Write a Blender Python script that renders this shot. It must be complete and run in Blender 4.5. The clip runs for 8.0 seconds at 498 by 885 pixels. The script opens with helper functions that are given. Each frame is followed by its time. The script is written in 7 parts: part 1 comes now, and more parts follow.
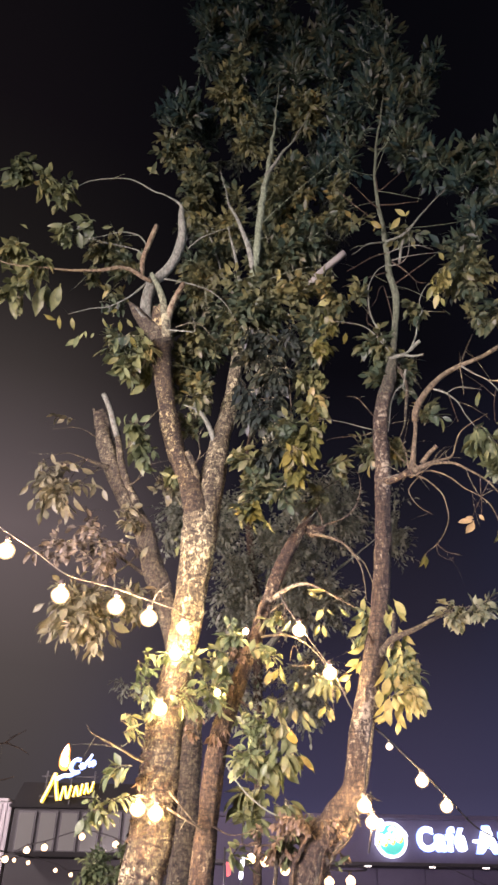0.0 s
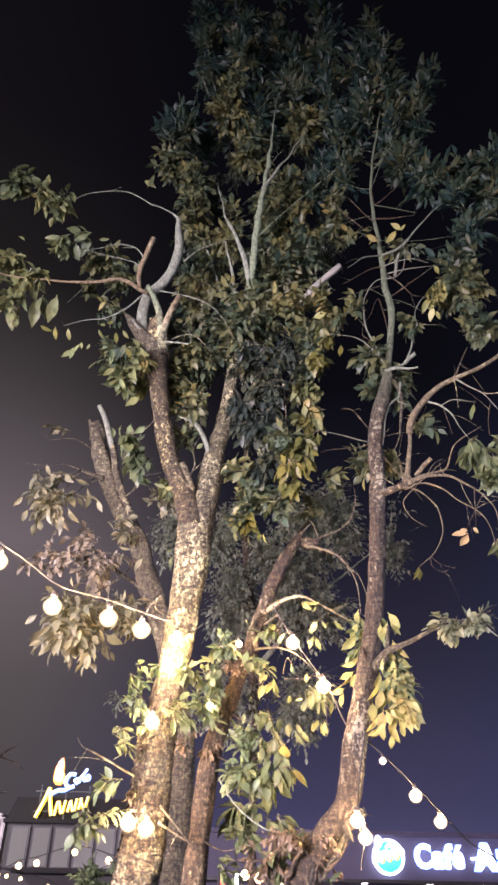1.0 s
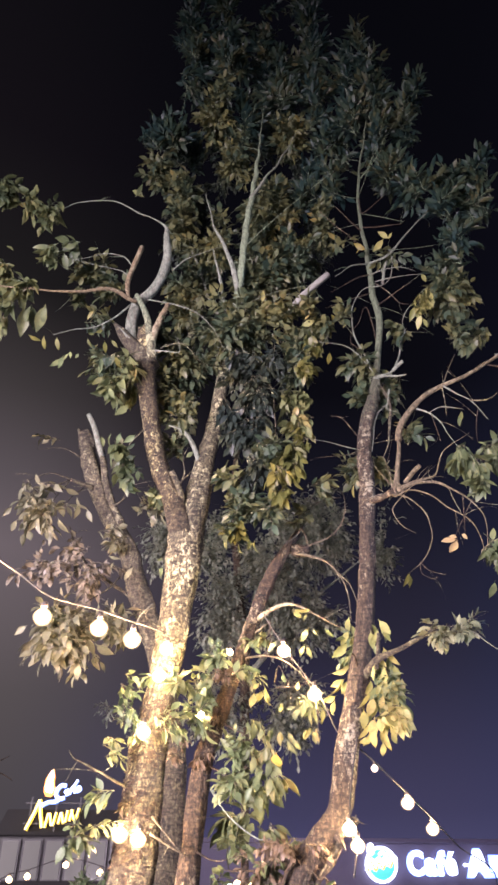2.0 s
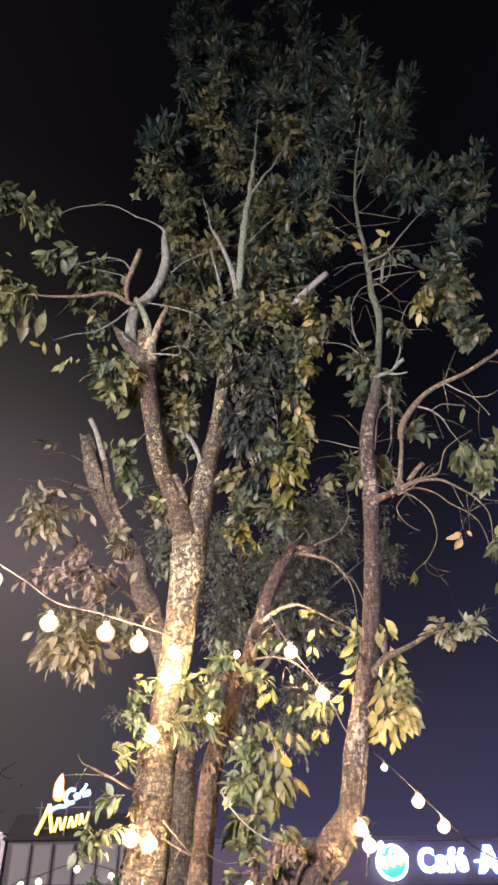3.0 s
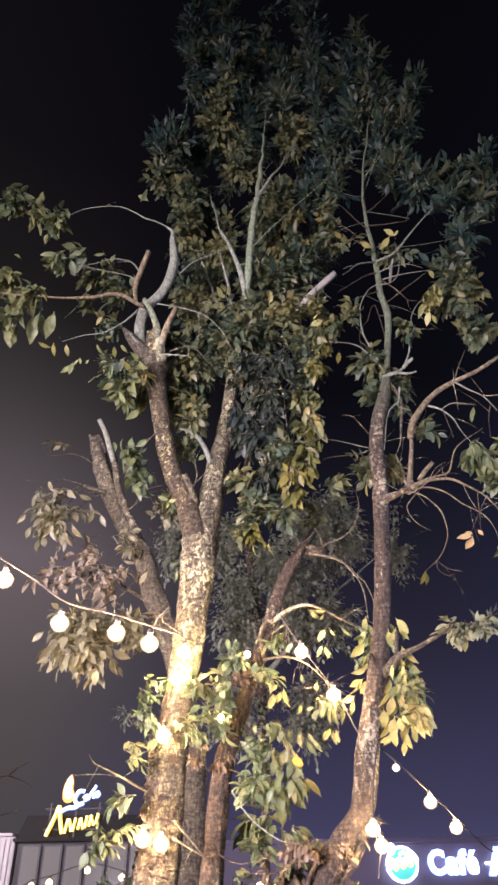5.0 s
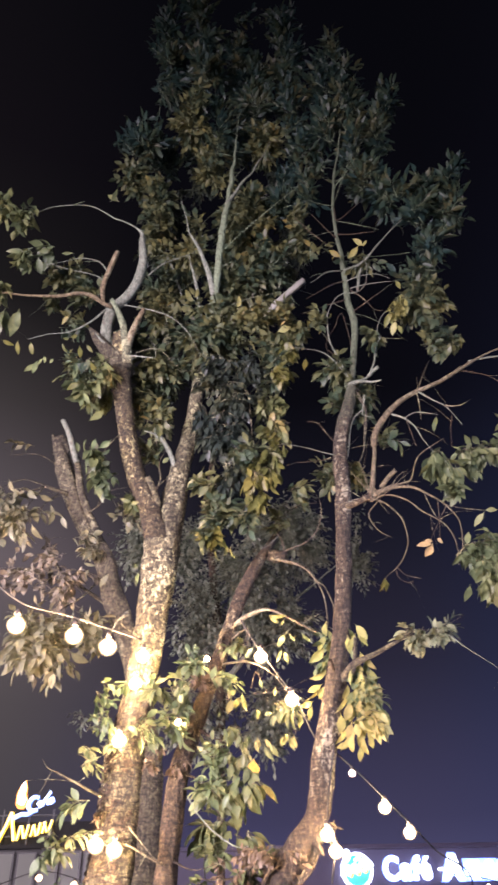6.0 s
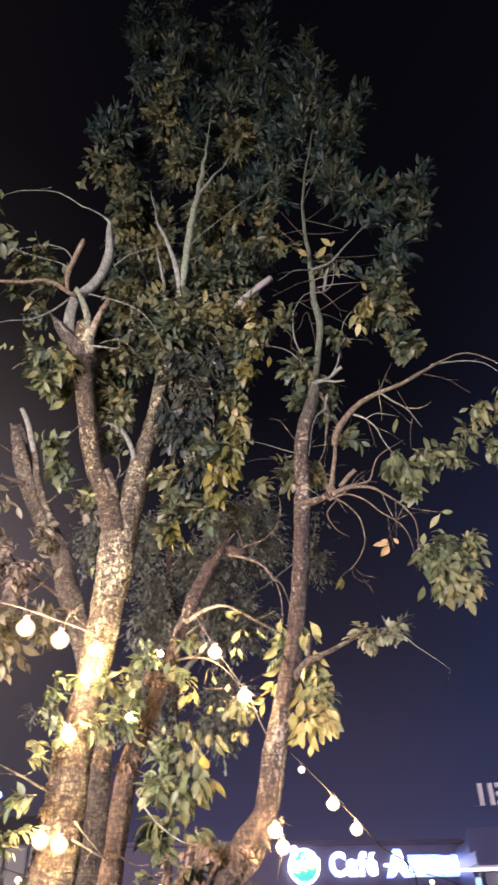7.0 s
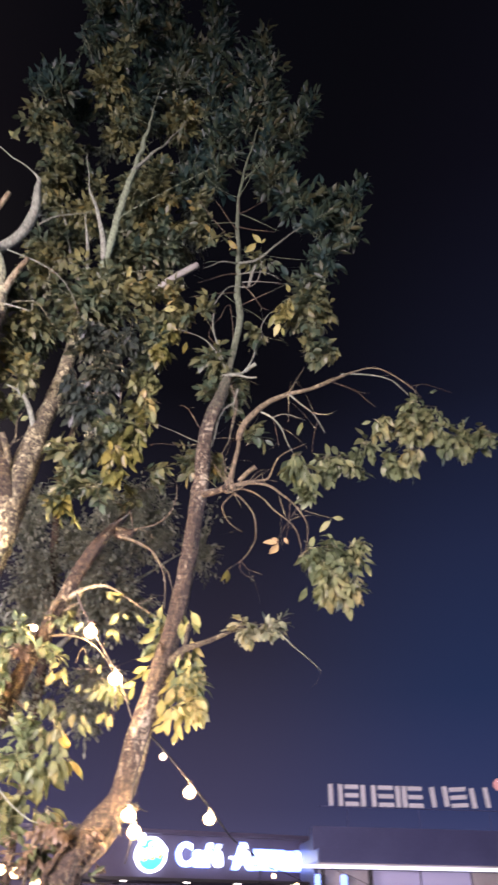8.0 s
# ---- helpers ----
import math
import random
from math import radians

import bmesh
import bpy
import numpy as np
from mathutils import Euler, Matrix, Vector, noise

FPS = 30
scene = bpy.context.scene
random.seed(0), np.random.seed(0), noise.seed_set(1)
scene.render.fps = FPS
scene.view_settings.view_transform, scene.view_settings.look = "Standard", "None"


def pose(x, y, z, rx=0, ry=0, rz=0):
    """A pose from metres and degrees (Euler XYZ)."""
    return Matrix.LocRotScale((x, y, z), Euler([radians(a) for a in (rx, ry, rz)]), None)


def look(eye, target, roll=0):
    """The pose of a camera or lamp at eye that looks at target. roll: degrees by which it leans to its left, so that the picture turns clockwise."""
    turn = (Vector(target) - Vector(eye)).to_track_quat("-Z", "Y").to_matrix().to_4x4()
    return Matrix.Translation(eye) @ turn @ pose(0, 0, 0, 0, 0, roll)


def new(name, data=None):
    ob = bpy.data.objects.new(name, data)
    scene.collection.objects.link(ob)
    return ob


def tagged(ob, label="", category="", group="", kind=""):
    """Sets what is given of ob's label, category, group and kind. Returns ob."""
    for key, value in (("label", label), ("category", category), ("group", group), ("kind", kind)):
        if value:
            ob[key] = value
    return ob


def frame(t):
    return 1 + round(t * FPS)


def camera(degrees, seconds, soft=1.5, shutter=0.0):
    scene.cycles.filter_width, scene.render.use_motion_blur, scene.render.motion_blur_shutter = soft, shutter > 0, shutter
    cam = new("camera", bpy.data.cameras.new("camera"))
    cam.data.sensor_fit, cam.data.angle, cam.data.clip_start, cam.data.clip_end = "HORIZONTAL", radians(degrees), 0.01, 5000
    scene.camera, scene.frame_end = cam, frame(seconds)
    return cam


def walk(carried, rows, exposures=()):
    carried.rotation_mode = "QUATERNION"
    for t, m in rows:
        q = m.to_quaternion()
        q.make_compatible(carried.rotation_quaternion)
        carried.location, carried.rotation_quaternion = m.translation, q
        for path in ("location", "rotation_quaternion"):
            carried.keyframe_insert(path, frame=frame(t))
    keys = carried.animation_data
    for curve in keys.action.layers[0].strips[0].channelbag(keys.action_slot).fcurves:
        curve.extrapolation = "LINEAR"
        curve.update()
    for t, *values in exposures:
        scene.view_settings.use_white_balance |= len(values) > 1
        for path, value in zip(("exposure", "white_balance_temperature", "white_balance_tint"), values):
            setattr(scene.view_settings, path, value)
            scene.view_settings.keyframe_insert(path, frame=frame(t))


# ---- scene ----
cam = camera(38.8, 8.0, soft=2.8, shutter=0.5)
# seconds, place, and turn (Euler degrees)
ROWS = [
    (0.0, 0.000, 0.000, 1.600, 123.00, -0.84, -0.54),
    (0.5, 0.007, 0.008, 1.600, 123.44, -0.98, -0.62),
    (1.0, 0.026, 0.004, 1.595, 124.03, -0.99, -0.77),
    (1.5, 0.026, -0.004, 1.594, 124.58, -0.71, -1.19),
    (3.0, 0.019, -0.011, 1.604, 124.62, 0.76, -0.45),
    (3.5, 0.006, -0.017, 1.596, 124.48, 0.76, 0.29),
    (4.0, -0.001, -0.011, 1.596, 124.50, 0.92, 0.73),
    (5.5, 0.010, -0.001, 1.598, 124.96, 0.13, -0.74),
    (6.0, 0.014, 0.002, 1.593, 125.13, 1.06, -2.88),
    (6.5, 0.020, 0.010, 1.593, 125.14, 1.79, -4.63),
    (7.0, 0.022, 0.014, 1.593, 124.81, 1.21, -6.48),
    (7.5, 0.029, 0.034, 1.588, 124.42, 0.38, -11.37),
    (8.0, 0.015, 0.037, 1.583, 124.15, -0.70, -17.34),
]
# seconds, stops, white balance
LEVELS = [(0.0, 0.27, 6650, 26), (0.5, 0.38, 6350, 25), (1.5, 0.50, 6050, 27), (3.0, 0.30, 6350, 25.5), (4.0, 0.32, 6280, 25.5), (5.5, 0.38, 6100, 26), (6.5, 0.33, 6280, 26.5), (7.0, 0.30, 6400, 27.5), (7.5, 0.38, 6400, 28), (8.0, 0.57, 6400, 26)]
walk(cam, [(t, pose(*row)) for t, *row in ROWS], LEVELS)

# ---- night sky: town glow, greyer over one side and bluer over the other ----
world = bpy.data.worlds.new("night_sky")
scene.world = world
world.use_nodes = True
wn, wl = world.node_tree.nodes, world.node_tree.links
wn.clear()
coord = wn.new("ShaderNodeTexCoord")
split = wn.new("ShaderNodeSeparateXYZ")
wl.new(coord.outputs["Generated"], split.inputs[0])


def sky_ramp(source, stops):
    r = wn.new("ShaderNodeValToRGB")
    e = r.color_ramp.elements
    e[0].position, e[0].color = stops[0][0], (*stops[0][1], 1)
    e[1].position, e[1].color = stops[-1][0], (*stops[-1][1], 1)
    for spot, c in stops[1:-1]:
        e.new(spot).color = (*c, 1)
    wl.new(source, r.inputs["Fac"])
    return r.outputs["Color"]


# by the sine of the height: the hazy side, the dark middle, and the side with a blue glow near the roofs
# the bright band from 0.34 to 0.5 also holds lens glare round the bulbs
hazy = sky_ramp(split.outputs["Z"], [(0.0, (0.0543, 0.0505, 0.0470)), (0.12, (0.0543, 0.0494, 0.0450)), (0.25, (0.0698, 0.0618, 0.0555)), (0.34, (0.0951, 0.0814, 0.0760)), (0.42, (0.1145, 0.0958, 0.0920)), (0.5, (0.0757, 0.0654, 0.0630)), (0.6, (0.0368, 0.0325, 0.0292)), (0.7, (0.0097, 0.0091, 0.0082)), (0.82, (0.0049, 0.0040, 0.0049)), (1.0, (0.0029, 0.0030, 0.0033))])
dark = sky_ramp(split.outputs["Z"], [(0.0, (0.0681, 0.0685, 0.1329)), (0.12, (0.0387, 0.0372, 0.0709)), (0.3, (0.0176, 0.0167, 0.0280)), (0.45, (0.0084, 0.0085, 0.0138)), (0.62, (0.0024, 0.0024, 0.0036)), (1.0, (0.0014, 0.0015, 0.0022))])
clear = sky_ramp(split.outputs["Z"], [(0.0, (0.0576, 0.0663, 0.1511)), (0.12, (0.0219, 0.0309, 0.0806)), (0.25, (0.0116, 0.0208, 0.0554)), (0.42, (0.0098, 0.0150, 0.0386)), (0.6, (0.0048, 0.0062, 0.0139)), (0.8, (0.0028, 0.0028, 0.0059)), (1.0, (0.0018, 0.0018, 0.0033))])


def sky_blend(lo, hi, a, b):
    side = wn.new("ShaderNodeMapRange")
    side.interpolation_type = "SMOOTHSTEP"
    side.inputs["From Min"].default_value, side.inputs["From Max"].default_value = lo, hi
    wl.new(split.outputs["X"], side.inputs["Value"])
    mix = wn.new("ShaderNodeMix")
    mix.data_type = "RGBA"
    wl.new(side.outputs["Result"], mix.inputs["Factor"])
    wl.new(a, mix.inputs["A"])
    wl.new(b, mix.inputs["B"])
    return mix


mult = sky_blend(0.22, 0.58, sky_blend(-0.34, 0.02, hazy, dark).outputs["Result"], clear)
back = wn.new("ShaderNodeBackground")
back.inputs["Strength"].default_value = 1.0
wl.new(mult.outputs["Result"], back.inputs["Color"])
wl.new(back.outputs[0], wn.new("ShaderNodeOutputWorld").inputs[0])


def area_lamp(name, place, target, width, height_m, watts, colour, spread=180):
    data = bpy.data.lights.new(name, "AREA")
    data.shape, data.size, data.size_y, data.energy, data.color = "RECTANGLE", width, height_m, watts, colour
    data.spread = radians(spread)
    ob = new(name, data)
    ob.matrix_world = look(place, target)
    return ob


# unseen lamp added for white light, assumed from shopfronts behind the viewer
area_lamp("unseen_light", (-4.7, -2.9, 2.1), (-1.4, 4.3, 2.7), 5.5, 1.6, 1090, (0.98, 0.83, 0.88), 98)
# unseen lamp added at the right for a blue rim on the straight trunk
area_lamp("unseen_light", (8.5, 1.8, 2.6), (0.7, 4.2, 2.6), 4.0, 1.4, 45, (0.42, 0.6, 1.0), 60)
# unseen lamp added to brighten the pale container
area_lamp("unseen_container_lamp", (-7.5, 13.7, 4.6), (-6.6, 18.7, 2.8), 0.5, 0.5, 85, (1.0, 0.90, 0.86), 120)


# ---- materials ----
def material(name, rough=0.7, metal=0.0):
    m = bpy.data.materials.new(name)
    m.use_nodes = True
    b = m.node_tree.nodes["Principled BSDF"]
    b.inputs["Roughness"].default_value, b.inputs["Metallic"].default_value = rough, metal
    return m, m.node_tree.nodes, m.node_tree.links, b


def ramp(nodes, stops):
    r = nodes.new("ShaderNodeValToRGB")
    e = r.color_ramp.elements
    e[0].position, e[0].color = stops[0][0], (*stops[0][1], 1)
    e[1].position, e[1].color = stops[-1][0], (*stops[-1][1], 1)
    for spot, c in stops[1:-1]:
        e.new(spot).color = (*c, 1)
    return r


def noise_tex(nodes, links, scale, detail=4.0, stretch=(1, 1, 1), rough=0.6):
    tc, mp = nodes.new("ShaderNodeTexCoord"), nodes.new("ShaderNodeMapping")
    mp.inputs["Scale"].default_value = stretch
    links.new(tc.outputs["Object"], mp.inputs[0])
    n = nodes.new("ShaderNodeTexNoise")
    n.inputs["Scale"].default_value, n.inputs["Detail"].default_value, n.inputs["Roughness"].default_value = scale, detail, rough
    links.new(mp.outputs[0], n.inputs["Vector"])
    return n


def mottled(name, stops, scale=6.0, fine=40.0, rough=0.7, bump=0.3, stretch=(1, 1, 1), metal=0.0, dist=0.01):
    """A surface with stains at a large scale, grain at a fine one, and relief."""
    m, nd, lk, b = material(name, rough, metal)
    big, small = noise_tex(nd, lk, scale, 5.0, stretch), noise_tex(nd, lk, fine, 6.0, stretch)
    mix = nd.new("ShaderNodeMath")
    mix.operation = "MULTIPLY_ADD"
    mix.inputs[1].default_value = 0.45
    lk.new(small.outputs["Fac"], mix.inputs[0])
    half = nd.new("ShaderNodeMath")
    half.operation = "MULTIPLY"
    half.inputs[1].default_value = 0.55
    lk.new(big.outputs["Fac"], half.inputs[0])
    lk.new(half.outputs[0], mix.inputs[2])
    r = ramp(nd, stops)
    lk.new(mix.outputs[0], r.inputs["Fac"])
    lk.new(r.outputs["Color"], b.inputs["Base Color"])
    bp = nd.new("ShaderNodeBump")
    bp.inputs["Strength"].default_value, bp.inputs["Distance"].default_value = bump, dist
    lk.new(mix.outputs[0], bp.inputs["Height"])
    lk.new(bp.outputs[0], b.inputs["Normal"])
    return m


def glowing(name, colour, strength):
    m, nd, lk, b = material(name, 0.3)
    b.inputs["Base Color"].default_value = (*colour, 1)
    b.inputs["Emission Color"].default_value = (*colour, 1)
    b.inputs["Emission Strength"].default_value = strength
    return m


def leaf_material(name, stops, through_light=0.3):
    """Glossy leaf skin with a colour of its own on every leaf, paler veins, and light coming through."""
    m, nd, lk, b = material(name, 0.46)
    b.inputs["Specular IOR Level"].default_value = 0.35
    geo, info = nd.new("ShaderNodeNewGeometry"), nd.new("ShaderNodeObjectInfo")
    add = nd.new("ShaderNodeMath")
    add.operation = "ADD"
    lk.new(geo.outputs["Random Per Island"], add.inputs[0])
    lk.new(info.outputs["Random"], add.inputs[1])
    wrap = nd.new("ShaderNodeMath")
    wrap.operation = "FRACT"
    lk.new(add.outputs[0], wrap.inputs[0])
    r = ramp(nd, stops)
    # neighbouring leaves of one spray age alike
    spray = nd.new("ShaderNodeTexNoise")
    spray.inputs["Scale"].default_value, spray.inputs["Detail"].default_value = 2.6, 2.0
    lk.new(geo.outputs["Position"], spray.inputs["Vector"])
    age = nd.new("ShaderNodeMapRange")
    age.inputs["From Min"].default_value, age.inputs["From Max"].default_value = 0.33, 0.62
    age.inputs["To Max"].default_value = 0.58
    lk.new(spray.outputs["Fac"], age.inputs["Value"])
    tone = nd.new("ShaderNodeMath")
    tone.operation = "MULTIPLY_ADD"
    tone.inputs[1].default_value = 0.42
    lk.new(wrap.outputs[0], tone.inputs[0])
    lk.new(age.outputs["Result"], tone.inputs[2])
    lk.new(tone.outputs[0], r.inputs["Fac"])
    spots = noise_tex(nd, lk, 22.0, 4.0)
    sr = ramp(nd, [(0.35, (0.72, 0.72, 0.72)), (0.6, (1.05, 1.05, 1.0))])
    lk.new(spots.outputs["Fac"], sr.inputs["Fac"])
    mul = nd.new("ShaderNodeMix")
    mul.data_type, mul.blend_type = "RGBA", "MULTIPLY"
    mul.inputs["Factor"].default_value = 1.0
    lk.new(r.outputs["Color"], mul.inputs["A"])
    lk.new(sr.outputs["Color"], mul.inputs["B"])
    lk.new(mul.outputs["Result"], b.inputs["Base Color"])
    bp = nd.new("ShaderNodeBump")
    bp.inputs["Strength"].default_value, bp.inputs["Distance"].default_value = 0.35, 0.004
    lk.new(spots.outputs["Fac"], bp.inputs["Height"])
    lk.new(bp.outputs[0], b.inputs["Normal"])
    tr, ms = nd.new("ShaderNodeBsdfTranslucent"), nd.new("ShaderNodeMixShader")
    lk.new(mul.outputs["Result"], tr.inputs["Color"])
    ms.inputs["Fac"].default_value = through_light
    lk.new(b.outputs[0], ms.inputs[1])
    lk.new(tr.outputs[0], ms.inputs[2])
    lk.new(ms.outputs[0], nd["Material Output"].inputs["Surface"])
    return m


def bark_material(name, dark, mid, pale, lichen, bump, bare=0.80, young=None):
    """Bark: vertical ridges, dark cracks, weathered zones and pale lichen flakes."""
    m, nd, lk, b = material(name, 0.85)
    ridge = noise_tex(nd, lk, 58.0, 7.0, (1, 1, 0.5), 0.75)
    crack = noise_tex(nd, lk, 34.0, 5.0, (0.55, 0.55, 2.3), 0.65)
    patch = noise_tex(nd, lk, 36.0, 9.0, (1, 1, 0.6), 0.8)
    zone = noise_tex(nd, lk, 3.2, 3.0, (1, 1, 0.6))
    grain = noise_tex(nd, lk, 160.0, 3.0, (1, 1, 0.5))
    r = ramp(nd, [(0.38, dark), (0.5, mid), (0.63, pale)])
    lk.new(ridge.outputs["Fac"], r.inputs["Fac"])
    lean = nd.new("ShaderNodeMath")
    lean.operation = "MULTIPLY_ADD"
    lean.inputs[1].default_value = 0.5
    lk.new(zone.outputs["Fac"], lean.inputs[0])
    lk.new(patch.outputs["Fac"], lean.inputs[2])
    pr = ramp(nd, [(bare, (0, 0, 0)), (bare + 0.06, (1, 1, 1))])
    lk.new(lean.outputs[0], pr.inputs["Fac"])
    mx = nd.new("ShaderNodeMix")
    mx.data_type = "RGBA"
    lk.new(pr.outputs["Color"], mx.inputs["Factor"])
    lk.new(r.outputs["Color"], mx.inputs["A"])
    mx.inputs["B"].default_value = (*lichen, 1)
    # short level cracks that split the bark into scales
    cr = ramp(nd, [(0.40, (0.26, 0.24, 0.23)), (0.50, (1, 1, 1))])
    lk.new(crack.outputs["Fac"], cr.inputs["Fac"])
    scaly = nd.new("ShaderNodeMix")
    scaly.data_type, scaly.blend_type = "RGBA", "MULTIPLY"
    scaly.inputs["Factor"].default_value = 1.0 if bump >= 1 else 0.3
    lk.new(mx.outputs["Result"], scaly.inputs["A"])
    lk.new(cr.outputs["Color"], scaly.inputs["B"])
    skin = scaly.outputs["Result"]
    if young:
        # thin young bark higher up the stem
        z0, z1, tone = young
        tc, sp = nd.new("ShaderNodeTexCoord"), nd.new("ShaderNodeSeparateXYZ")
        lk.new(tc.outputs["Object"], sp.inputs[0])
        up = nd.new("ShaderNodeMath")
        up.operation = "MULTIPLY_ADD"
        up.inputs[1].default_value = 1.6
        lk.new(patch.outputs["Fac"], up.inputs[0])
        lk.new(sp.outputs["Z"], up.inputs[2])
        mr, half = nd.new("ShaderNodeMapRange"), nd.new("ShaderNodeMix")
        mr.inputs["From Min"].default_value, mr.inputs["From Max"].default_value = z0 + 0.8, z1 + 0.8
        lk.new(up.outputs[0], mr.inputs["Value"])
        yr = ramp(nd, [(0.36, tuple(c * 0.45 for c in tone)), (0.5, tone), (0.64, tuple(c * 1.5 for c in tone))])
        lk.new(ridge.outputs["Fac"], yr.inputs["Fac"])
        half.data_type = "RGBA"
        lk.new(mr.outputs["Result"], half.inputs["Factor"])
        lk.new(skin, half.inputs["A"])
        lk.new(yr.outputs["Color"], half.inputs["B"])
        skin = half.outputs["Result"]
    lk.new(skin, b.inputs["Base Color"])
    sm = nd.new("ShaderNodeMath")
    sm.operation = "MULTIPLY_ADD"
    sm.inputs[1].default_value = 0.3
    lk.new(grain.outputs["Fac"], sm.inputs[0])
    lk.new(ridge.outputs["Fac"], sm.inputs[2])
    bp = nd.new("ShaderNodeBump")
    bp.inputs["Strength"].default_value, bp.inputs["Distance"].default_value = bump, 0.014
    both = nd.new("ShaderNodeMath")
    both.operation = "MULTIPLY_ADD"
    both.inputs[1].default_value = 0.7
    lk.new(crack.outputs["Fac"], both.inputs[0])
    lk.new(sm.outputs[0], both.inputs[2])
    lk.new(both.outputs[0], bp.inputs["Height"])
    lk.new(bp.outputs[0], b.inputs["Normal"])
    return m


bark = bark_material("bark", (0.0114, 0.0094, 0.0043), (0.0665, 0.0593, 0.0311), (0.2281, 0.2079, 0.1124), (0.4943, 0.4782, 0.2681), 1.0, 0.795, (5.1, 5.9, (0.1426, 0.1850, 0.1107)))
dark_bark = bark_material("dark_bark", (0.0060, 0.0042, 0.0018), (0.0380, 0.0250, 0.0117), (0.1150, 0.0811, 0.0414), (0.2600, 0.2288, 0.1350), 1.0, 0.815)
straight_bark = bark_material("straight_bark", (0.0050, 0.0031, 0.0018), (0.0320, 0.0224, 0.0119), (0.1060, 0.0816, 0.0449), (0.2600, 0.2397, 0.1584), 1.0, 0.814, (4.5, 5.5, (0.0980, 0.1244, 0.0739)))
grey_bark = bark_material("grey_bark", (0.0092, 0.0072, 0.0041), (0.0468, 0.0408, 0.0223), (0.1171, 0.1031, 0.0570), (0.2091, 0.1990, 0.1182), 1.0, 0.825)
raw_bark = bark_material("raw_bark", (0.0288, 0.0235, 0.0123), (0.0824, 0.0683, 0.0377), (0.1545, 0.1285, 0.0738), (0.1957, 0.1734, 0.1025), 0.7)
pale_bark = bark_material("pale_bark", (0.062, 0.072, 0.052), (0.135, 0.155, 0.115), (0.215, 0.240, 0.180), (0.11, 0.095, 0.07), 0.5)
orange_bark = bark_material("orange_bark", (0.0504, 0.0378, 0.0188), (0.1261, 0.0987, 0.0508), (0.2182, 0.1806, 0.0978), (0.2813, 0.2625, 0.1598), 0.7)
brown_bark = bark_material("brown_bark", (0.0090, 0.0065, 0.0033), (0.0430, 0.0324, 0.0145), (0.1299, 0.1017, 0.0469), (0.4196, 0.3785, 0.1778), 1.0, 0.81)
cut_wood = mottled("cut_wood", [(0.3, (0.42, 0.29, 0.17)), (0.7, (0.62, 0.48, 0.32))], 20, 90, 0.8)
split_wood = mottled("split_wood", [(0.3, (0.12, 0.125, 0.105)), (0.7, (0.23, 0.235, 0.195))], 14, 70, 0.8, 0.5, (1, 1, 0.3))
LEAVES = {}
# weaker light high in the crowns is put into this darker, bluer colour
LEAVES["top"] = leaf_material("dim_crown_leaf", [(0.0, (0.010, 0.029, 0.029)), (0.4, (0.019, 0.042, 0.035)), (0.72, (0.036, 0.058, 0.034)), (1.0, (0.076, 0.074, 0.031))])
LEAVES["mid"] = leaf_material("green_leaf", [(0.0, (0.026, 0.050, 0.036)), (0.35, (0.053, 0.080, 0.046)), (0.65, (0.112, 0.122, 0.055)), (0.9, (0.146, 0.148, 0.056)), (1.0, (0.205, 0.162, 0.050))])
LEAVES["yel"] = leaf_material("yellow_leaf", [(0.0, (0.128, 0.158, 0.054)), (0.4, (0.236, 0.248, 0.086)), (0.85, (0.335, 0.315, 0.112)), (1.0, (0.345, 0.275, 0.105))])
LEAVES["spray"] = leaf_material("pale_green_leaf", [(0.0, (0.056, 0.084, 0.044)), (0.4, (0.110, 0.140, 0.066)), (0.8, (0.175, 0.192, 0.086)), (1.0, (0.250, 0.222, 0.090))])
LEAVES["fine"] = leaf_material("small_grey_leaf", [(0.0, (0.078, 0.104, 0.065)), (0.5, (0.163, 0.185, 0.112)), (1.0, (0.280, 0.284, 0.166))])
LEAVES["gold"] = leaf_material("golden_leaf", [(0.0, (0.058, 0.074, 0.026)), (0.45, (0.106, 0.110, 0.030)), (0.85, (0.168, 0.148, 0.036)), (1.0, (0.190, 0.130, 0.032))])
LEAVES["low"] = leaf_material("fresh_leaf", [(0.0, (0.058, 0.094, 0.048)), (0.5, (0.118, 0.158, 0.074)), (0.88, (0.215, 0.236, 0.102)), (1.0, (0.310, 0.270, 0.110))])
# paler and greyer: the veil of glare over this foliage is put in here
LEAVES["haze"] = leaf_material("hazy_leaf", [(0.0, (0.100, 0.108, 0.070)), (0.5, (0.155, 0.157, 0.098)), (0.9, (0.225, 0.214, 0.128)), (1.0, (0.250, 0.208, 0.118))])
# withered brown made paler, with the haze before it put into the colour
LEAVES["dim"] = leaf_material("hazy_withering_leaf", [(0.0, (0.125, 0.113, 0.088)), (0.5, (0.180, 0.160, 0.122)), (1.0, (0.240, 0.208, 0.150))])
LEAVES["amber"] = leaf_material("amber_leaf", [(0.0, (0.380, 0.260, 0.050)), (1.0, (0.460, 0.310, 0.070))])
LEAVES["hang"] = leaf_material("olive_leaf", [(0.0, (0.042, 0.066, 0.038)), (0.4, (0.086, 0.112, 0.052)), (0.8, (0.152, 0.165, 0.066)), (1.0, (0.240, 0.195, 0.068))])
# dark bluish leaf: the shade inside the crown is put into its colour
LEAVES["old"] = leaf_material("shade_leaf", [(0.0, (0.015, 0.025, 0.022)), (0.5, (0.029, 0.041, 0.031)), (0.85, (0.058, 0.067, 0.037)), (1.0, (0.105, 0.098, 0.044))])
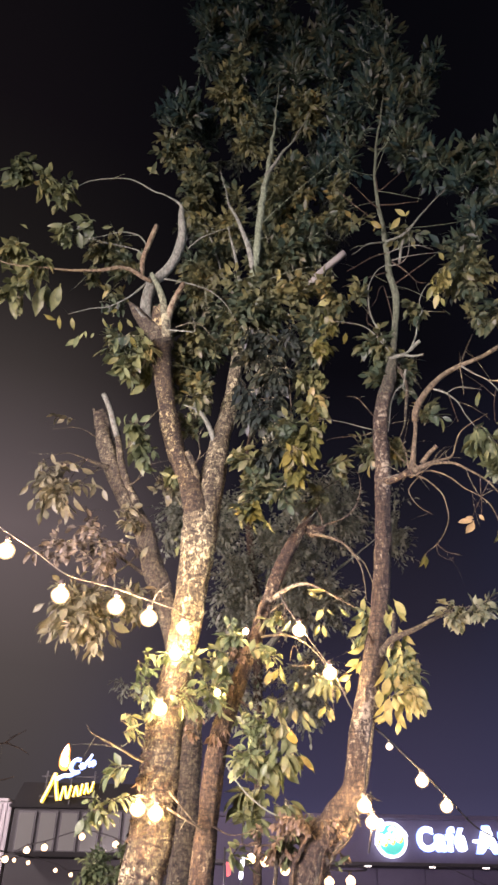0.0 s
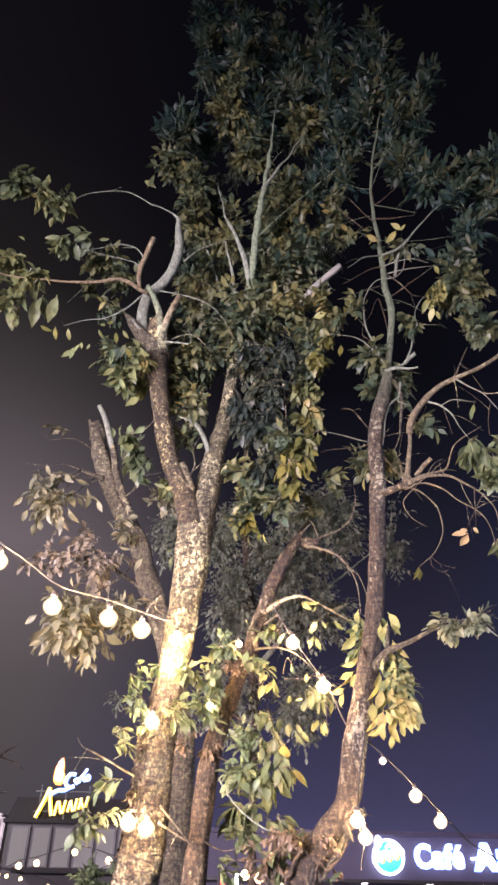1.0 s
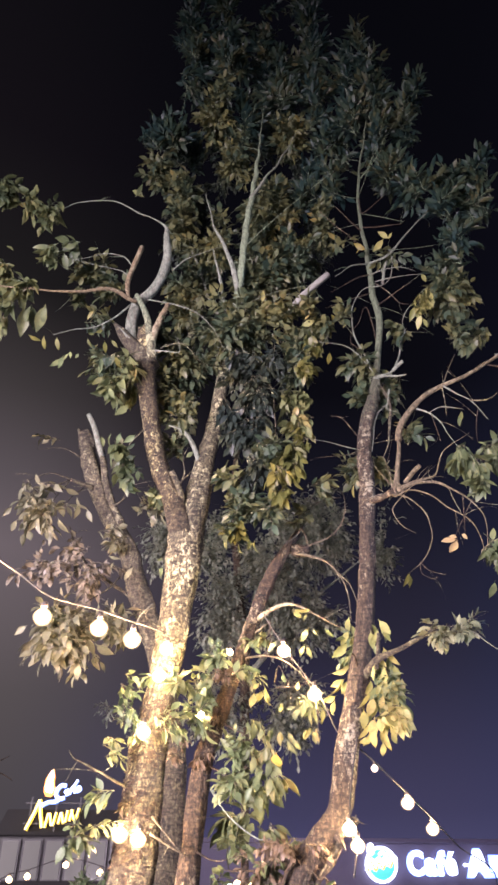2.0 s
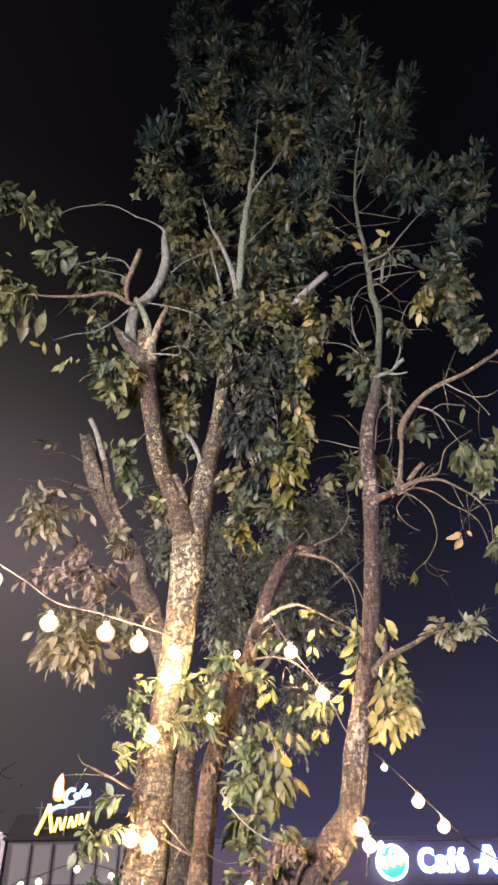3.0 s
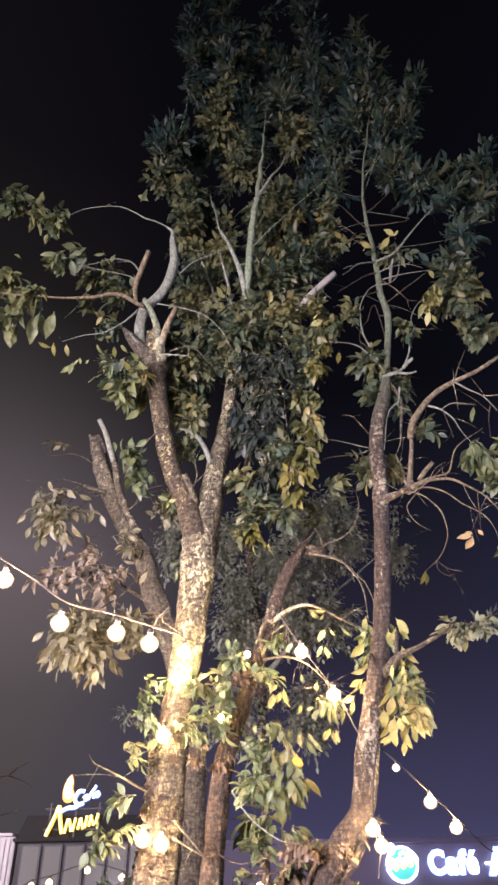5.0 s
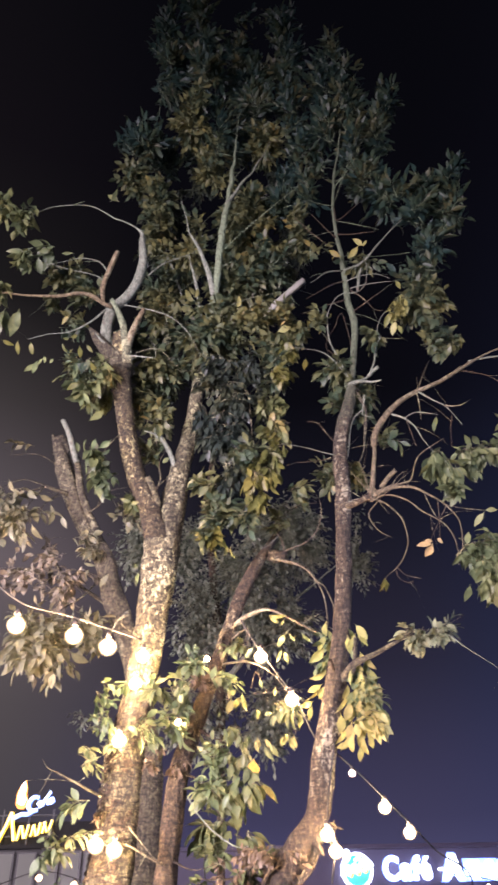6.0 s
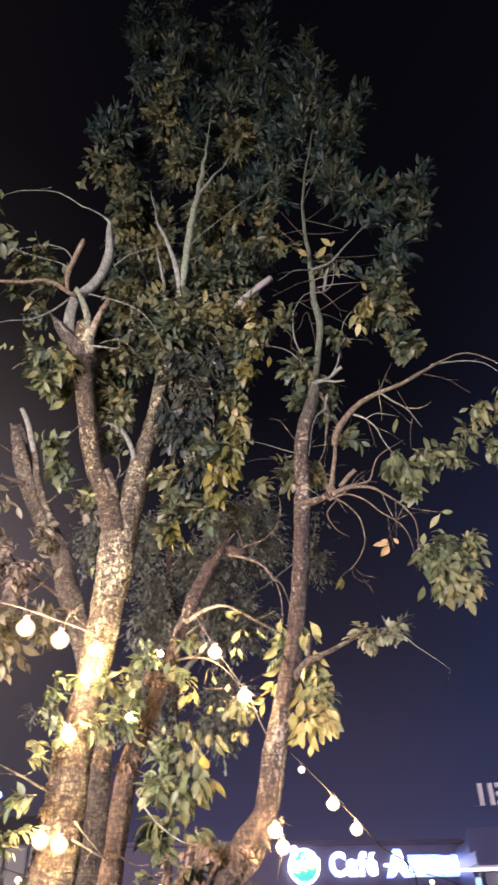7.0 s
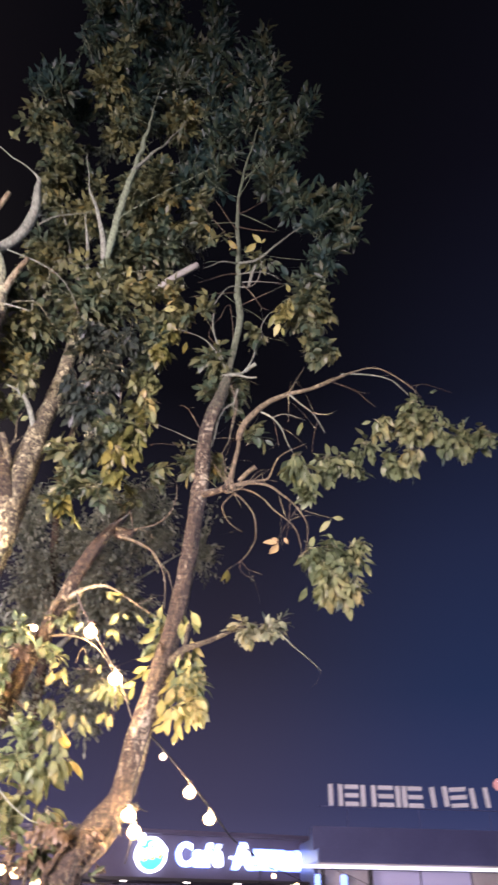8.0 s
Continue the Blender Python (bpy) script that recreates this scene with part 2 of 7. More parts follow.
LEAVES["husk"] = leaf_material("withered_leaf", [(0.0, (0.085, 0.060, 0.038)), (0.6, (0.165, 0.120, 0.075)), (1.0, (0.27, 0.21, 0.13))])
LEAVES["dry"] = leaf_material("dry_leaf", [(0.0, (0.260, 0.185, 0.085)), (1.0, (0.420, 0.320, 0.160))])
# raised to pale grey-green: haze in front of the far crown, as leaf colour
LEAVES["far"] = leaf_material("hazy_far_leaf", [(0.0, (0.1670, 0.1977, 0.1481)), (0.5, (0.2075, 0.2373, 0.1750)), (1.0, (0.2581, 0.2725, 0.1903))], 0.4)
bulb_glow = glowing("bulb_glow", (1.0, 0.64, 0.33), 1180.0)


def frosted(name, colour, strength, see_through):
    """Bulb shell that passes part of the light; its added glow stands for bloom."""
    m = bpy.data.materials.new(name)
    m.use_nodes = True
    nd, lk = m.node_tree.nodes, m.node_tree.links
    em, tr, ms = nd.new("ShaderNodeEmission"), nd.new("ShaderNodeBsdfTransparent"), nd.new("ShaderNodeMixShader")
    em.inputs["Color"].default_value, em.inputs["Strength"].default_value = (*colour, 1), strength
    ms.inputs["Fac"].default_value = see_through
    lk.new(em.outputs[0], ms.inputs[1])
    lk.new(tr.outputs[0], ms.inputs[2])
    lk.new(ms.outputs[0], nd["Material Output"].inputs["Surface"])
    return m


bloom_shell = frosted("bulb_bloom_shell", (1.0, 0.70, 0.36), 1.7, 0.35)
dim_glow = glowing("dim_bulb", (1.0, 0.84, 0.6), 0.8)
far_glow = glowing("far_bulb", (1.0, 0.66, 0.32), 5.0)
cord_mat = mottled("black_rubber", [(0.3, (0.012, 0.012, 0.011)), (0.7, (0.024, 0.023, 0.021))], 30, 90, 0.9, 0.0)
socket_mat = mottled("brown_socket", [(0.3, (0.03, 0.024, 0.017)), (0.7, (0.055, 0.045, 0.032))], 30, 90, 0.7, 0.0)
# paler than the black cords: the bulbs' shine on it is put into the colour
pale_cord = mottled("bulb_lit_cord", [(0.3, (0.055, 0.047, 0.036)), (0.7, (0.10, 0.086, 0.066))], 30, 90, 0.9, 0.0)
asphalt = mottled("asphalt", [(0.3, (0.035, 0.035, 0.037)), (0.7, (0.07, 0.068, 0.066))], 1.5, 120, 0.9, 0.5)
dark_wall = mottled("dark_cladding", [(0.3, (0.022, 0.022, 0.022)), (0.7, (0.040, 0.039, 0.037))], 1.2, 30, 0.6, 0.1)
# dark café cladding turned plum: the violet glow round the sign is in its colour
glow_tinted_wall = mottled("glow_tinted_cladding", [(0.3, (0.070, 0.064, 0.110)), (0.7, (0.105, 0.095, 0.155))], 1.2, 30, 0.6, 0.1)
navy_wall = mottled("navy_cladding", [(0.3, (0.07, 0.08, 0.18)), (0.7, (0.105, 0.118, 0.235))], 1.0, 30, 0.4, 0.08)
roof_sheet = mottled("roof_sheet", [(0.3, (0.018, 0.018, 0.019)), (0.7, (0.036, 0.034, 0.033))], 1.0, 25, 0.5, 0.1)
black_roof = mottled("black_roof", [(0.3, (0.010, 0.010, 0.010)), (0.7, (0.02, 0.019, 0.018))], 1.0, 25, 0.8, 0.1)
pale_metal = mottled("pale_metal", [(0.3, (0.45, 0.42, 0.42)), (0.7, (0.62, 0.6, 0.58))], 1.5, 20, 0.45, 0.1)
frame_mat = mottled("dark_frame", [(0.3, (0.03, 0.03, 0.03)), (0.7, (0.05, 0.05, 0.05))], 5, 60, 0.4, 0.1)
# unlit letters: the light falling on them is put in as a faint glow
white_letter = glowing("faint_white_glow", (0.62, 0.60, 0.62), 0.20)
lit_white = glowing("lit_white", (0.78, 0.88, 1.0), 3.6)
lit_blue = glowing("lit_blue", (0.25, 0.42, 1.0), 1.5)
lit_yellow = glowing("lit_yellow", (1.0, 0.72, 0.05), 1.6)
lit_orange = glowing("lit_orange", (1.0, 0.38, 0.06), 1.8)
lit_rose = glowing("lit_rose", (0.75, 0.36, 0.34), 0.35)
lit_teal = glowing("lit_teal", (0.05, 0.38, 0.33), 0.8)
lit_cream = glowing("lit_cream", (1.0, 0.9, 0.6), 1.4)
strip_glow = glowing("strip_glow", (0.86, 0.88, 1.0), 0.75)
# light on the kiosk wall panels, put in as a faint bluish glow
panel_glow = glowing("lit_panel_glow", (0.62, 0.62, 0.85), 0.06)
lamp_glow = glowing("spot_glow", (1.0, 0.93, 0.85), 3.0)
# pennant cloth, no lamp: its brightness is put in as a glow
red_cloth = glowing("red_cloth_glow", (0.7, 0.03, 0.03), 0.45)
pane_m, _, _, pane_b = material("window_glass", 0.08)
pane_b.inputs["Base Color"].default_value = (0.16, 0.155, 0.15, 1)
# faint grey glow added to the panes in place of light on the glass
pane_b.inputs["Emission Color"].default_value = (0.97, 1.0, 0.80, 1)
pane_b.inputs["Emission Strength"].default_value = 0.062


# ---- builders ----
def part(name, bm, mat, parent, label=""):
    me = bpy.data.meshes.new(name)
    bm.to_mesh(me)
    bm.free()
    me.materials.append(mat)
    ob = new(name, me)
    ob.parent = parent
    top = parent
    while top.parent:
        top = top.parent
    if top is parent:
        ob.matrix_parent_inverse = Matrix.Translation(-parent.location)
    if label:
        ob["label"] = label
    return ob


def thing(name, place, label, category, group="", kind=""):
    ob = new(name)
    ob.location = place
    ob.empty_display_size = 0.2
    return tagged(ob, label, category, group, kind)


def box(bm, lo, hi, bevel=0.0):
    """A bevelled box between two corners."""
    r = bmesh.ops.create_cube(bm, size=1.0)
    size = [b - a for a, b in zip(lo, hi)]
    mid = [(a + b) / 2 for a, b in zip(lo, hi)]
    bmesh.ops.scale(bm, vec=size, verts=r["verts"])
    bmesh.ops.translate(bm, vec=mid, verts=r["verts"])
    if bevel:
        edges = list({e for v in r["verts"] for e in v.link_edges})
        bmesh.ops.bevel(bm, geom=edges, offset=bevel, segments=2, affect="EDGES")
    return bm


def slab(points, y0, y1):
    """An upright plate with the outline given as (x, z), from y0 to y1."""
    bm = bmesh.new()
    front = [bm.verts.new((x, y0, z)) for x, z in points]
    rear = [bm.verts.new((x, y1, z)) for x, z in points]
    bm.faces.new(front)
    bm.faces.new(rear[::-1])
    n = len(points)
    for i in range(n):
        bm.faces.new((front[i], rear[i], rear[(i + 1) % n], front[(i + 1) % n]))
    bmesh.ops.recalc_face_normals(bm, faces=bm.faces)
    return bm


def ring_plate(cx, cz, ro, ri, y0, y1, squash=1.0, seg=28):
    """A flat ring, or a disc when ri is 0, standing upright."""
    bm = bmesh.new()
    loops = []
    for y in (y0, y1):
        for r in ((ro, ri) if ri else (ro,)):
            loops.append([bm.verts.new((cx + r * squash * math.cos(2 * math.pi * k / seg), y, cz + r * math.sin(2 * math.pi * k / seg))) for k in range(seg)])
    if ri:
        fo, fi, bo, bi = loops
        pairs = ((fo, fi), (fi, bi), (bi, bo), (bo, fo))
    else:
        pairs = ((loops[0], loops[1]),)
        bm.faces.new(loops[0])
        bm.faces.new(loops[1])
    for a, b in pairs:
        for k in range(seg):
            bm.faces.new((a[k], a[(k + 1) % seg], b[(k + 1) % seg], b[k]))
    bmesh.ops.recalc_face_normals(bm, faces=bm.faces)
    return bm


def spline(points, step):
    """Points and radii along a smooth curve through (x, y, z, r) points."""
    p = np.array(points, float)
    ext = np.vstack([2 * p[0] - p[1], p, 2 * p[-1] - p[-2]])
    ext[0, 3], ext[-1, 3] = p[0, 3], p[-1, 3]
    out = []
    for i in range(1, len(ext) - 2):
        a, b, c, d = ext[i - 1 : i + 3]
        n = max(2, int(np.linalg.norm(c[:3] - b[:3]) / step))
        for k in range(n):
            s = k / n
            out.append(0.5 * (2 * b + (c - a) * s + (2 * a - 5 * b + 4 * c - d) * s * s + (3 * b - a - 3 * c + d) * s**3))
    out.append(ext[-2])
    return np.array(out)


def tube(points, seg=10, step=0.05, rough=0.0, cut=False, seed=0.0):
    """A swept tube with an uneven skin; its end is cut flat or runs to a point."""
    c = spline(points, step)
    bm = bmesh.new()
    rings = []
    up = Vector((0.3, 1, 0.1)).normalized()
    for i, (x, y, z, r) in enumerate(c):
        q = c[min(i + 1, len(c) - 1)][:3] - c[max(i - 1, 0)][:3]
        way = Vector(q).normalized()
        side_v = way.cross(up).normalized()
        up = side_v.cross(way).normalized()
        ring = []
        for k in range(seg):
            a = 2 * math.pi * k / seg
            n = side_v * math.cos(a) + up * math.sin(a)
            s = Vector((x + seed, y, z))
            w = 1.0
            if rough:
                w += rough * (noise.noise(s * 2.2 + n * 1.2) * 1.2 + noise.noise(s * 7 + n * 2.5) * 0.8 + noise.noise(Vector((s.x * 9, s.y * 9, s.z * 16)) + n * 5) * 0.7)
            ring.append(bm.verts.new(Vector((x, y, z)) + n * max(r, 0.0012) * w))
        rings.append(ring)
    for a, b in zip(rings, rings[1:]):
        for k in range(seg):
            f = bm.faces.new((a[k], a[(k + 1) % seg], b[(k + 1) % seg], b[k]))
            f.smooth = True
    bm.faces.new(rings[0][::-1])
    bm.faces.new(rings[-1])
    return bm


TREES = {}


def tree(place, label, category="tree"):
    ob = thing("tree", (place[0], place[1], 0), label, category, "trees hung with lights")
    TREES[ob] = {"leaves": 0, "mass": {}, "limbs": []}
    return ob


def limb(owner, name, points, mat, cut=False, fine=False):
    """A stem part of a tree. Thin branches wander a little, taper off and carry bare side twigs."""
    rec = TREES[owner]
    r = max(p[3] for p in points)
    rng = random.Random(round(points[0][0] * 977 + points[0][2] * 7331) + len(points))
    seg = 28 if fine else 14 if r > 0.03 else 9 if r > 0.012 else 6
    seed = points[0][0] * 7.3 + len(rec["limbs"]) * 3.1
    line = spline(points, 0.07)
    if not fine and r < 0.045:
        for k, q in enumerate(line):
            s = Vector((q[0] * 5 + seed, q[1] * 5, q[2] * 5))
            amp = 0.014 * min(1.0, k / 3)
            q[:3] += amp * np.array(noise.noise_vector(s))
        if not cut:
            line[:, 3] *= np.linspace(1.0, 0.45, len(line))
    ob = part(name, tube(line.tolist(), seg, 0.022 if fine else 0.04, 0.16 if fine else 0.14, cut, seed), mat, owner)
    if cut:
        ob.data.materials.append(cut_wood)
        ob.data.polygons[len(ob.data.polygons) - 1].material_index = 1
    rec["limbs"].append(line[:, :3])
    if name in ("upper_trunk", "crown_limb", "bare_limb"):
        # a tangle of long thin shoots round the upper stem
        tv, tf = rec["mass"].setdefault("twig", ([], []))
        for _ in range(13 if name != "bare_limb" else 9):
            k = rng.randrange(1, len(line))
            at = Vector(line[k][:3])
            go = Vector((rng.gauss(0, 1), rng.gauss(-0.2, 0.8), rng.uniform(-0.2, 1.0))).normalized()
            bend = Vector((rng.gauss(0, 0.5), rng.gauss(0, 0.4), rng.uniform(-1.4, 0.9)))
            length, rad = rng.uniform(0.25, 0.75), rng.uniform(0.002, 0.0045)
            across = go.cross(Vector((0.3, 0.2, 1))).normalized()
            other = go.cross(across)
            o = len(tv)
            for i in range(9):
                s = i / 8
                at2 = at + (go + bend * s * 0.7) * length * s
                for a in range(3):
                    tv.append(at2 + (across * math.cos(2.1 * a) + other * math.sin(2.1 * a)) * rad * (1 - 0.7 * s))
            for i in range(8):
                for a in range(3):
                    tf.append((o + 3 * i + a, o + 3 * i + (a + 1) % 3, o + 3 * i + 3 + (a + 1) % 3, o + 3 * i + 3 + a))
    if name in ("branch", "bough"):
        tv, tf = rec["mass"].setdefault("twig", ([], []))
        for _ in range(min(3, int(len(line) * 0.2))):
            k = rng.randrange(1, len(line))
            at = Vector(line[k][:3])
            way = Vector(line[k][:3] - line[k - 1][:3]).normalized()
            go = (way * 0.6 + Vector([rng.gauss(0, 0.7) for _ in range(3)])).normalized()
            bend = Vector((rng.gauss(0, 0.3), rng.gauss(0, 0.3), rng.uniform(-1.0, 0.8)))
            length, rad = rng.uniform(0.07, 0.3), min(0.0035, float(line[k][3]) * 0.6)
            across = go.cross(Vector((0.3, 0.2, 1))).normalized()
            other = go.cross(across)
            o = len(tv)
            for i in range(5):
                s = i / 4
                at2 = at + (go + bend * s * 0.6) * length * s
                for a in range(3):
                    tv.append(at2 + (across * math.cos(2.1 * a) + other * math.sin(2.1 * a)) * rad * (1 - 0.7 * s))
            for i in range(4):
                for a in range(3):
                    tf.append((o + 3 * i + a, o + 3 * i + (a + 1) % 3, o + 3 * i + 3 + (a + 1) % 3, o + 3 * i + 3 + a))
    return ob


def leaf_shape(curl, fold, wave):
    """A pointed oval blade on a short stalk, folded along its rib, 1 long, along +x, facing +z."""
    rows = [(0.0, 0.012), (0.12, 0.02), (0.26, 0.14), (0.45, 0.215), (0.65, 0.195), (0.83, 0.10)]
    v, f = [], []
    for s, w in rows:
        z = -curl * s * s
        lift = fold * w
        v += [(s, -w, z + lift + wave * math.sin(9 * s)), (s, 0, z), (s, w, z + lift - wave * math.sin(8 * s + 1))]
    v.append((1.0, 0, -curl * 1.08))
    for i in range(len(rows) - 1):
        a = 3 * i
        f += [(a, a + 3, a + 4, a + 1), (a + 1, a + 4, a + 5, a + 2)]
    a = 3 * (len(rows) - 1)
    f += [(a, 18, a + 1), (a + 1, 18, a + 2)]
    return np.array(v), f


SHAPES = [leaf_shape(c, fo, w) for c, fo, w in ((0.12, 0.35, 0.01), (0.28, 0.2, 0.015), (0.05, 0.5, 0.008), (0.38, 0.45, 0.02), (0.2, 0.1, 0.025))]
LEAF_MESH = {}


def leaf_mesh(style, k):
    if (style, k) not in LEAF_MESH:
        me = bpy.data.meshes.new("leaf")
        v, f = SHAPES[k]
        me.from_pydata([tuple(p) for p in v], [], f)
        me.materials.append(LEAVES[style])
        me.polygons.foreach_set("use_smooth", [True] * len(me.polygons))
        LEAF_MESH[style, k] = me
    return LEAF_MESH[style, k]


# style: leaf length, twig length, upward pull of the twig, droop of the leaf
HABIT = {"top": (0.13, 0.27, 0.85, -0.45), "mid": (0.10, 0.21, 0.05, 0.35), "yel": (0.088, 0.19, -0.6, 1.5), "gold": (0.115, 0.2, -0.5, 1.1), "low": (0.083, 0.18, 0.0, 0.45),
         "haze": (0.108, 0.28, -0.1, 0.5), "hang": (0.125, 0.2, -0.4, 0.9), "old": (0.085, 0.22, -0.6, 1.2), "husk": (0.05, 0.08, -0.3, 0.8), "dry": (0.105, 0.05, -0.3, 0.6), "far": (0.078, 0.3, 0.1, 0.5), "dim": (0.09, 0.26, -0.2, 0.7), "amber": (0.1, 0.05, -0.3, 0.6),
         "spray": (0.092, 0.19, -0.35, 0.9), "fine": (0.078, 0.15, 0.15, 0.15)}


TUFT = {"top": 6, "mid": 4, "yel": 4, "gold": 4, "low": 3, "haze": 2, "hang": 4, "old": 5, "husk": 1, "dry": 1, "far": 5, "dim": 2, "amber": 1, "spray": 4, "fine": 3}


def lobe(owner, centre, radii, count, style, single=False):
    """Leafy twigs filling one clump of a crown; each twig carries alternate leaves."""
    rec = TREES[owner]
    rng = random.Random(round(centre[0] * 1000 + centre[2] * 7919 + count))
    size, twig_len, rise, droop = HABIT[style]
    cen = Vector(centre)
    mass = rec["mass"].setdefault(style, ([], []))
    twigs = rec["mass"].setdefault("twig", ([], []))
    anchor = main = None
    for nth in range(count):
        # twigs come in tufts that share one stem end
        if nth % TUFT[style] == 0:
            d = Vector([rng.gauss(0, 1) for _ in range(3)]).normalized()
            k = rng.random() ** 0.42
            main = (Vector((d.x, d.y, d.z * 0.6 + rise)) + Vector([rng.gauss(0, 0.25) for _ in range(3)])).normalized()
            anchor = cen + Vector([d[i] * radii[i] * k * 0.88 for i in range(3)]) - main * twig_len * 0.6
        out = (main + Vector([rng.gauss(0, 0.5) for _ in range(3)])).normalized()
        length = twig_len * rng.uniform(0.6, 1.2) * min(1.0, 0.45 + max(radii))
        base = anchor - out * length * 0.15 + Vector([rng.gauss(0, 0.02) for _ in range(3)])
        tip = base + out * length
        n = rng.randint(6, 10)
        if radii[0] < 0.05:
            n = 2
        across = out.cross(Vector((rng.gauss(0, 1), rng.gauss(0, 1), 0.3))).normalized()
        # the twig, a thin three-sided stick that bends under its leaves
        sag = Vector((0, 0, -0.06 * length * (1 + droop)))
        path = [base, base + out * length * 0.5 - sag * 0.5, tip + sag]
        tv, tf = twigs
        o = len(tv)
        for q, rr in zip(path, (0.0035, 0.0025, 0.0012)):
            for a in range(3):
                tv.append(q + (across * math.cos(2.1 * a) + out.cross(across) * math.sin(2.1 * a)) * rr)
        for i in (0, 3):
            for a in range(3):
                tf.append((o + i + a, o + i + (a + 1) % 3, o + i + 3 + (a + 1) % 3, o + i + 3 + a))
        for j in range(n):
            s = (j + 0.6) / n
            at = base + out * length * s + sag * s * s
            turn = across if j % 2 else -across
            turn = (Matrix.Rotation(rng.uniform(-0.9, 0.9), 3, out) @ turn)
            go = out * rng.uniform(0.35, 0.9) + turn * rng.uniform(0.5, 1.0) + Vector((0, 0, -droop * rng.uniform(0.4, 1.5)))
            if j == n - 1:
                go = out + Vector((0, 0, -droop * 0.8))
            go.normalize()
            face = Vector((rng.gauss(0, 0.45), rng.gauss(-0.15, 0.45), 1.0))
            if abs(go.z) > 0.75:
                face = Vector((rng.gauss(0, 0.8), rng.gauss(-0.4, 0.7), 0.2))
            y = face.cross(go).normalized()
            zz = go.cross(y)
            l = size * rng.uniform(0.6, 1.15)
            w = l * rng.uniform(0.85, 1.15) * (0.78 if style == "top" else 1.0)
            k5 = rng.randrange(5)
            m = Matrix(((go.x * l, y.x * w, zz.x * l, at.x), (go.y * l, y.y * w, zz.y * l, at.y), (go.z * l, y.z * w, zz.z * l, at.z), (0, 0, 0, 1)))
            if single and rec["leaves"] < 300:
                rec["leaves"] += 1
                ob = new("leaf", leaf_mesh(style, k5))
                ob.parent = owner
                ob.matrix_parent_inverse = Matrix.Translation(-owner.location)
                ob.matrix_basis = m
            else:
                v, f = SHAPES[k5]
                a = np.array(m)
                mass[0].append(v @ a[:3, :3].T + a[:3, 3])
                mass[1].append(f)


def leaves(owner, style, y, rows, broad=1.0):
    """Single leaves that stand out: stalk (x, z), then the tip across and up in a plane facing the camera, at about the
    depth y; placed to fit its view.
    """
    rec = TREES[owner]
    rng = random.Random(round(rows[0][0] * 1000) + len(rows))
    for x, z, dx, rise in rows:
        at = Vector((x, y + rng.gauss(0, 0.02), z))
        go = Vector((dx, rng.gauss(0, 0.02) - 0.566 * rise, 0.824 * rise))
        size = go.length * 0.95
        go.normalize()
        across = Vector((rng.gauss(0, 0.6), -0.82, rng.gauss(-0.55, 0.6))).cross(go).normalized()
        up = go.cross(across)
        wide = size * broad * rng.uniform(0.72, 1.0)
        m = Matrix(((go.x * size, across.x * wide, up.x * size, at.x), (go.y * size, across.y * wide, up.y * size, at.y), (go.z * size, across.z * wide, up.z * size, at.z), (0, 0, 0, 1)))
        k = rng.randrange(5)
        if rec["leaves"] < 300:
            rec["leaves"] += 1
            ob = new("leaf", leaf_mesh(style, k))
            ob.parent = owner
            ob.matrix_parent_inverse = Matrix.Translation(-owner.location)
            ob.matrix_basis = m
        else:
            v, f = SHAPES[k]
            a = np.array(m)
            mass = rec["mass"].setdefault(style, ([], []))
            mass[0].append(v @ a[:3, :3].T + a[:3, 3])
            mass[1].append(f)


def bark_scales(owner, points, z0, z1, count):
    """Curled plates of loose bark shingling the lower trunk."""
    c = spline(points, 0.03)
    rng = random.Random(5)
    verts, faces = [], []
    for _ in range(count):
        high = rng.random() ** 1.7
        z = z0 + (z1 - z0) * high
        x, y, _, r = c[int(np.argmin(np.abs(c[:, 2] - z)))]
        a = rng.uniform(0, 2 * math.pi)
        w, h, lift = rng.uniform(0.012, 0.05), rng.uniform(0.006, 0.022), rng.uniform(0.003, 0.018) * (1 - 0.7 * high)
        tilt = rng.uniform(-0.3, 0.3)
        o = len(verts)
        for row, out in ((0, 0.0), (0.5, lift * 0.4), (1, lift)):
            for col in (-1, 0, 1):
                b2 = a + col * w / r / 2
                rad = r * 1.0 + out + 0.003 * (1 - abs(col)) + rng.uniform(0, 0.004)
                verts.append((x + rad * math.cos(b2), y + rad * math.sin(b2), z - row * h + col * w * tilt + rng.uniform(-0.004, 0.004)))
        for i in (0, 1, 3, 4):
            faces.append((o + i, o + i + 1, o + i + 4, o + i + 3))
    me = bpy.data.meshes.new("loose_bark")
    me.from_pydata(verts, [], faces)
    me.materials.append(dark_bark)
    ob = new("loose_bark", me)
    ob["kind"] = "stuff"
    ob.parent = owner
    ob.matrix_parent_inverse = Matrix.Translation(-owner.location)


def grow(owner):
    """Join the countless leaves and twigs of a tree into its foliage."""
    for style, (vs, fs) in TREES[owner]["mass"].items():
        if not vs:
            continue
        me = bpy.data.meshes.new("foliage")
        if style == "twig":
            me.from_pydata([tuple(v) for v in vs], [], fs)
        else:
            faces, o = [], 0
            for v, f in zip(vs, fs):
                faces += [tuple(i + o for i in q) for q in f]
                o += len(v)
            me.from_pydata(np.concatenate(vs).tolist(), [], faces)
        me.materials.append(bark if style == "twig" else LEAVES[style])
        me.polygons.foreach_set("use_smooth", [True] * len(me.polygons))
        ob = new("brushwood" if style == "twig" else "foliage", me)
        ob["kind"] = "stuff"
        ob.parent = owner
        ob.matrix_parent_inverse = Matrix.Translation(-owner.location)


# ---- ground and buildings ----
bm = bmesh.new()
bmesh.ops.create_grid(bm, x_segments=60, y_segments=60, size=400)
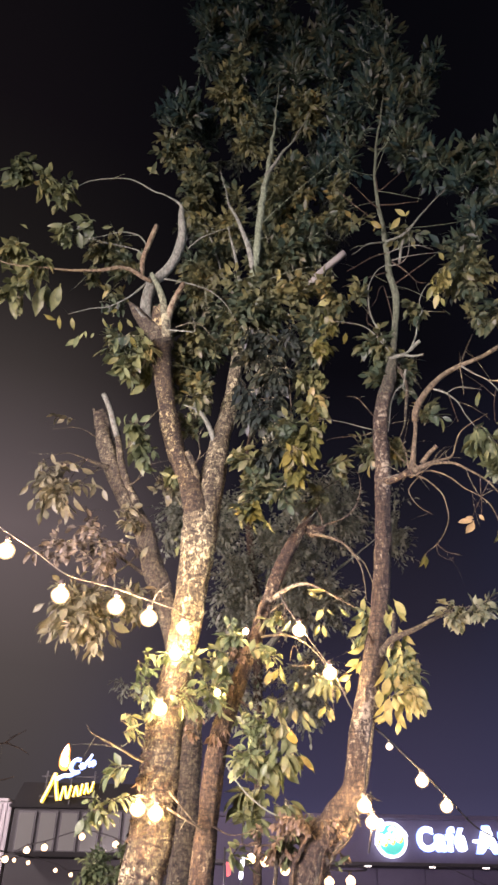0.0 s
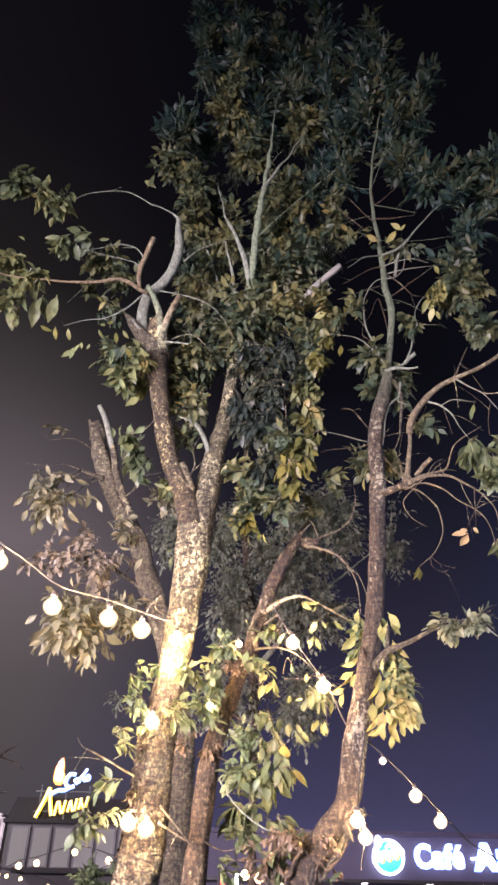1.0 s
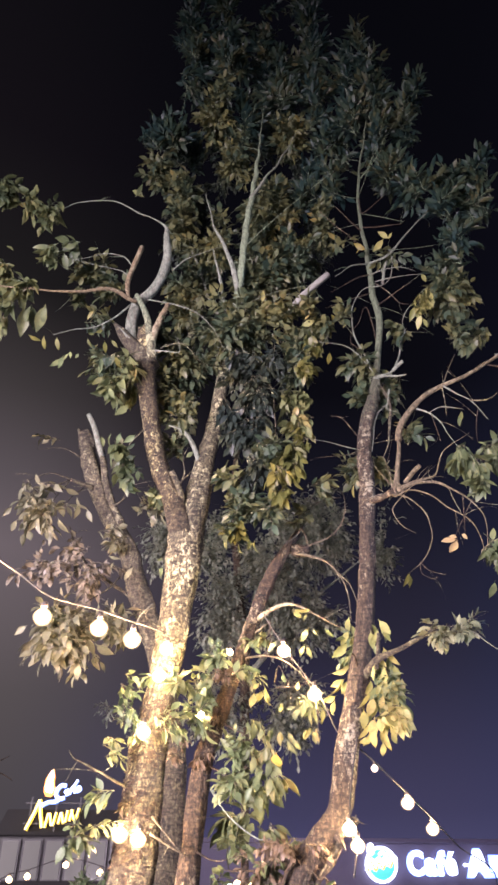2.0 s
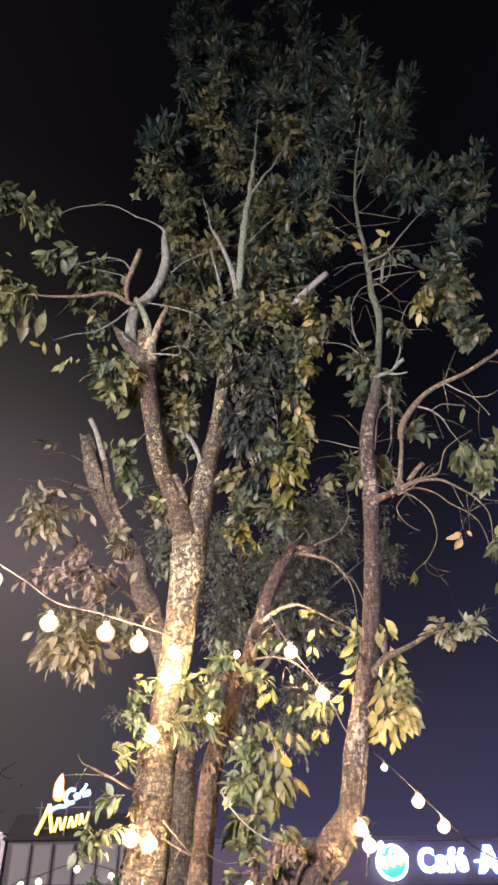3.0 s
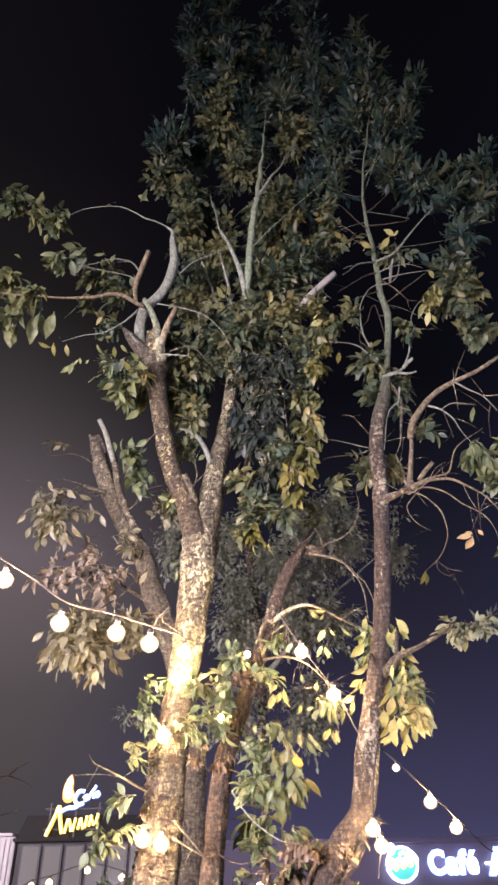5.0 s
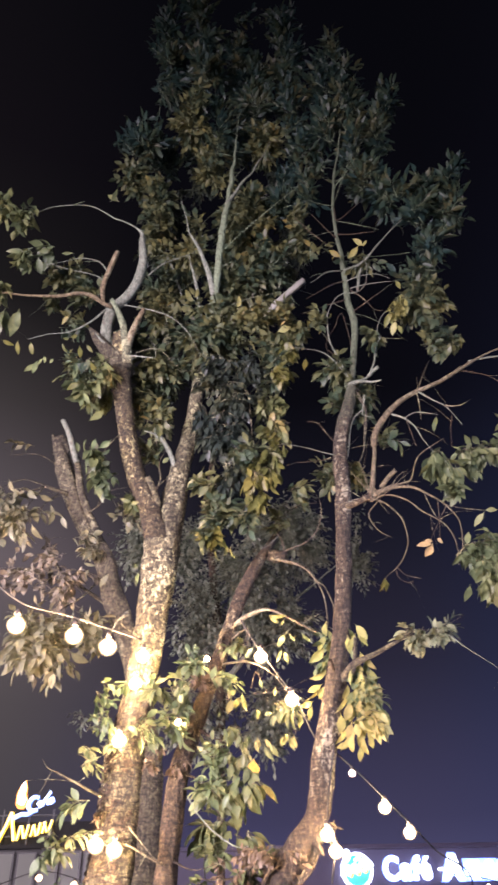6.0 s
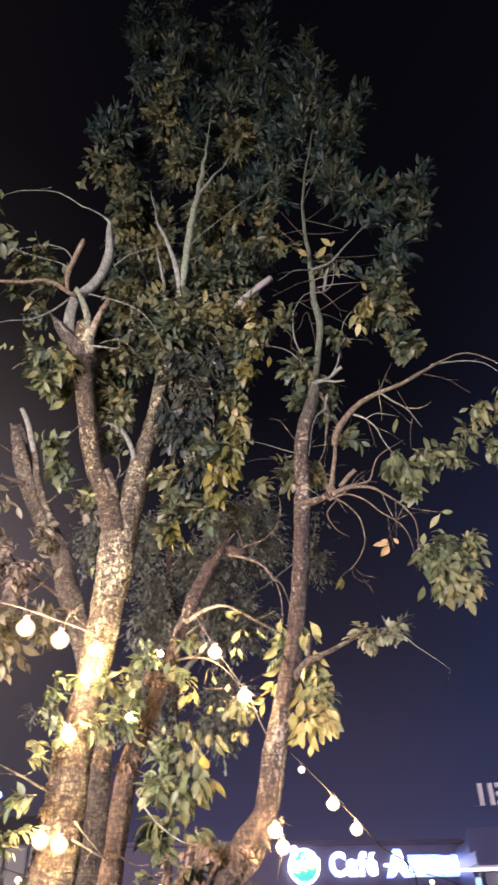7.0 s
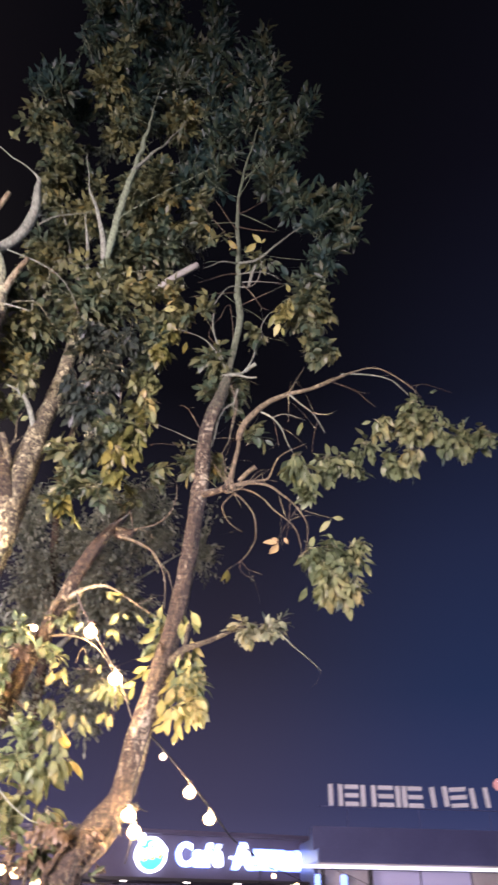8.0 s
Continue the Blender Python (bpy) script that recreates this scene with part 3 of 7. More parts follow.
ground_me = bpy.data.meshes.new("ground")
bm.to_mesh(ground_me)
bm.free()
ground_me.materials.append(asphalt)
tagged(new("ground", ground_me), "dark worn asphalt yard under the trees at night", "ground", kind="structure")


def placed(bm, m):
    bmesh.ops.transform(bm, matrix=m, verts=bm.verts)
    return bm


def stroke(points, r, seg=8):
    return tube([(*p, r) for p in points], seg, 0.03)


# café with its lit fascia sign
cafe = thing("cafe_building", (5, 20.6, 0), "low dark-clad café building with a lit sign on its fascia", "building", kind="structure")
part("wall", box(bmesh.new(), (-1.5, 20.5, 0), (8.2, 27, 3.3), 0.01), glow_tinted_wall, cafe)
part("fascia", box(bmesh.new(), (-1.6, 20.2, 2.42), (8.25, 20.496, 3.4), 0.02), glow_tinted_wall, cafe, "dark flat fascia board")
part("roof", box(bmesh.new(), (-1.75, 20.05, 3.404), (8.4, 27.2, 3.5), 0.02), glow_tinted_wall, cafe)
part("canopy", box(bmesh.new(), (-1.6, 18.9, 2.34), (8.2, 20.196, 2.41), 0.01), roof_sheet, cafe)
for k in range(8):
    part("panel", box(bmesh.new(), (-1.4 + 1.19 * k, 20.44, 0.05), (-0.24 + 1.19 * k, 20.496, 2.4), 0.012), glow_tinted_wall, cafe)
for x in (0.4, 2.89, 4.38, 5.62, 7.0):
    lamp = part("downlight", box(bmesh.new(), (x - 0.05, 18.93, 2.315), (x + 0.10, 19.05, 2.336), 0.01), lamp_glow, cafe)

cafe_sign = thing("fascia_sign", (5.6, 20.15, 2.7), "glowing white channel letters in plain shapes with a round teal badge", "sign")
badge = part("badge", ring_plate(3.71, 2.94, 0.39, 0.335, 20.06, 20.19), lit_white, cafe_sign, "glowing white rim of the round badge")
part("badge_face", ring_plate(3.71, 2.94, 0.333, 0, 20.09, 20.19), lit_teal, badge)
band = part("badge_band", stroke([(3.34, 20.03, 2.80), (3.46, 20.03, 3.02), (3.52, 20.03, 2.86), (3.64, 20.03, 3.04), (3.70, 20.03, 2.90), (3.82, 20.03, 3.06), (3.88, 20.03, 2.94), (4.0, 20.03, 3.1), (4.06, 20.03, 3.0)], 0.062), lit_white, badge, "glowing white zigzag band across the badge")
part("badge_scribble", stroke([(3.33, 19.96, 2.77), (3.45, 19.96, 2.98), (3.53, 19.96, 2.80), (3.63, 19.96, 2.96), (3.72, 19.96, 2.84), (3.81, 19.96, 2.98), (3.9, 19.96, 2.88), (3.98, 19.96, 3.02)], 0.022), lit_yellow, band, "thin yellow scribble")
part("badge_curl", stroke([(3.66, 20.05, 3.14), (3.74, 20.05, 3.2), (3.84, 20.05, 3.14), (3.92, 20.05, 3.2)], 0.035), lit_white, badge)
part("badge_drop", ring_plate(3.47, 3.26, 0.14, 0, 20.04, 20.12, 0.62), lit_white, badge)


def glyph(char, x, width, z, height, depth, bold, y):
    """One raised character of the built-in font, fitted between x and x + width."""
    cu = bpy.data.curves.new("letter", "FONT")
    cu.body, cu.size, cu.extrude, cu.offset, cu.resolution_u = char, 1.0, depth / 2, bold, 4
    ob = new("letter", cu)
    bpy.context.view_layer.update()
    me = bpy.data.meshes.new_from_object(ob.evaluated_get(bpy.context.evaluated_depsgraph_get()))
    bpy.data.objects.remove(ob)
    lo = min(v.co.x for v in me.vertices)
    span = max(v.co.x for v in me.vertices) - lo
    bm = bmesh.new()
    bm.from_mesh(me)
    for v in bm.verts:
        v.co = Vector((x + (v.co.x - lo) / span * width, y - v.co.z, z + v.co.y * height))
    bmesh.ops.recalc_face_normals(bm, faces=bm.faces)
    return bm


# the plain word, then plain glowing blocks; blue plates added behind as their halo
for char, x, width in (("C", 4.38, 0.38), ("a", 4.81, 0.27), ("f", 5.1, 0.20), ("é", 5.3, 0.27)):
    face = part("letter", glyph(char, x, width, 2.74, 0.70, 0.07, 0.032, 20.12), lit_white, cafe_sign)
    part("back_glow", glyph(char, x - 0.03, width + 0.06, 2.735, 0.71, 0.012, 0.05, 20.18), lit_blue, face)
WEDGE = [(5.84, 2.71), (6.0, 2.71), (6.06, 2.82), (6.16, 2.82), (6.22, 2.71), (6.38, 2.71), (6.2, 3.26), (6.04, 3.26)]
wedge = part("letter", slab(WEDGE, 20.08, 20.168), lit_white, cafe_sign)
part("back_glow", slab([(6.11 + (x - 6.11) * 1.16, 2.98 + (z - 2.98) * 1.16) for x, z in WEDGE], 20.17, 20.186), lit_blue, wedge)
for x, width, tall in ((6.44, 0.42, 0.40), (6.92, 0.30, 0.40), (7.27, 0.26, 0.38), (7.58, 0.30, 0.40)):
    face = part("letter", box(bmesh.new(), (x, 20.08, 2.72), (x + width, 20.168, 2.72 + tall), 0.09), lit_white, cafe_sign)
    part("back_glow", box(bmesh.new(), (x - 0.045, 20.17, 2.675), (x + width + 0.045, 20.186, 2.765 + tall), 0.006), lit_blue, face)
part("tail", placed(box(bmesh.new(), (-0.12, 0, -0.03), (0.12, 0.1, 0.03), 0.02), pose(5.86, 20.075, 2.94, 0, 0, 0)), lit_white, cafe_sign)

# kiosk next to it, turned a little towards the yard
KIOSK = pose(7.06, 17.5, 0, 0, 0, -11)
kiosk = thing("kiosk_building", (9.5, 18.5, 0), "low navy kiosk with a white light strip under its canopy", "building", kind="structure")
part("wall", placed(box(bmesh.new(), (0.1, 0.8, 0), (9.0, 5.0, 3.3), 0.01), KIOSK), navy_wall, kiosk)
part("canopy", placed(box(bmesh.new(), (0.0, -0.3, 2.72), (9.2, 0.796, 3.0), 0.03), KIOSK), navy_wall, kiosk)
part("parapet", placed(box(bmesh.new(), (0.0, 0.3, 3.004), (9.2, 0.796, 3.5), 0.02), KIOSK), navy_wall, kiosk)
part("light_strip", placed(box(bmesh.new(), (-1.1, -0.34, 2.6), (9.2, -0.3, 2.67), 0.01), KIOSK), strip_glow, kiosk, "white light strip along the canopy edge")
part("canopy_soffit", placed(box(bmesh.new(), (0.0, -0.28, 2.66), (9.2, 0.79, 2.716), 0.005), KIOSK), pale_metal, kiosk)
# two panels in three carry the added glow
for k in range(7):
    part("wall_panel", placed(box(bmesh.new(), (0.2 + 1.25 * k, 0.74, 0.1), (1.4 + 1.25 * k, 0.796, 2.64), 0.01), KIOSK), panel_glow if k % 3 else pale_metal, kiosk)
for u in (0.05, 1.15, 4.6, 8.9):
    part("post", placed(box(bmesh.new(), (u, -0.25, 0), (u + 0.09, -0.16, 2.656), 0.01), KIOSK), frame_mat, kiosk)
for u in (-0.05, 0.55):
    part("blue_light", placed(box(bmesh.new(), (u, -0.1, 2.2), (u + 0.14, 0.0, 2.5), 0.02), KIOSK), lit_blue, kiosk)

roof_sign = thing("rooftop_sign", (9.6, 17.4, 3.5), "white block letters in plain shapes standing on a rooftop rail", "sign")
part("rail", placed(box(bmesh.new(), (0.2, 0.42, 3.935), (5.2, 0.46, 3.955), 0.004), KIOSK), navy_wall, roof_sign)
for u in (0.9, 2.7, 4.5):
    part("rail_post", placed(box(bmesh.new(), (u, 0.464, 3.504), (u + 0.015, 0.48, 3.94), 0.004), KIOSK), navy_wall, roof_sign)


def sign_letter(u, w, z0, h, kind, lean=0):
    """A plain upright shape: three stacked bars, or two posts."""
    t, bm = 0.068, bmesh.new()
    if kind == "stack":
        bars = ((0, 0, w, t * 1.3), (0, h / 2 - t * 0.65, w, h / 2 + t * 0.65), (0, h - t * 1.3, w, h))
    else:
        bars = ((0, 0, t * 1.4, h), (w - t * 1.4, 0, w, h))
    for a, b, c, d in bars:
        box(bm, (a, -0.05, b), (c, 0.05, d))
    placed(bm, pose(u, 0.38, z0, 0, lean, 0))
    part("letter", placed(bm, KIOSK), white_letter, roof_sign)


for u, w, kind in ((0.45, 0.34, "posts"), (0.86, 0.32, "stack"), (1.26, 0.36, "posts"), (1.7, 0.36, "stack"), (2.14, 0.26, "posts"), (2.46, 0.34, "stack")):
    sign_letter(u, w, 3.96, 0.47, kind)
for u, w, kind in ((3.05, 0.42, "posts"), (3.55, 0.4, "stack"), (4.08, 0.45, "posts")):
    sign_letter(u, w, 3.98, 0.45, kind, -4)
ball = bmesh.new()
bmesh.ops.create_icosphere(ball, subdivisions=3, radius=0.15)
part("ball", placed(ball, KIOSK @ pose(4.86, 0.4, 4.54)), lit_rose, roof_sign, "small dim rose-coloured ball")

# gabled shop with a lit sign on its front
shop = thing("shop", (-2.5, 19, 0), "dark steep-roofed shop with a row of dim grey windows", "building", kind="structure")
part("wall", box(bmesh.new(), (-5.4, 18.8, 0), (-1.6, 25, 3.38), 0.01), dark_wall, shop)
part("roof", box(bmesh.new(), (-5.5, 18.66, 3.384), (-1.5, 25.1, 3.47), 0.015), black_roof, shop)
part("canopy", box(bmesh.new(), (-4.9, 17.9, 2.36), (-1.5, 18.796, 2.46), 0.01), black_roof, shop)
for k in range(7):
    x0 = -5.27 + 0.5 * k
    win = part("window", box(bmesh.new(), (x0, 18.72, 2.48), (x0 + 0.44, 18.796, 3.32), 0.012), frame_mat, shop)
    part("pane", box(bmesh.new(), (x0 + 0.04, 18.7, 2.52), (x0 + 0.40, 18.718, 3.28), 0.003), pane_m, win)

part("gable", slab([(-5.5, 3.474), (-5.3, 3.95), (-1.9, 3.95), (-1.5, 3.474)], 18.9, 25.0), black_roof, shop, "black steep roof behind the sign")
shop_sign = thing("roof_sign", (-4.2, 18.7, 3.4), "glowing flame, blue swirls and yellow zigzags on a frame", "sign")
for z in (3.62, 4.05):
    part("frame_rail", box(bmesh.new(), (-4.85, 18.72, z), (-3.5, 18.76, z + 0.03), 0.004), frame_mat, shop_sign)
for x in (-4.75, -4.15, -3.6):
    part("frame_post", box(bmesh.new(), (x, 18.764, 3.47), (x + 0.04, 18.8, 4.2), 0.004), frame_mat, shop_sign)
part("flame", slab([(-4.46, 4.28), (-4.40, 4.20), (-4.29, 4.19), (-4.22, 4.25), (-4.20, 4.37), (-4.25, 4.50), (-4.25, 4.64), (-4.30, 4.80), (-4.38, 4.71), (-4.45, 4.57), (-4.47, 4.42)], 18.64, 18.72), lit_orange, shop_sign, "glowing orange rim of the flame")
part("flame_core", slab([(-4.42, 4.32), (-4.34, 4.27), (-4.27, 4.28), (-4.24, 4.38), (-4.28, 4.51), (-4.27, 4.66), (-4.31, 4.76), (-4.37, 4.68), (-4.41, 4.55), (-4.42, 4.43)], 18.59, 18.636), lit_white, shop_sign)
# blue-edged white swoosh and curls: a wide blue stroke behind a narrow white one
SWIRLS = (
    ([(-4.45, 18.64, 4.00), (-4.30, 18.64, 4.07), (-4.14, 18.64, 4.08), (-4.02, 18.64, 4.16)], 0.05),
    ([(-3.94, 18.64, 4.42), (-4.05, 18.64, 4.43), (-4.13, 18.64, 4.35), (-4.15, 18.64, 4.22), (-4.05, 18.64, 4.14), (-3.94, 18.64, 4.17)], 0.05),
    ([(-3.96, 18.64, 4.27), (-3.89, 18.64, 4.34), (-3.84, 18.64, 4.27), (-3.92, 18.64, 4.22)], 0.036),
    ([(-3.84, 18.64, 4.24), (-3.80, 18.64, 4.37), (-3.73, 18.64, 4.46), (-3.68, 18.64, 4.55)], 0.036),
    ([(-3.81, 18.64, 4.34), (-3.70, 18.64, 4.36)], 0.036),
    ([(-3.73, 18.64, 4.27), (-3.68, 18.64, 4.36), (-3.63, 18.64, 4.41), (-3.59, 18.64, 4.34), (-3.67, 18.64, 4.29)], 0.036),
)
for curve, r in SWIRLS:
    back_stroke = part("script", stroke(curve, r), lit_blue, shop_sign, "glowing blue script stroke")
    part("script_core", stroke([(x, y - r, z) for x, y, z in curve], r * 0.55), lit_white, back_stroke)
# yellow zigzag strokes, tall at first and shrinking along the line
ZIGZAG = (
    ([(-4.75, 18.64, 3.49), (-4.61, 18.64, 3.82), (-4.51, 18.64, 4.12)], 0.046),
    ([(-4.51, 18.64, 4.12), (-4.45, 18.64, 3.82), (-4.38, 18.64, 3.54)], 0.046),
    ([(-4.32, 18.64, 3.54), (-4.27, 18.64, 3.84)], 0.033),
    ([(-4.24, 18.64, 3.84), (-4.17, 18.64, 3.58)], 0.033),
    ([(-4.14, 18.64, 3.58), (-4.09, 18.64, 3.86)], 0.033),
    ([(-4.02, 18.64, 3.62), (-3.98, 18.64, 3.84)], 0.033),
    ([(-3.97, 18.64, 3.86), (-3.90, 18.64, 3.63)], 0.033),
    ([(-3.86, 18.64, 3.65), (-3.83, 18.64, 3.90)], 0.033),
    ([(-3.77, 18.64, 3.68), (-3.72, 18.64, 3.92)], 0.033),
    ([(-3.75, 18.64, 3.91), (-3.66, 18.64, 3.70)], 0.033),
    ([(-3.62, 18.64, 3.73), (-3.57, 18.64, 3.95)], 0.033),
)
for curve, r in ZIGZAG:
    back_stroke = part("yellow_stroke", stroke(curve, r), lit_yellow, shop_sign)
    part("stroke_core", stroke([(x, y - r, z) for x, y, z in curve], r * 0.45), lit_cream, back_stroke)

# pale corrugated container beside the shop
crate = thing("container", (-7.7, 19.4, 0), "pale ribbed metal container beside the shop", "container", kind="structure")
part("body", box(bmesh.new(), (-9.9, 18.74, 0), (-5.46, 20.2, 3.5), 0.02), pale_metal, crate)
part("top_rail", box(bmesh.new(), (-9.95, 18.66, 3.504), (-5.52, 20.25, 3.57), 0.02), pale_metal, crate)
for k in range(37):
    part("rib", box(bmesh.new(), (-9.86 + 0.118 * k, 18.69, 0.1), (-9.80 + 0.118 * k, 18.736, 3.46), 0.012), pale_metal, crate)


# ---- trees ----

# forked tree with pruned stubs
tree_a = tree((-0.52, 4.20), "tall forked tree with mottled bark, pruned stubs and lights")
trunk_line = [(-0.53, 4.20, -0.05, 0.1485), (-0.51, 4.20, 1.06, 0.1291), (-0.51, 4.20, 1.61, 0.1085), (-0.48, 4.20, 1.85, 0.1118), (-0.46, 4.20, 2.11, 0.1052), (-0.45, 4.20, 2.36, 0.1005), (-0.41, 4.20, 2.63, 0.0926), (-0.37, 4.20, 2.92, 0.0900), (-0.34, 4.20, 3.23, 0.0972), (-0.31, 4.20, 3.54, 0.1076), (-0.30, 4.20, 3.72, 0.1135)]
limb(tree_a, "trunk", trunk_line, bark, fine=True)
bark_scales(tree_a, trunk_line, 0.9, 2.7, 2600)
limb(tree_a, "limb", [(-0.33, 4.20, 3.70, 0.0868), (-0.40, 4.20, 3.98, 0.0741), (-0.51, 4.18, 4.24, 0.0661), (-0.61, 4.15, 4.66, 0.0668), (-0.67, 4.13, 5.05, 0.0716), (-0.70, 4.12, 5.36, 0.0760), (-0.72, 4.12, 5.51, 0.0681)], brown_bark)
limb(tree_a, "limb", [(-0.28, 4.22, 3.71, 0.0825), (-0.25, 4.25, 4.03, 0.0893), (-0.21, 4.30, 4.38, 0.0733), (-0.16, 4.35, 4.70, 0.0594), (-0.10, 4.40, 5.32, 0.0547)], bark)
limb(tree_a, "crown_limb", [(-0.10, 4.40, 5.29, 0.0422), (-0.02, 4.25, 5.81, 0.0415), (0.01, 4.08, 5.90, 0.039), (0.05, 3.98, 6.34, 0.0363), (0.10, 3.96, 6.83, 0.0339), (0.16, 3.98, 7.40, 0.0295), (0.21, 4.05, 8.10, 0.013), (0.25, 4.10, 8.69, 0.0051)], bark)

# pruned stubs and side branches
limb(tree_a, "splinter", [(-0.64, 4.12, 5.12, 0.0691), (-0.72, 4.11, 5.24, 0.0628), (-0.82, 4.09, 5.35, 0.0528), (-0.90, 4.07, 5.45, 0.0355), (-0.96, 4.06, 5.53, 0.0107)], grey_bark)
limb(tree_a, "splinter", [(-0.72, 4.10, 5.19, 0.0243), (-0.80, 4.07, 5.33, 0.0210), (-0.85, 4.03, 5.38, 0.0157), (-0.90, 4.00, 5.43, 0.0070)], pale_bark)
limb(tree_a, "branch", [(-0.66, 4.16, 5.19, 0.0446), (-0.80, 4.15, 5.37, 0.0453), (-0.84, 4.14, 5.56, 0.0462), (-0.83, 4.13, 5.74, 0.0453), (-0.81, 4.12, 5.85, 0.0426)], pale_bark)
limb(tree_a, "branch", [(-0.84, 4.12, 5.76, 0.0360), (-0.78, 4.09, 5.81, 0.0392), (-0.70, 4.07, 5.89, 0.0409), (-0.63, 4.04, 6.02, 0.0428), (-0.59, 4.01, 6.15, 0.0432), (-0.58, 3.98, 6.29, 0.0404), (-0.60, 3.95, 6.42, 0.0326), (-0.61, 3.93, 6.51, 0.0180), (-0.67, 3.90, 6.56, 0.0098), (-0.75, 3.87, 6.58, 0.0082), (-0.83, 3.85, 6.59, 0.0082), (-0.91, 3.82, 6.63, 0.0073), (-1.03, 3.79, 6.67, 0.0073), (-1.17, 3.76, 6.65, 0.0073), (-1.30, 3.73, 6.58, 0.0064), (-1.42, 3.71, 6.49, 0.0055), (-1.53, 3.68, 6.33, 0.0047)], pale_bark)
limb(tree_a, "stub", [(-0.64, 4.08, 5.17, 0.0426), (-0.65, 4.05, 5.32, 0.0332), (-0.69, 4.03, 5.51, 0.0269), (-0.75, 4.00, 5.67, 0.0222), (-0.80, 3.98, 5.78, 0.0172)], bark, cut=True)
limb(tree_a, "stub", [(-0.65, 4.06, 5.33, 0.0299), (-0.63, 4.04, 5.44, 0.0285), (-0.59, 4.02, 5.55, 0.0253), (-0.54, 4.00, 5.69, 0.0205)], orange_bark, cut=True)
limb(tree_a, "stub", [(-0.87, 4.02, 5.77, 0.0155), (-0.88, 4.00, 5.88, 0.0192), (-0.86, 3.98, 6.04, 0.0212), (-0.83, 3.97, 6.18, 0.0214), (-0.79, 3.95, 6.29, 0.0198)], orange_bark, cut=True)
limb(tree_a, "branch", [(-0.80, 4.04, 5.74, 0.0154), (-0.87, 4.00, 5.74, 0.0184), (-0.94, 3.96, 5.76, 0.0199), (-1.04, 3.92, 5.75, 0.0197), (-1.18, 3.88, 5.69, 0.0165), (-1.32, 3.84, 5.63, 0.0133), (-1.48, 3.80, 5.60, 0.0103), (-1.64, 3.76, 5.58, 0.0087), (-1.84, 3.72, 5.58, 0.0072), (-2.01, 3.68, 5.63, 0.0058)], orange_bark)
limb(tree_a, "branch", [(-0.70, 4.02, 5.75, 0.0062), (-0.55, 4.02, 5.72, 0.0061), (-0.44, 4.01, 5.67, 0.0061), (-0.28, 4.01, 5.57, 0.0053), (-0.16, 4.00, 5.39, 0.0044), (-0.10, 4.00, 5.24, 0.0036)], pale_bark)
limb(tree_a, "branch", [(-0.61, 4.02, 5.21, 0.0073), (-0.48, 4.00, 5.18, 0.0058), (-0.41, 3.97, 5.16, 0.0043), (-0.44, 3.95, 5.28, 0.0036)], pale_bark)
limb(tree_a, "branch", [(-0.86, 4.00, 5.96, 0.0063), (-0.93, 3.97, 6.02, 0.0055), (-1.06, 3.93, 6.02, 0.0047), (-1.29, 3.90, 6.06, 0.0039)], pale_bark)
limb(tree_a, "branch", [(-0.86, 3.98, 6.08, 0.0063), (-0.94, 3.96, 6.19, 0.0064), (-1.08, 3.94, 6.20, 0.0056), (-1.21, 3.92, 6.13, 0.0047), (-1.34, 3.90, 6.06, 0.0031)], pale_bark)
limb(tree_a, "branch", [(-0.85, 4.05, 5.72, 0.0085), (-0.96, 4.01, 5.53, 0.0075), (-1.10, 3.97, 5.39, 0.0066), (-1.21, 3.94, 5.33, 0.0058), (-1.36, 3.90, 5.24, 0.0043)], pale_bark)
limb(tree_a, "branch", [(-0.54, 4.05, 6.13, 0.0064), (-0.43, 4.03, 6.25, 0.0057), (-0.32, 4.02, 6.31, 0.0049), (-0.16, 4.00, 6.38, 0.0041)], pale_bark)
limb(tree_a, "branch", [(-0.54, 4.10, 2.22, 0.0081), (-0.60, 4.04, 2.24, 0.0076), (-0.66, 3.99, 2.27, 0.0070), (-0.74, 3.93, 2.31, 0.0065), (-0.78, 3.88, 2.32, 0.0054), (-0.80, 3.82, 2.35, 0.0039)], raw_bark)
limb(tree_a, "branch", [(-0.38, 4.02, 2.07, 0.0068), (-0.31, 4.05, 2.00, 0.0068), (-0.21, 4.08, 1.91, 0.0058)], raw_bark)
limb(tree_a, "branch", [(-0.38, 4.00, 1.99, 0.0077), (-0.28, 4.04, 1.94, 0.0077), (-0.19, 4.08, 1.90, 0.0067)], raw_bark)
limb(tree_a, "branch", [(-0.20, 4.30, 4.25, 0.0291), (-0.25, 4.26, 4.37, 0.0261), (-0.30, 4.20, 4.48, 0.0245), (-0.37, 4.15, 4.56, 0.0212), (-0.47, 4.10, 4.57, 0.0105)], pale_bark)
limb(tree_a, "stub", [(-0.33, 4.22, 3.86, 0.0275), (-0.35, 4.16, 4.02, 0.0246), (-0.38, 4.12, 4.10, 0.0231), (-0.42, 4.10, 4.18, 0.0202)], bark, cut=True)
limb(tree_a, "branch", [(-0.37, 4.12, 4.07, 0.0077), (-0.33, 4.10, 4.17, 0.0067), (-0.35, 4.08, 4.28, 0.0056), (-0.31, 4.07, 4.38, 0.0034)], bark)
limb(tree_a, "branch", [(-0.35, 4.15, 4.02, 0.0066), (-0.41, 4.10, 4.04, 0.0055), (-0.44, 4.06, 4.12, 0.0033)], bark)
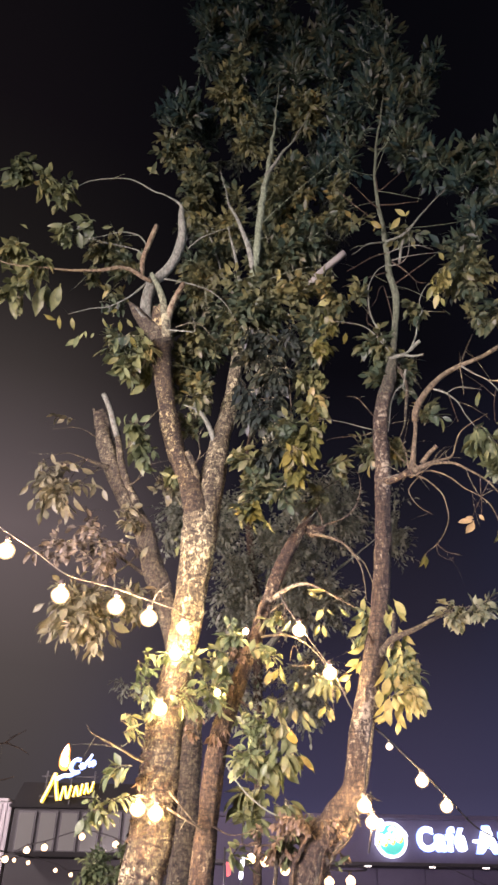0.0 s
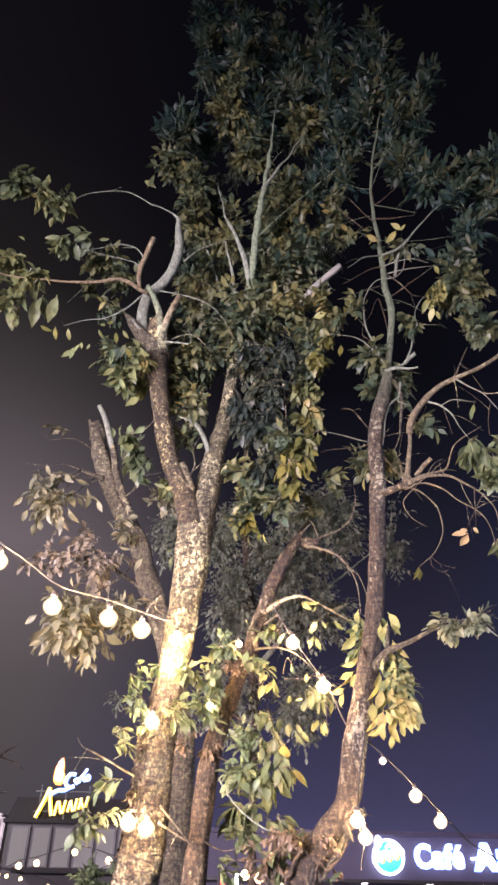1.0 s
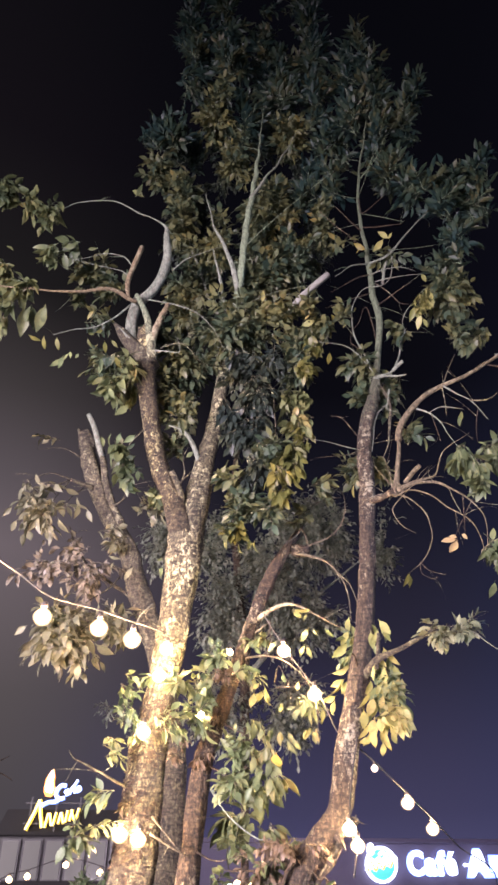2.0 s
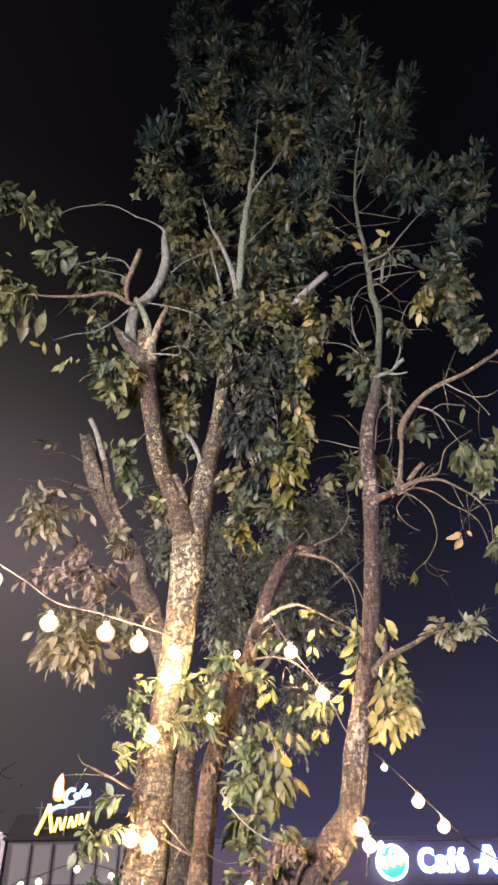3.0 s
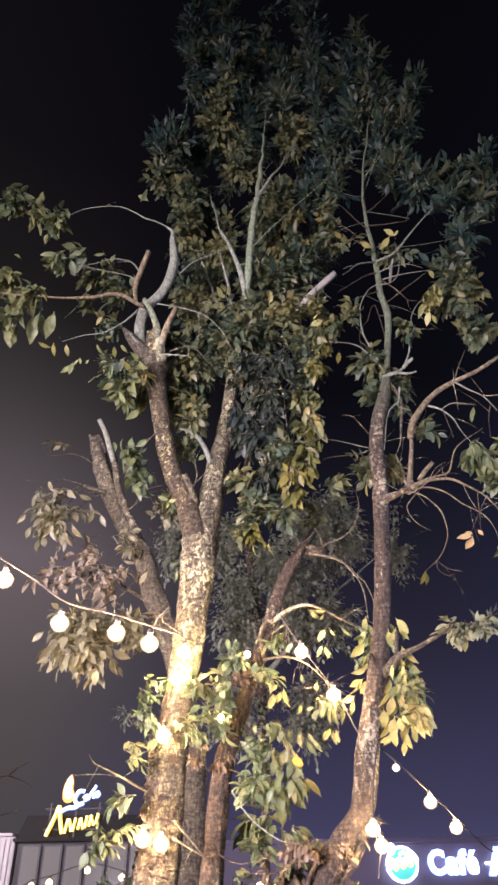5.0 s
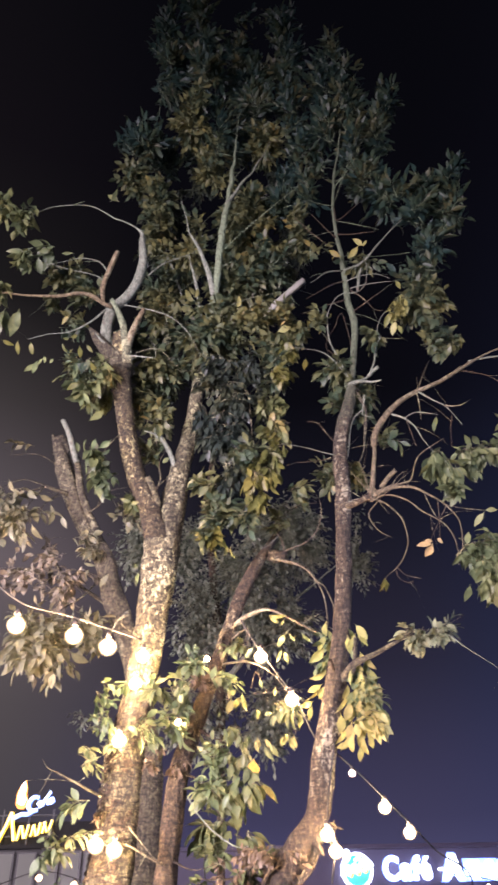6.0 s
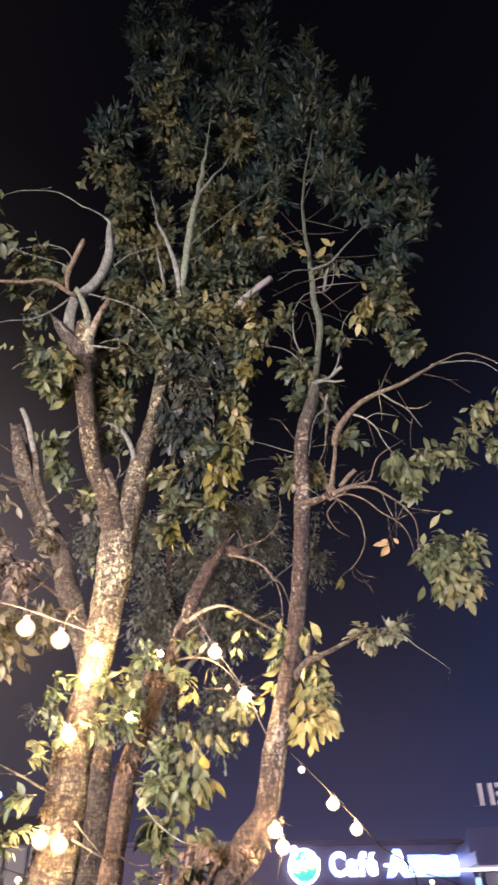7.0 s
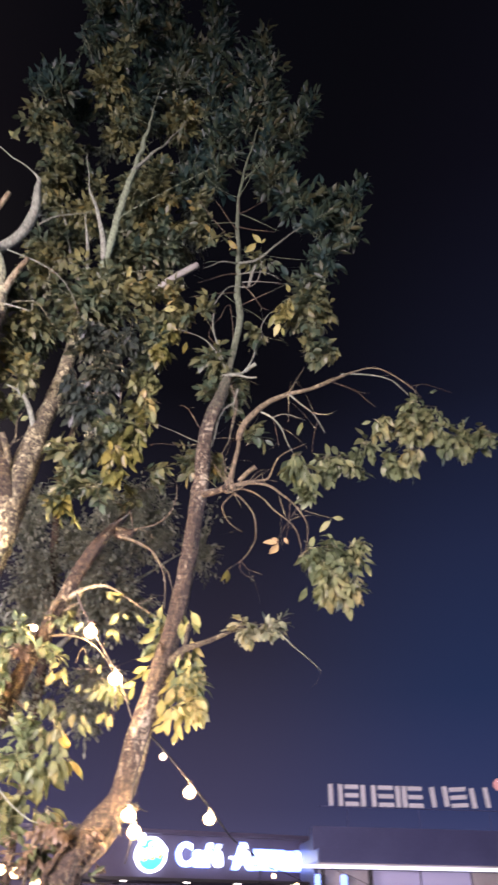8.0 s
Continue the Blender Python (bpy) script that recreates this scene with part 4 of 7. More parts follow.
limb(tree_a, "branch", [(0.01, 4.06, 5.91, 0.026), (-0.05, 3.98, 6.16, 0.0226), (-0.14, 3.94, 6.40, 0.0191), (-0.22, 3.92, 6.63, 0.0098), (-0.29, 3.92, 6.99, 0.0058)], pale_bark)
limb(tree_a, "branch", [(-0.07, 4.35, 5.59, 0.0262), (-0.10, 4.10, 5.79, 0.0203), (-0.15, 4.02, 6.04, 0.0187), (-0.20, 4.00, 6.36, 0.0083)], pale_bark)
limb(tree_a, "branch", [(0.11, 3.96, 6.99, 0.0203), (0.25, 3.94, 7.28, 0.0134), (0.39, 3.93, 7.54, 0.0091), (0.56, 3.95, 8.03, 0.0064)], pale_bark)
limb(tree_a, "branch", [(-0.00, 4.42, 6.08, 0.0089), (0.18, 4.40, 5.95, 0.0088), (0.43, 4.35, 5.98, 0.0182), (0.55, 4.30, 6.09, 0.0289), (0.79, 4.20, 6.29, 0.0306)], split_wood, cut=True)
limb(tree_a, "branch", [(-0.04, 4.42, 5.84, 0.0233), (0.25, 4.50, 6.33, 0.0205), (0.38, 4.55, 7.00, 0.011), (0.68, 4.60, 8.33, 0.0088), (0.71, 4.65, 10.13, 0.008)], pale_bark)
limb(tree_a, "branch", [(-0.10, 4.40, 5.32, 0.0239), (0.16, 4.20, 5.27, 0.0195), (0.28, 4.10, 4.85, 0.0096), (0.28, 4.05, 4.40, 0.0068), (0.24, 4.02, 4.11, 0.0044)], bark)
limb(tree_a, "branch", [(-0.04, 4.42, 5.78, 0.0193), (-0.27, 4.50, 6.34, 0.0118), (-0.57, 4.55, 7.53, 0.0098), (-0.78, 4.55, 8.39, 0.007)], pale_bark)
limb(tree_a, "branch", [(-0.67, 4.12, 5.15, 0.0075), (-0.81, 4.05, 4.88, 0.0048), (-0.85, 4.00, 4.68, 0.0035)], bark)
limb(tree_a, "branch", [(-0.60, 4.14, 4.63, 0.0059), (-0.72, 4.08, 4.39, 0.0046), (-0.75, 4.02, 4.17, 0.0033)], bark)
limb(tree_a, "branch", [(-0.58, 4.10, 5.31, 0.0063), (-0.42, 4.00, 5.27, 0.005), (-0.26, 3.95, 5.06, 0.0036)], bark)
limb(tree_a, "branch", [(-0.56, 4.10, 2.02, 0.0059), (-0.65, 4.00, 2.02, 0.0041), (-0.69, 3.95, 1.97, 0.0032), (-0.72, 3.92, 1.87, 0.0023)], bark)
limb(tree_a, "branch", [(-0.37, 4.15, 3.07, 0.0049), (-0.50, 4.05, 3.13, 0.0039), (-0.45, 4.00, 3.19, 0.0029)], bark)
limb(tree_a, "branch", [(-0.44, 4.10, 2.42, 0.0044), (-0.54, 4.00, 2.34, 0.0034), (-0.62, 3.95, 2.27, 0.0025)], bark)

# weathered tree behind with a broken top
tree_b = tree((-0.36, 4.90), "weathered grey tree behind the forked one, its top broken off")
limb(tree_b, "trunk", [(-0.39, 4.90, -0.05, 0.0816), (-0.37, 4.90, 0.97, 0.0710), (-0.36, 4.90, 1.61, 0.0783), (-0.35, 4.90, 2.31, 0.0793), (-0.42, 4.92, 2.84, 0.0797), (-0.57, 4.95, 3.36, 0.0793), (-0.71, 4.98, 3.72, 0.0789), (-0.80, 5.00, 3.99, 0.0774), (-0.96, 5.00, 4.26, 0.0711), (-1.12, 5.00, 4.58, 0.0734), (-1.22, 5.00, 4.85, 0.0665), (-1.29, 5.00, 5.12, 0.0545)], grey_bark, cut=True, fine=True)
limb(tree_b, "stem", [(-0.88, 4.96, 4.21, 0.0392), (-0.97, 4.96, 4.39, 0.0326), (-1.03, 4.95, 4.56, 0.0295), (-1.07, 4.95, 4.73, 0.0281), (-1.11, 4.94, 4.90, 0.0247)], grey_bark, cut=True)
limb(tree_b, "branch", [(-1.14, 4.95, 4.55, 0.0250), (-1.23, 4.90, 4.56, 0.0202), (-1.30, 4.85, 4.56, 0.0124)], grey_bark, cut=True)
limb(tree_b, "stub", [(-1.10, 4.92, 4.83, 0.0250), (-1.13, 4.89, 4.92, 0.0252), (-1.17, 4.87, 5.06, 0.0236), (-1.24, 4.84, 5.20, 0.0220)], pale_bark, cut=True)
limb(tree_b, "branch", [(-1.29, 4.85, 4.56, 0.0062), (-1.43, 4.80, 4.58, 0.0046), (-1.52, 4.75, 4.53, 0.0046), (-1.61, 4.70, 4.43, 0.0037)], grey_bark)
limb(tree_b, "branch", [(-1.31, 4.85, 4.56, 0.0062), (-1.43, 4.78, 4.45, 0.0053), (-1.55, 4.70, 4.33, 0.0037)], grey_bark)
limb(tree_b, "branch", [(-1.31, 4.85, 4.55, 0.0062), (-1.37, 4.78, 4.37, 0.0052), (-1.39, 4.70, 4.18, 0.0036)], grey_bark)
limb(tree_b, "branch", [(-1.19, 4.85, 4.49, 0.0061), (-1.26, 4.80, 4.37, 0.0053), (-1.29, 4.75, 4.25, 0.0037)], grey_bark)
limb(tree_b, "limb", [(-1.17, 5.00, 3.80, 0.0275), (-1.20, 5.00, 3.92, 0.0261), (-1.24, 5.00, 4.04, 0.0229), (-1.27, 5.00, 4.16, 0.0143)], grey_bark)
limb(tree_b, "branch", [(-0.55, 4.00, 3.06, 0.0045), (-0.52, 3.98, 3.12, 0.0039), (-0.45, 3.95, 3.18, 0.0028)], pale_bark)
limb(tree_b, "branch", [(-0.94, 4.90, 4.36, 0.0076), (-0.88, 4.88, 4.40, 0.0061), (-0.82, 4.87, 4.52, 0.0046), (-0.66, 4.85, 4.55, 0.0039)], grey_bark)
limb(tree_b, "branch", [(-0.76, 4.98, 3.90, 0.01), (-0.92, 4.85, 3.62, 0.0071), (-1.10, 4.70, 3.40, 0.0056), (-1.24, 4.60, 3.17, 0.0043)], grey_bark)
limb(tree_b, "branch", [(-0.64, 4.95, 3.53, 0.0107), (-0.83, 4.80, 3.35, 0.0069), (-0.99, 4.70, 3.16, 0.0055)], grey_bark)
limb(tree_b, "branch", [(-1.09, 5.00, 4.42, 0.0066), (-0.91, 4.90, 4.38, 0.0039), (-0.80, 4.85, 4.49, 0.0039)], grey_bark)
limb(tree_b, "branch", [(-1.23, 5.00, 4.83, 0.0082), (-1.42, 4.90, 4.90, 0.0055), (-1.62, 4.85, 4.85, 0.004)], grey_bark)
limb(tree_b, "branch", [(-0.75, 4.98, 3.63, 0.0168), (-1.09, 5.05, 3.89, 0.0101), (-1.25, 5.10, 4.11, 0.0091), (-1.32, 5.10, 4.27, 0.0053)], grey_bark)
limb(tree_b, "splinter", [(-1.29, 5.00, 4.97, 0.0348), (-1.31, 4.98, 5.05, 0.033), (-1.35, 4.97, 5.14, 0.0254)], grey_bark)
limb(tree_b, "splinter", [(-1.27, 5.00, 4.97, 0.0348), (-1.29, 4.98, 5.05, 0.033), (-1.32, 4.97, 5.11, 0.0254)], grey_bark)
limb(tree_b, "splinter", [(-1.25, 5.00, 4.97, 0.0348), (-1.27, 4.98, 5.05, 0.033), (-1.30, 4.97, 5.09, 0.0253)], grey_bark)
limb(tree_b, "splinter", [(-1.24, 5.00, 4.97, 0.0348), (-1.25, 4.98, 5.05, 0.033), (-1.28, 4.97, 5.14, 0.0254)], grey_bark)
limb(tree_b, "splinter", [(-1.22, 5.00, 4.97, 0.0348), (-1.23, 4.98, 5.05, 0.033), (-1.25, 4.97, 5.11, 0.0254)], grey_bark)

# slender leaning tree
tree_c = tree((-0.21, 4.25), "slender crooked young tree with arching branches and yellowing leaves")
limb(tree_c, "trunk", [(-0.25, 4.25, -0.05, 0.0685), (-0.23, 4.25, 0.87, 0.0596), (-0.21, 4.25, 1.61, 0.0586), (-0.18, 4.25, 2.00, 0.0551), (-0.14, 4.25, 2.36, 0.0556), (-0.05, 4.28, 2.64, 0.0476), (0.04, 4.32, 2.91, 0.0442), (0.15, 4.36, 3.25, 0.0436), (0.23, 4.40, 3.48, 0.0422), (0.33, 4.42, 3.69, 0.0403), (0.43, 4.44, 3.85, 0.0285), (0.49, 4.46, 3.97, 0.0161)], dark_bark, fine=True)
limb(tree_c, "knot", [(0.42, 4.44, 3.77, 0.0388), (0.46, 4.42, 3.75, 0.0456), (0.50, 4.40, 3.75, 0.0349), (0.52, 4.38, 3.77, 0.0175)], dark_bark)
limb(tree_c, "branch", [(0.49, 4.40, 3.75, 0.0074), (0.55, 4.37, 3.78, 0.0066), (0.65, 4.35, 3.82, 0.0057), (0.74, 4.32, 3.89, 0.0053), (0.78, 4.29, 3.97, 0.0053), (0.78, 4.26, 4.06, 0.0050), (0.75, 4.23, 4.13, 0.0042), (0.65, 4.21, 4.16, 0.0033), (0.52, 4.18, 4.16, 0.0020)], raw_bark)
limb(tree_c, "branch", [(0.75, 4.25, 4.08, 0.0040), (0.64, 4.23, 4.05, 0.0040), (0.53, 4.22, 3.98, 0.0039), (0.47, 4.20, 3.90, 0.0032)], dark_bark)
limb(tree_c, "branch", [(0.52, 4.38, 3.77, 0.0055), (0.49, 4.34, 3.86, 0.0055), (0.43, 4.31, 3.91, 0.0046), (0.33, 4.27, 3.92, 0.0041), (0.22, 4.24, 3.92, 0.0036), (0.13, 4.20, 3.90, 0.0027)], raw_bark)
limb(tree_c, "branch", [(0.48, 4.34, 3.87, 0.0053), (0.41, 4.32, 3.79, 0.0046), (0.35, 4.30, 3.75, 0.0039)], pale_bark)
limb(tree_c, "branch", [(0.46, 4.40, 3.72, 0.0123), (0.56, 4.36, 3.67, 0.0099), (0.63, 4.31, 3.61, 0.0093), (0.69, 4.27, 3.52, 0.0085), (0.73, 4.23, 3.40, 0.0073), (0.74, 4.18, 3.27, 0.0061), (0.74, 4.14, 3.16, 0.0050)], raw_bark)
limb(tree_c, "branch", [(0.71, 4.28, 3.50, 0.0060), (0.75, 4.23, 3.44, 0.0054), (0.77, 4.17, 3.34, 0.0048), (0.78, 4.12, 3.25, 0.0038)], raw_bark)
limb(tree_c, "branch", [(0.10, 4.30, 2.98, 0.0165), (0.08, 4.27, 3.09, 0.0119), (0.09, 4.25, 3.16, 0.0096), (0.13, 4.22, 3.20, 0.0072)], raw_bark)
limb(tree_c, "branch", [(0.05, 4.28, 3.06, 0.0075), (0.08, 4.25, 3.12, 0.0075), (0.11, 4.23, 3.18, 0.0067), (0.14, 4.20, 3.26, 0.0042)], raw_bark)
limb(tree_c, "branch", [(0.24, 4.16, 3.14, 0.0047), (0.24, 4.13, 3.01, 0.0040), (0.22, 4.10, 2.91, 0.0028)], dark_bark)
limb(tree_c, "branch", [(0.10, 4.20, 2.84, 0.0057), (0.11, 4.15, 2.75, 0.0044), (0.15, 4.10, 2.64, 0.0032)], dark_bark)
limb(tree_c, "branch", [(0.27, 4.15, 2.75, 0.0044), (0.37, 4.10, 2.75, 0.0038), (0.46, 4.05, 2.76, 0.0027)], dark_bark)
limb(tree_c, "branch", [(0.26, 4.15, 2.78, 0.0045), (0.28, 4.12, 2.87, 0.0039), (0.32, 4.08, 2.77, 0.0033), (0.34, 4.05, 2.73, 0.0027)], dark_bark)
limb(tree_c, "branch", [(-0.09, 4.20, 2.23, 0.0062), (-0.04, 4.16, 2.14, 0.0061), (0.06, 4.12, 2.04, 0.0060), (0.16, 4.09, 1.98, 0.0068), (0.22, 4.05, 1.98, 0.0058)], pale_bark)
limb(tree_c, "branch", [(0.14, 4.36, 3.21, 0.0166), (0.24, 4.28, 3.26, 0.0155), (0.38, 4.20, 3.28, 0.0132), (0.49, 4.15, 3.21, 0.0100), (0.58, 4.10, 3.13, 0.0057), (0.69, 4.08, 3.07, 0.0042)], orange_bark)
limb(tree_c, "branch", [(0.14, 4.34, 3.13, 0.0057), (0.25, 4.25, 3.17, 0.0050), (0.19, 4.20, 2.98, 0.0041)], raw_bark)
limb(tree_c, "branch", [(0.08, 4.32, 2.97, 0.009), (0.22, 4.20, 2.95, 0.0078), (0.34, 4.10, 2.88, 0.0066), (0.43, 4.05, 2.76, 0.0055), (0.49, 4.00, 2.59, 0.0036), (0.48, 3.98, 2.44, 0.0026)], raw_bark)
limb(tree_c, "branch", [(-0.07, 4.28, 2.61, 0.0132), (0.03, 4.15, 2.52, 0.0064), (0.15, 4.05, 2.46, 0.0044), (0.23, 4.00, 2.38, 0.0035)], dark_bark)
limb(tree_c, "branch", [(-0.10, 4.27, 2.51, 0.0075), (-0.14, 4.20, 2.68, 0.0066), (-0.18, 4.15, 2.77, 0.0047)], dark_bark)
limb(tree_c, "branch", [(-0.14, 4.25, 2.36, 0.0073), (-0.01, 4.10, 2.28, 0.0044), (0.08, 4.00, 2.18, 0.0034)], dark_bark)
limb(tree_c, "branch", [(-0.19, 4.25, 1.95, 0.0068), (-0.04, 4.10, 1.88, 0.0041), (0.10, 4.00, 1.92, 0.0032)], dark_bark)

# tall straight tree rising from a bent base
tree_d = tree((0.09, 4.15), "tall tree with a bent base and one long arching bough")
limb(tree_d, "trunk", [(0.25, 4.16, -0.05, 0.1150), (0.26, 4.15, 0.90, 0.0980), (0.32, 4.12, 1.67, 0.0880), (0.36, 4.10, 1.77, 0.0880), (0.41, 4.08, 1.87, 0.0800), (0.48, 4.05, 1.97, 0.0680), (0.56, 4.02, 2.07, 0.0600), (0.59, 4.00, 2.17, 0.0627), (0.64, 4.00, 2.42, 0.0598), (0.71, 4.01, 2.70, 0.0582), (0.78, 4.01, 3.01, 0.0522), (0.82, 4.02, 3.29, 0.0497), (0.85, 4.02, 3.59, 0.0486), (0.88, 4.03, 3.88, 0.0504), (0.90, 4.03, 4.08, 0.0517), (0.90, 4.03, 4.29, 0.0496), (0.93, 4.04, 4.51, 0.0509), (0.99, 4.04, 4.72, 0.0504), (1.03, 4.05, 4.88, 0.0385), (1.06, 4.05, 5.03, 0.0279)], straight_bark, fine=True)
limb(tree_d, "upper_trunk", [(1.05, 4.05, 5.00, 0.0278), (1.09, 4.06, 5.21, 0.0247), (1.12, 4.07, 5.42, 0.0272), (1.14, 4.08, 5.67, 0.0300), (1.13, 4.09, 5.87, 0.0306), (1.12, 4.10, 6.04, 0.0291), (1.13, 4.11, 6.23, 0.0254), (1.13, 4.12, 6.46, 0.0238), (1.12, 4.12, 6.71, 0.0211), (1.12, 4.13, 6.96, 0.0193), (1.12, 4.14, 7.21, 0.0174), (1.15, 4.15, 7.57, 0.0168), (1.23, 4.16, 8.05, 0.0150), (1.34, 4.17, 8.67, 0.0118), (1.45, 4.18, 9.36, 0.0083)], straight_bark)
limb(tree_d, "branch", [(1.05, 4.04, 5.00, 0.0129), (1.12, 4.02, 5.01, 0.0100), (1.18, 4.00, 5.04, 0.0086), (1.23, 3.98, 5.17, 0.0072), (1.26, 3.96, 5.32, 0.0066), (1.29, 3.94, 5.37, 0.0066), (1.28, 3.92, 5.46, 0.0059), (1.32, 3.90, 5.56, 0.0059), (1.36, 3.88, 5.61, 0.0045)], pale_bark)
limb(tree_d, "branch", [(1.03, 4.04, 4.98, 0.0157), (1.10, 3.99, 4.97, 0.0128), (1.17, 3.95, 4.94, 0.0084), (1.24, 3.90, 4.92, 0.0056)], pale_bark, cut=True)
limb(tree_d, "stub", [(1.16, 3.95, 4.99, 0.0126), (1.19, 3.93, 5.02, 0.0142), (1.23, 3.90, 5.04, 0.0126)], pale_bark, cut=True)
limb(tree_d, "branch", [(1.04, 4.02, 5.01, 0.0071), (0.98, 4.01, 5.17, 0.0073), (0.92, 4.00, 5.36, 0.0074), (0.90, 3.98, 5.56, 0.0075), (0.93, 3.97, 5.70, 0.0069), (1.01, 3.96, 5.85, 0.0062), (1.09, 3.95, 5.89, 0.0062)], pale_bark)
limb(tree_d, "branch", [(1.03, 4.04, 5.06, 0.0065), (0.92, 3.99, 5.18, 0.0065), (0.79, 3.93, 5.22, 0.0050), (0.62, 3.88, 5.20, 0.0036)], pale_bark)
limb(tree_d, "branch", [(1.12, 4.10, 6.18, 0.0065), (0.98, 4.03, 6.05, 0.0064), (0.76, 3.95, 5.80, 0.0038)], dark_bark)
limb(tree_d, "branch", [(1.12, 4.10, 6.31, 0.0074), (0.97, 4.03, 6.21, 0.0065), (0.81, 3.95, 5.99, 0.0047)], pale_bark)
limb(tree_d, "branch", [(1.10, 4.08, 5.93, 0.0063), (0.95, 4.02, 5.81, 0.0047), (0.70, 3.95, 5.62, 0.0030)], dark_bark)
limb(tree_d, "branch", [(1.12, 4.12, 6.55, 0.0076), (1.04, 4.08, 6.58, 0.0067), (0.85, 4.04, 6.75, 0.0060), (0.73, 4.00, 6.88, 0.0043)], dark_bark)
limb(tree_d, "branch", [(1.12, 4.12, 6.76, 0.0077), (1.01, 4.06, 6.82, 0.0060), (0.88, 4.00, 6.93, 0.0043)], dark_bark)
limb(tree_d, "branch", [(1.11, 4.12, 6.82, 0.0069), (1.25, 4.06, 6.76, 0.0060), (1.43, 4.00, 6.72, 0.0042)], dark_bark)
limb(tree_d, "branch", [(1.13, 4.10, 6.32, 0.0115), (1.26, 4.08, 6.37, 0.0116), (1.35, 4.05, 6.45, 0.0116), (1.46, 4.03, 6.62, 0.0084), (1.64, 4.01, 6.84, 0.0068), (1.86, 3.98, 7.15, 0.0053), (2.05, 3.96, 7.54, 0.0036)], pale_bark)
limb(tree_d, "branch", [(1.21, 4.06, 6.03, 0.0128), (1.23, 4.03, 6.12, 0.0120), (1.26, 4.00, 6.25, 0.0097)], pale_bark, cut=True)
limb(tree_d, "branch", [(1.13, 4.06, 5.99, 0.0064), (1.21, 4.04, 6.00, 0.0055), (1.28, 4.02, 6.09, 0.0056), (1.31, 4.00, 6.26, 0.0049), (1.29, 3.98, 6.37, 0.0041)], pale_bark)
limb(tree_d, "branch", [(1.13, 4.08, 6.16, 0.0065), (1.23, 4.04, 6.18, 0.0056), (1.36, 3.99, 6.16, 0.0048), (1.46, 3.95, 6.08, 0.0032)], pale_bark)
limb(tree_d, "branch", [(1.15, 4.06, 6.05, 0.0064), (1.30, 4.00, 6.05, 0.0048), (1.51, 3.95, 6.03, 0.0031)], pale_bark)
limb(tree_d, "branch", [(1.15, 4.06, 6.03, 0.0064), (1.24, 4.02, 5.89, 0.0055), (1.30, 3.99, 5.74, 0.0046), (1.36, 3.95, 5.68, 0.0030)], dark_bark)
limb(tree_d, "branch", [(1.15, 4.06, 5.78, 0.0062), (1.32, 4.00, 5.89, 0.0047), (1.42, 3.95, 5.93, 0.0031)], dark_bark)
limb(tree_d, "branch", [(1.12, 4.12, 7.23, 0.0072), (1.13, 4.08, 6.97, 0.0070), (1.25, 4.04, 7.06, 0.0052), (1.35, 4.00, 7.18, 0.0035)], dark_bark)
limb(tree_d, "branch", [(0.99, 4.08, 5.15, 0.0044), (0.94, 4.05, 5.29, 0.0044), (0.88, 4.01, 5.32, 0.0037), (0.91, 3.98, 5.46, 0.0030)], dark_bark)
limb(tree_d, "branch", [(1.11, 4.08, 5.32, 0.0045), (1.05, 4.05, 5.74, 0.0046), (0.97, 4.01, 5.56, 0.0038), (0.90, 3.98, 5.40, 0.0030)], dark_bark)
limb(tree_d, "branch", [(1.07, 4.05, 4.94, 0.0114), (1.12, 4.04, 4.78, 0.0140), (1.11, 4.03, 4.59, 0.0137), (1.07, 4.01, 4.39, 0.0093), (1.02, 4.00, 4.26, 0.0065)], grey_bark)
limb(tree_d, "branch", [(1.12, 4.05, 4.76, 0.0070), (1.03, 4.03, 4.65, 0.0069), (0.98, 4.02, 4.46, 0.0067), (0.95, 4.00, 4.31, 0.0053)], pale_bark)
limb(tree_d, "branch", [(1.11, 4.00, 4.80, 0.0070), (1.12, 3.98, 4.84, 0.0070), (1.08, 3.97, 4.66, 0.0055), (1.14, 3.95, 4.61, 0.0041)], pale_bark)
limb(tree_d, "stem", [(1.02, 3.84, 3.86, 0.0214), (1.04, 3.82, 3.96, 0.0202), (1.06, 3.81, 4.07, 0.0204), (1.08, 3.79, 4.19, 0.0206), (1.08, 3.78, 4.27, 0.0223)], raw_bark)
limb(tree_d, "bough", [(1.08, 3.78, 4.24, 0.0205), (1.09, 3.75, 4.31, 0.0247), (1.14, 3.71, 4.40, 0.0248), (1.21, 3.68, 4.48, 0.0235), (1.32, 3.64, 4.55, 0.0208), (1.45, 3.61, 4.61, 0.0181), (1.57, 3.57, 4.66, 0.0167), (1.72, 3.54, 4.75, 0.0154), (1.94, 3.51, 4.87, 0.0093), (2.10, 3.48, 4.85, 0.0082), (2.22, 3.46, 4.75, 0.0069), (2.31, 3.45, 4.65, 0.0046)], raw_bark)
limb(tree_d, "branch", [(1.04, 3.82, 3.90, 0.0109), (1.16, 3.78, 3.94, 0.0097), (1.26, 3.75, 3.95, 0.0096), (1.29, 3.71, 3.99, 0.0072), (1.32, 3.67, 4.08, 0.0060), (1.39, 3.64, 4.14, 0.0048), (1.48, 3.60, 4.18, 0.0036)], raw_bark)
limb(tree_d, "branch", [(1.04, 3.82, 3.88, 0.0121), (1.13, 3.78, 3.92, 0.0109), (1.25, 3.74, 3.90, 0.0102), (1.33, 3.70, 3.84, 0.0094), (1.41, 3.67, 3.77, 0.0081), (1.45, 3.63, 3.67, 0.0068), (1.47, 3.59, 3.57, 0.0056), (1.44, 3.55, 3.39, 0.0043)], raw_bark)
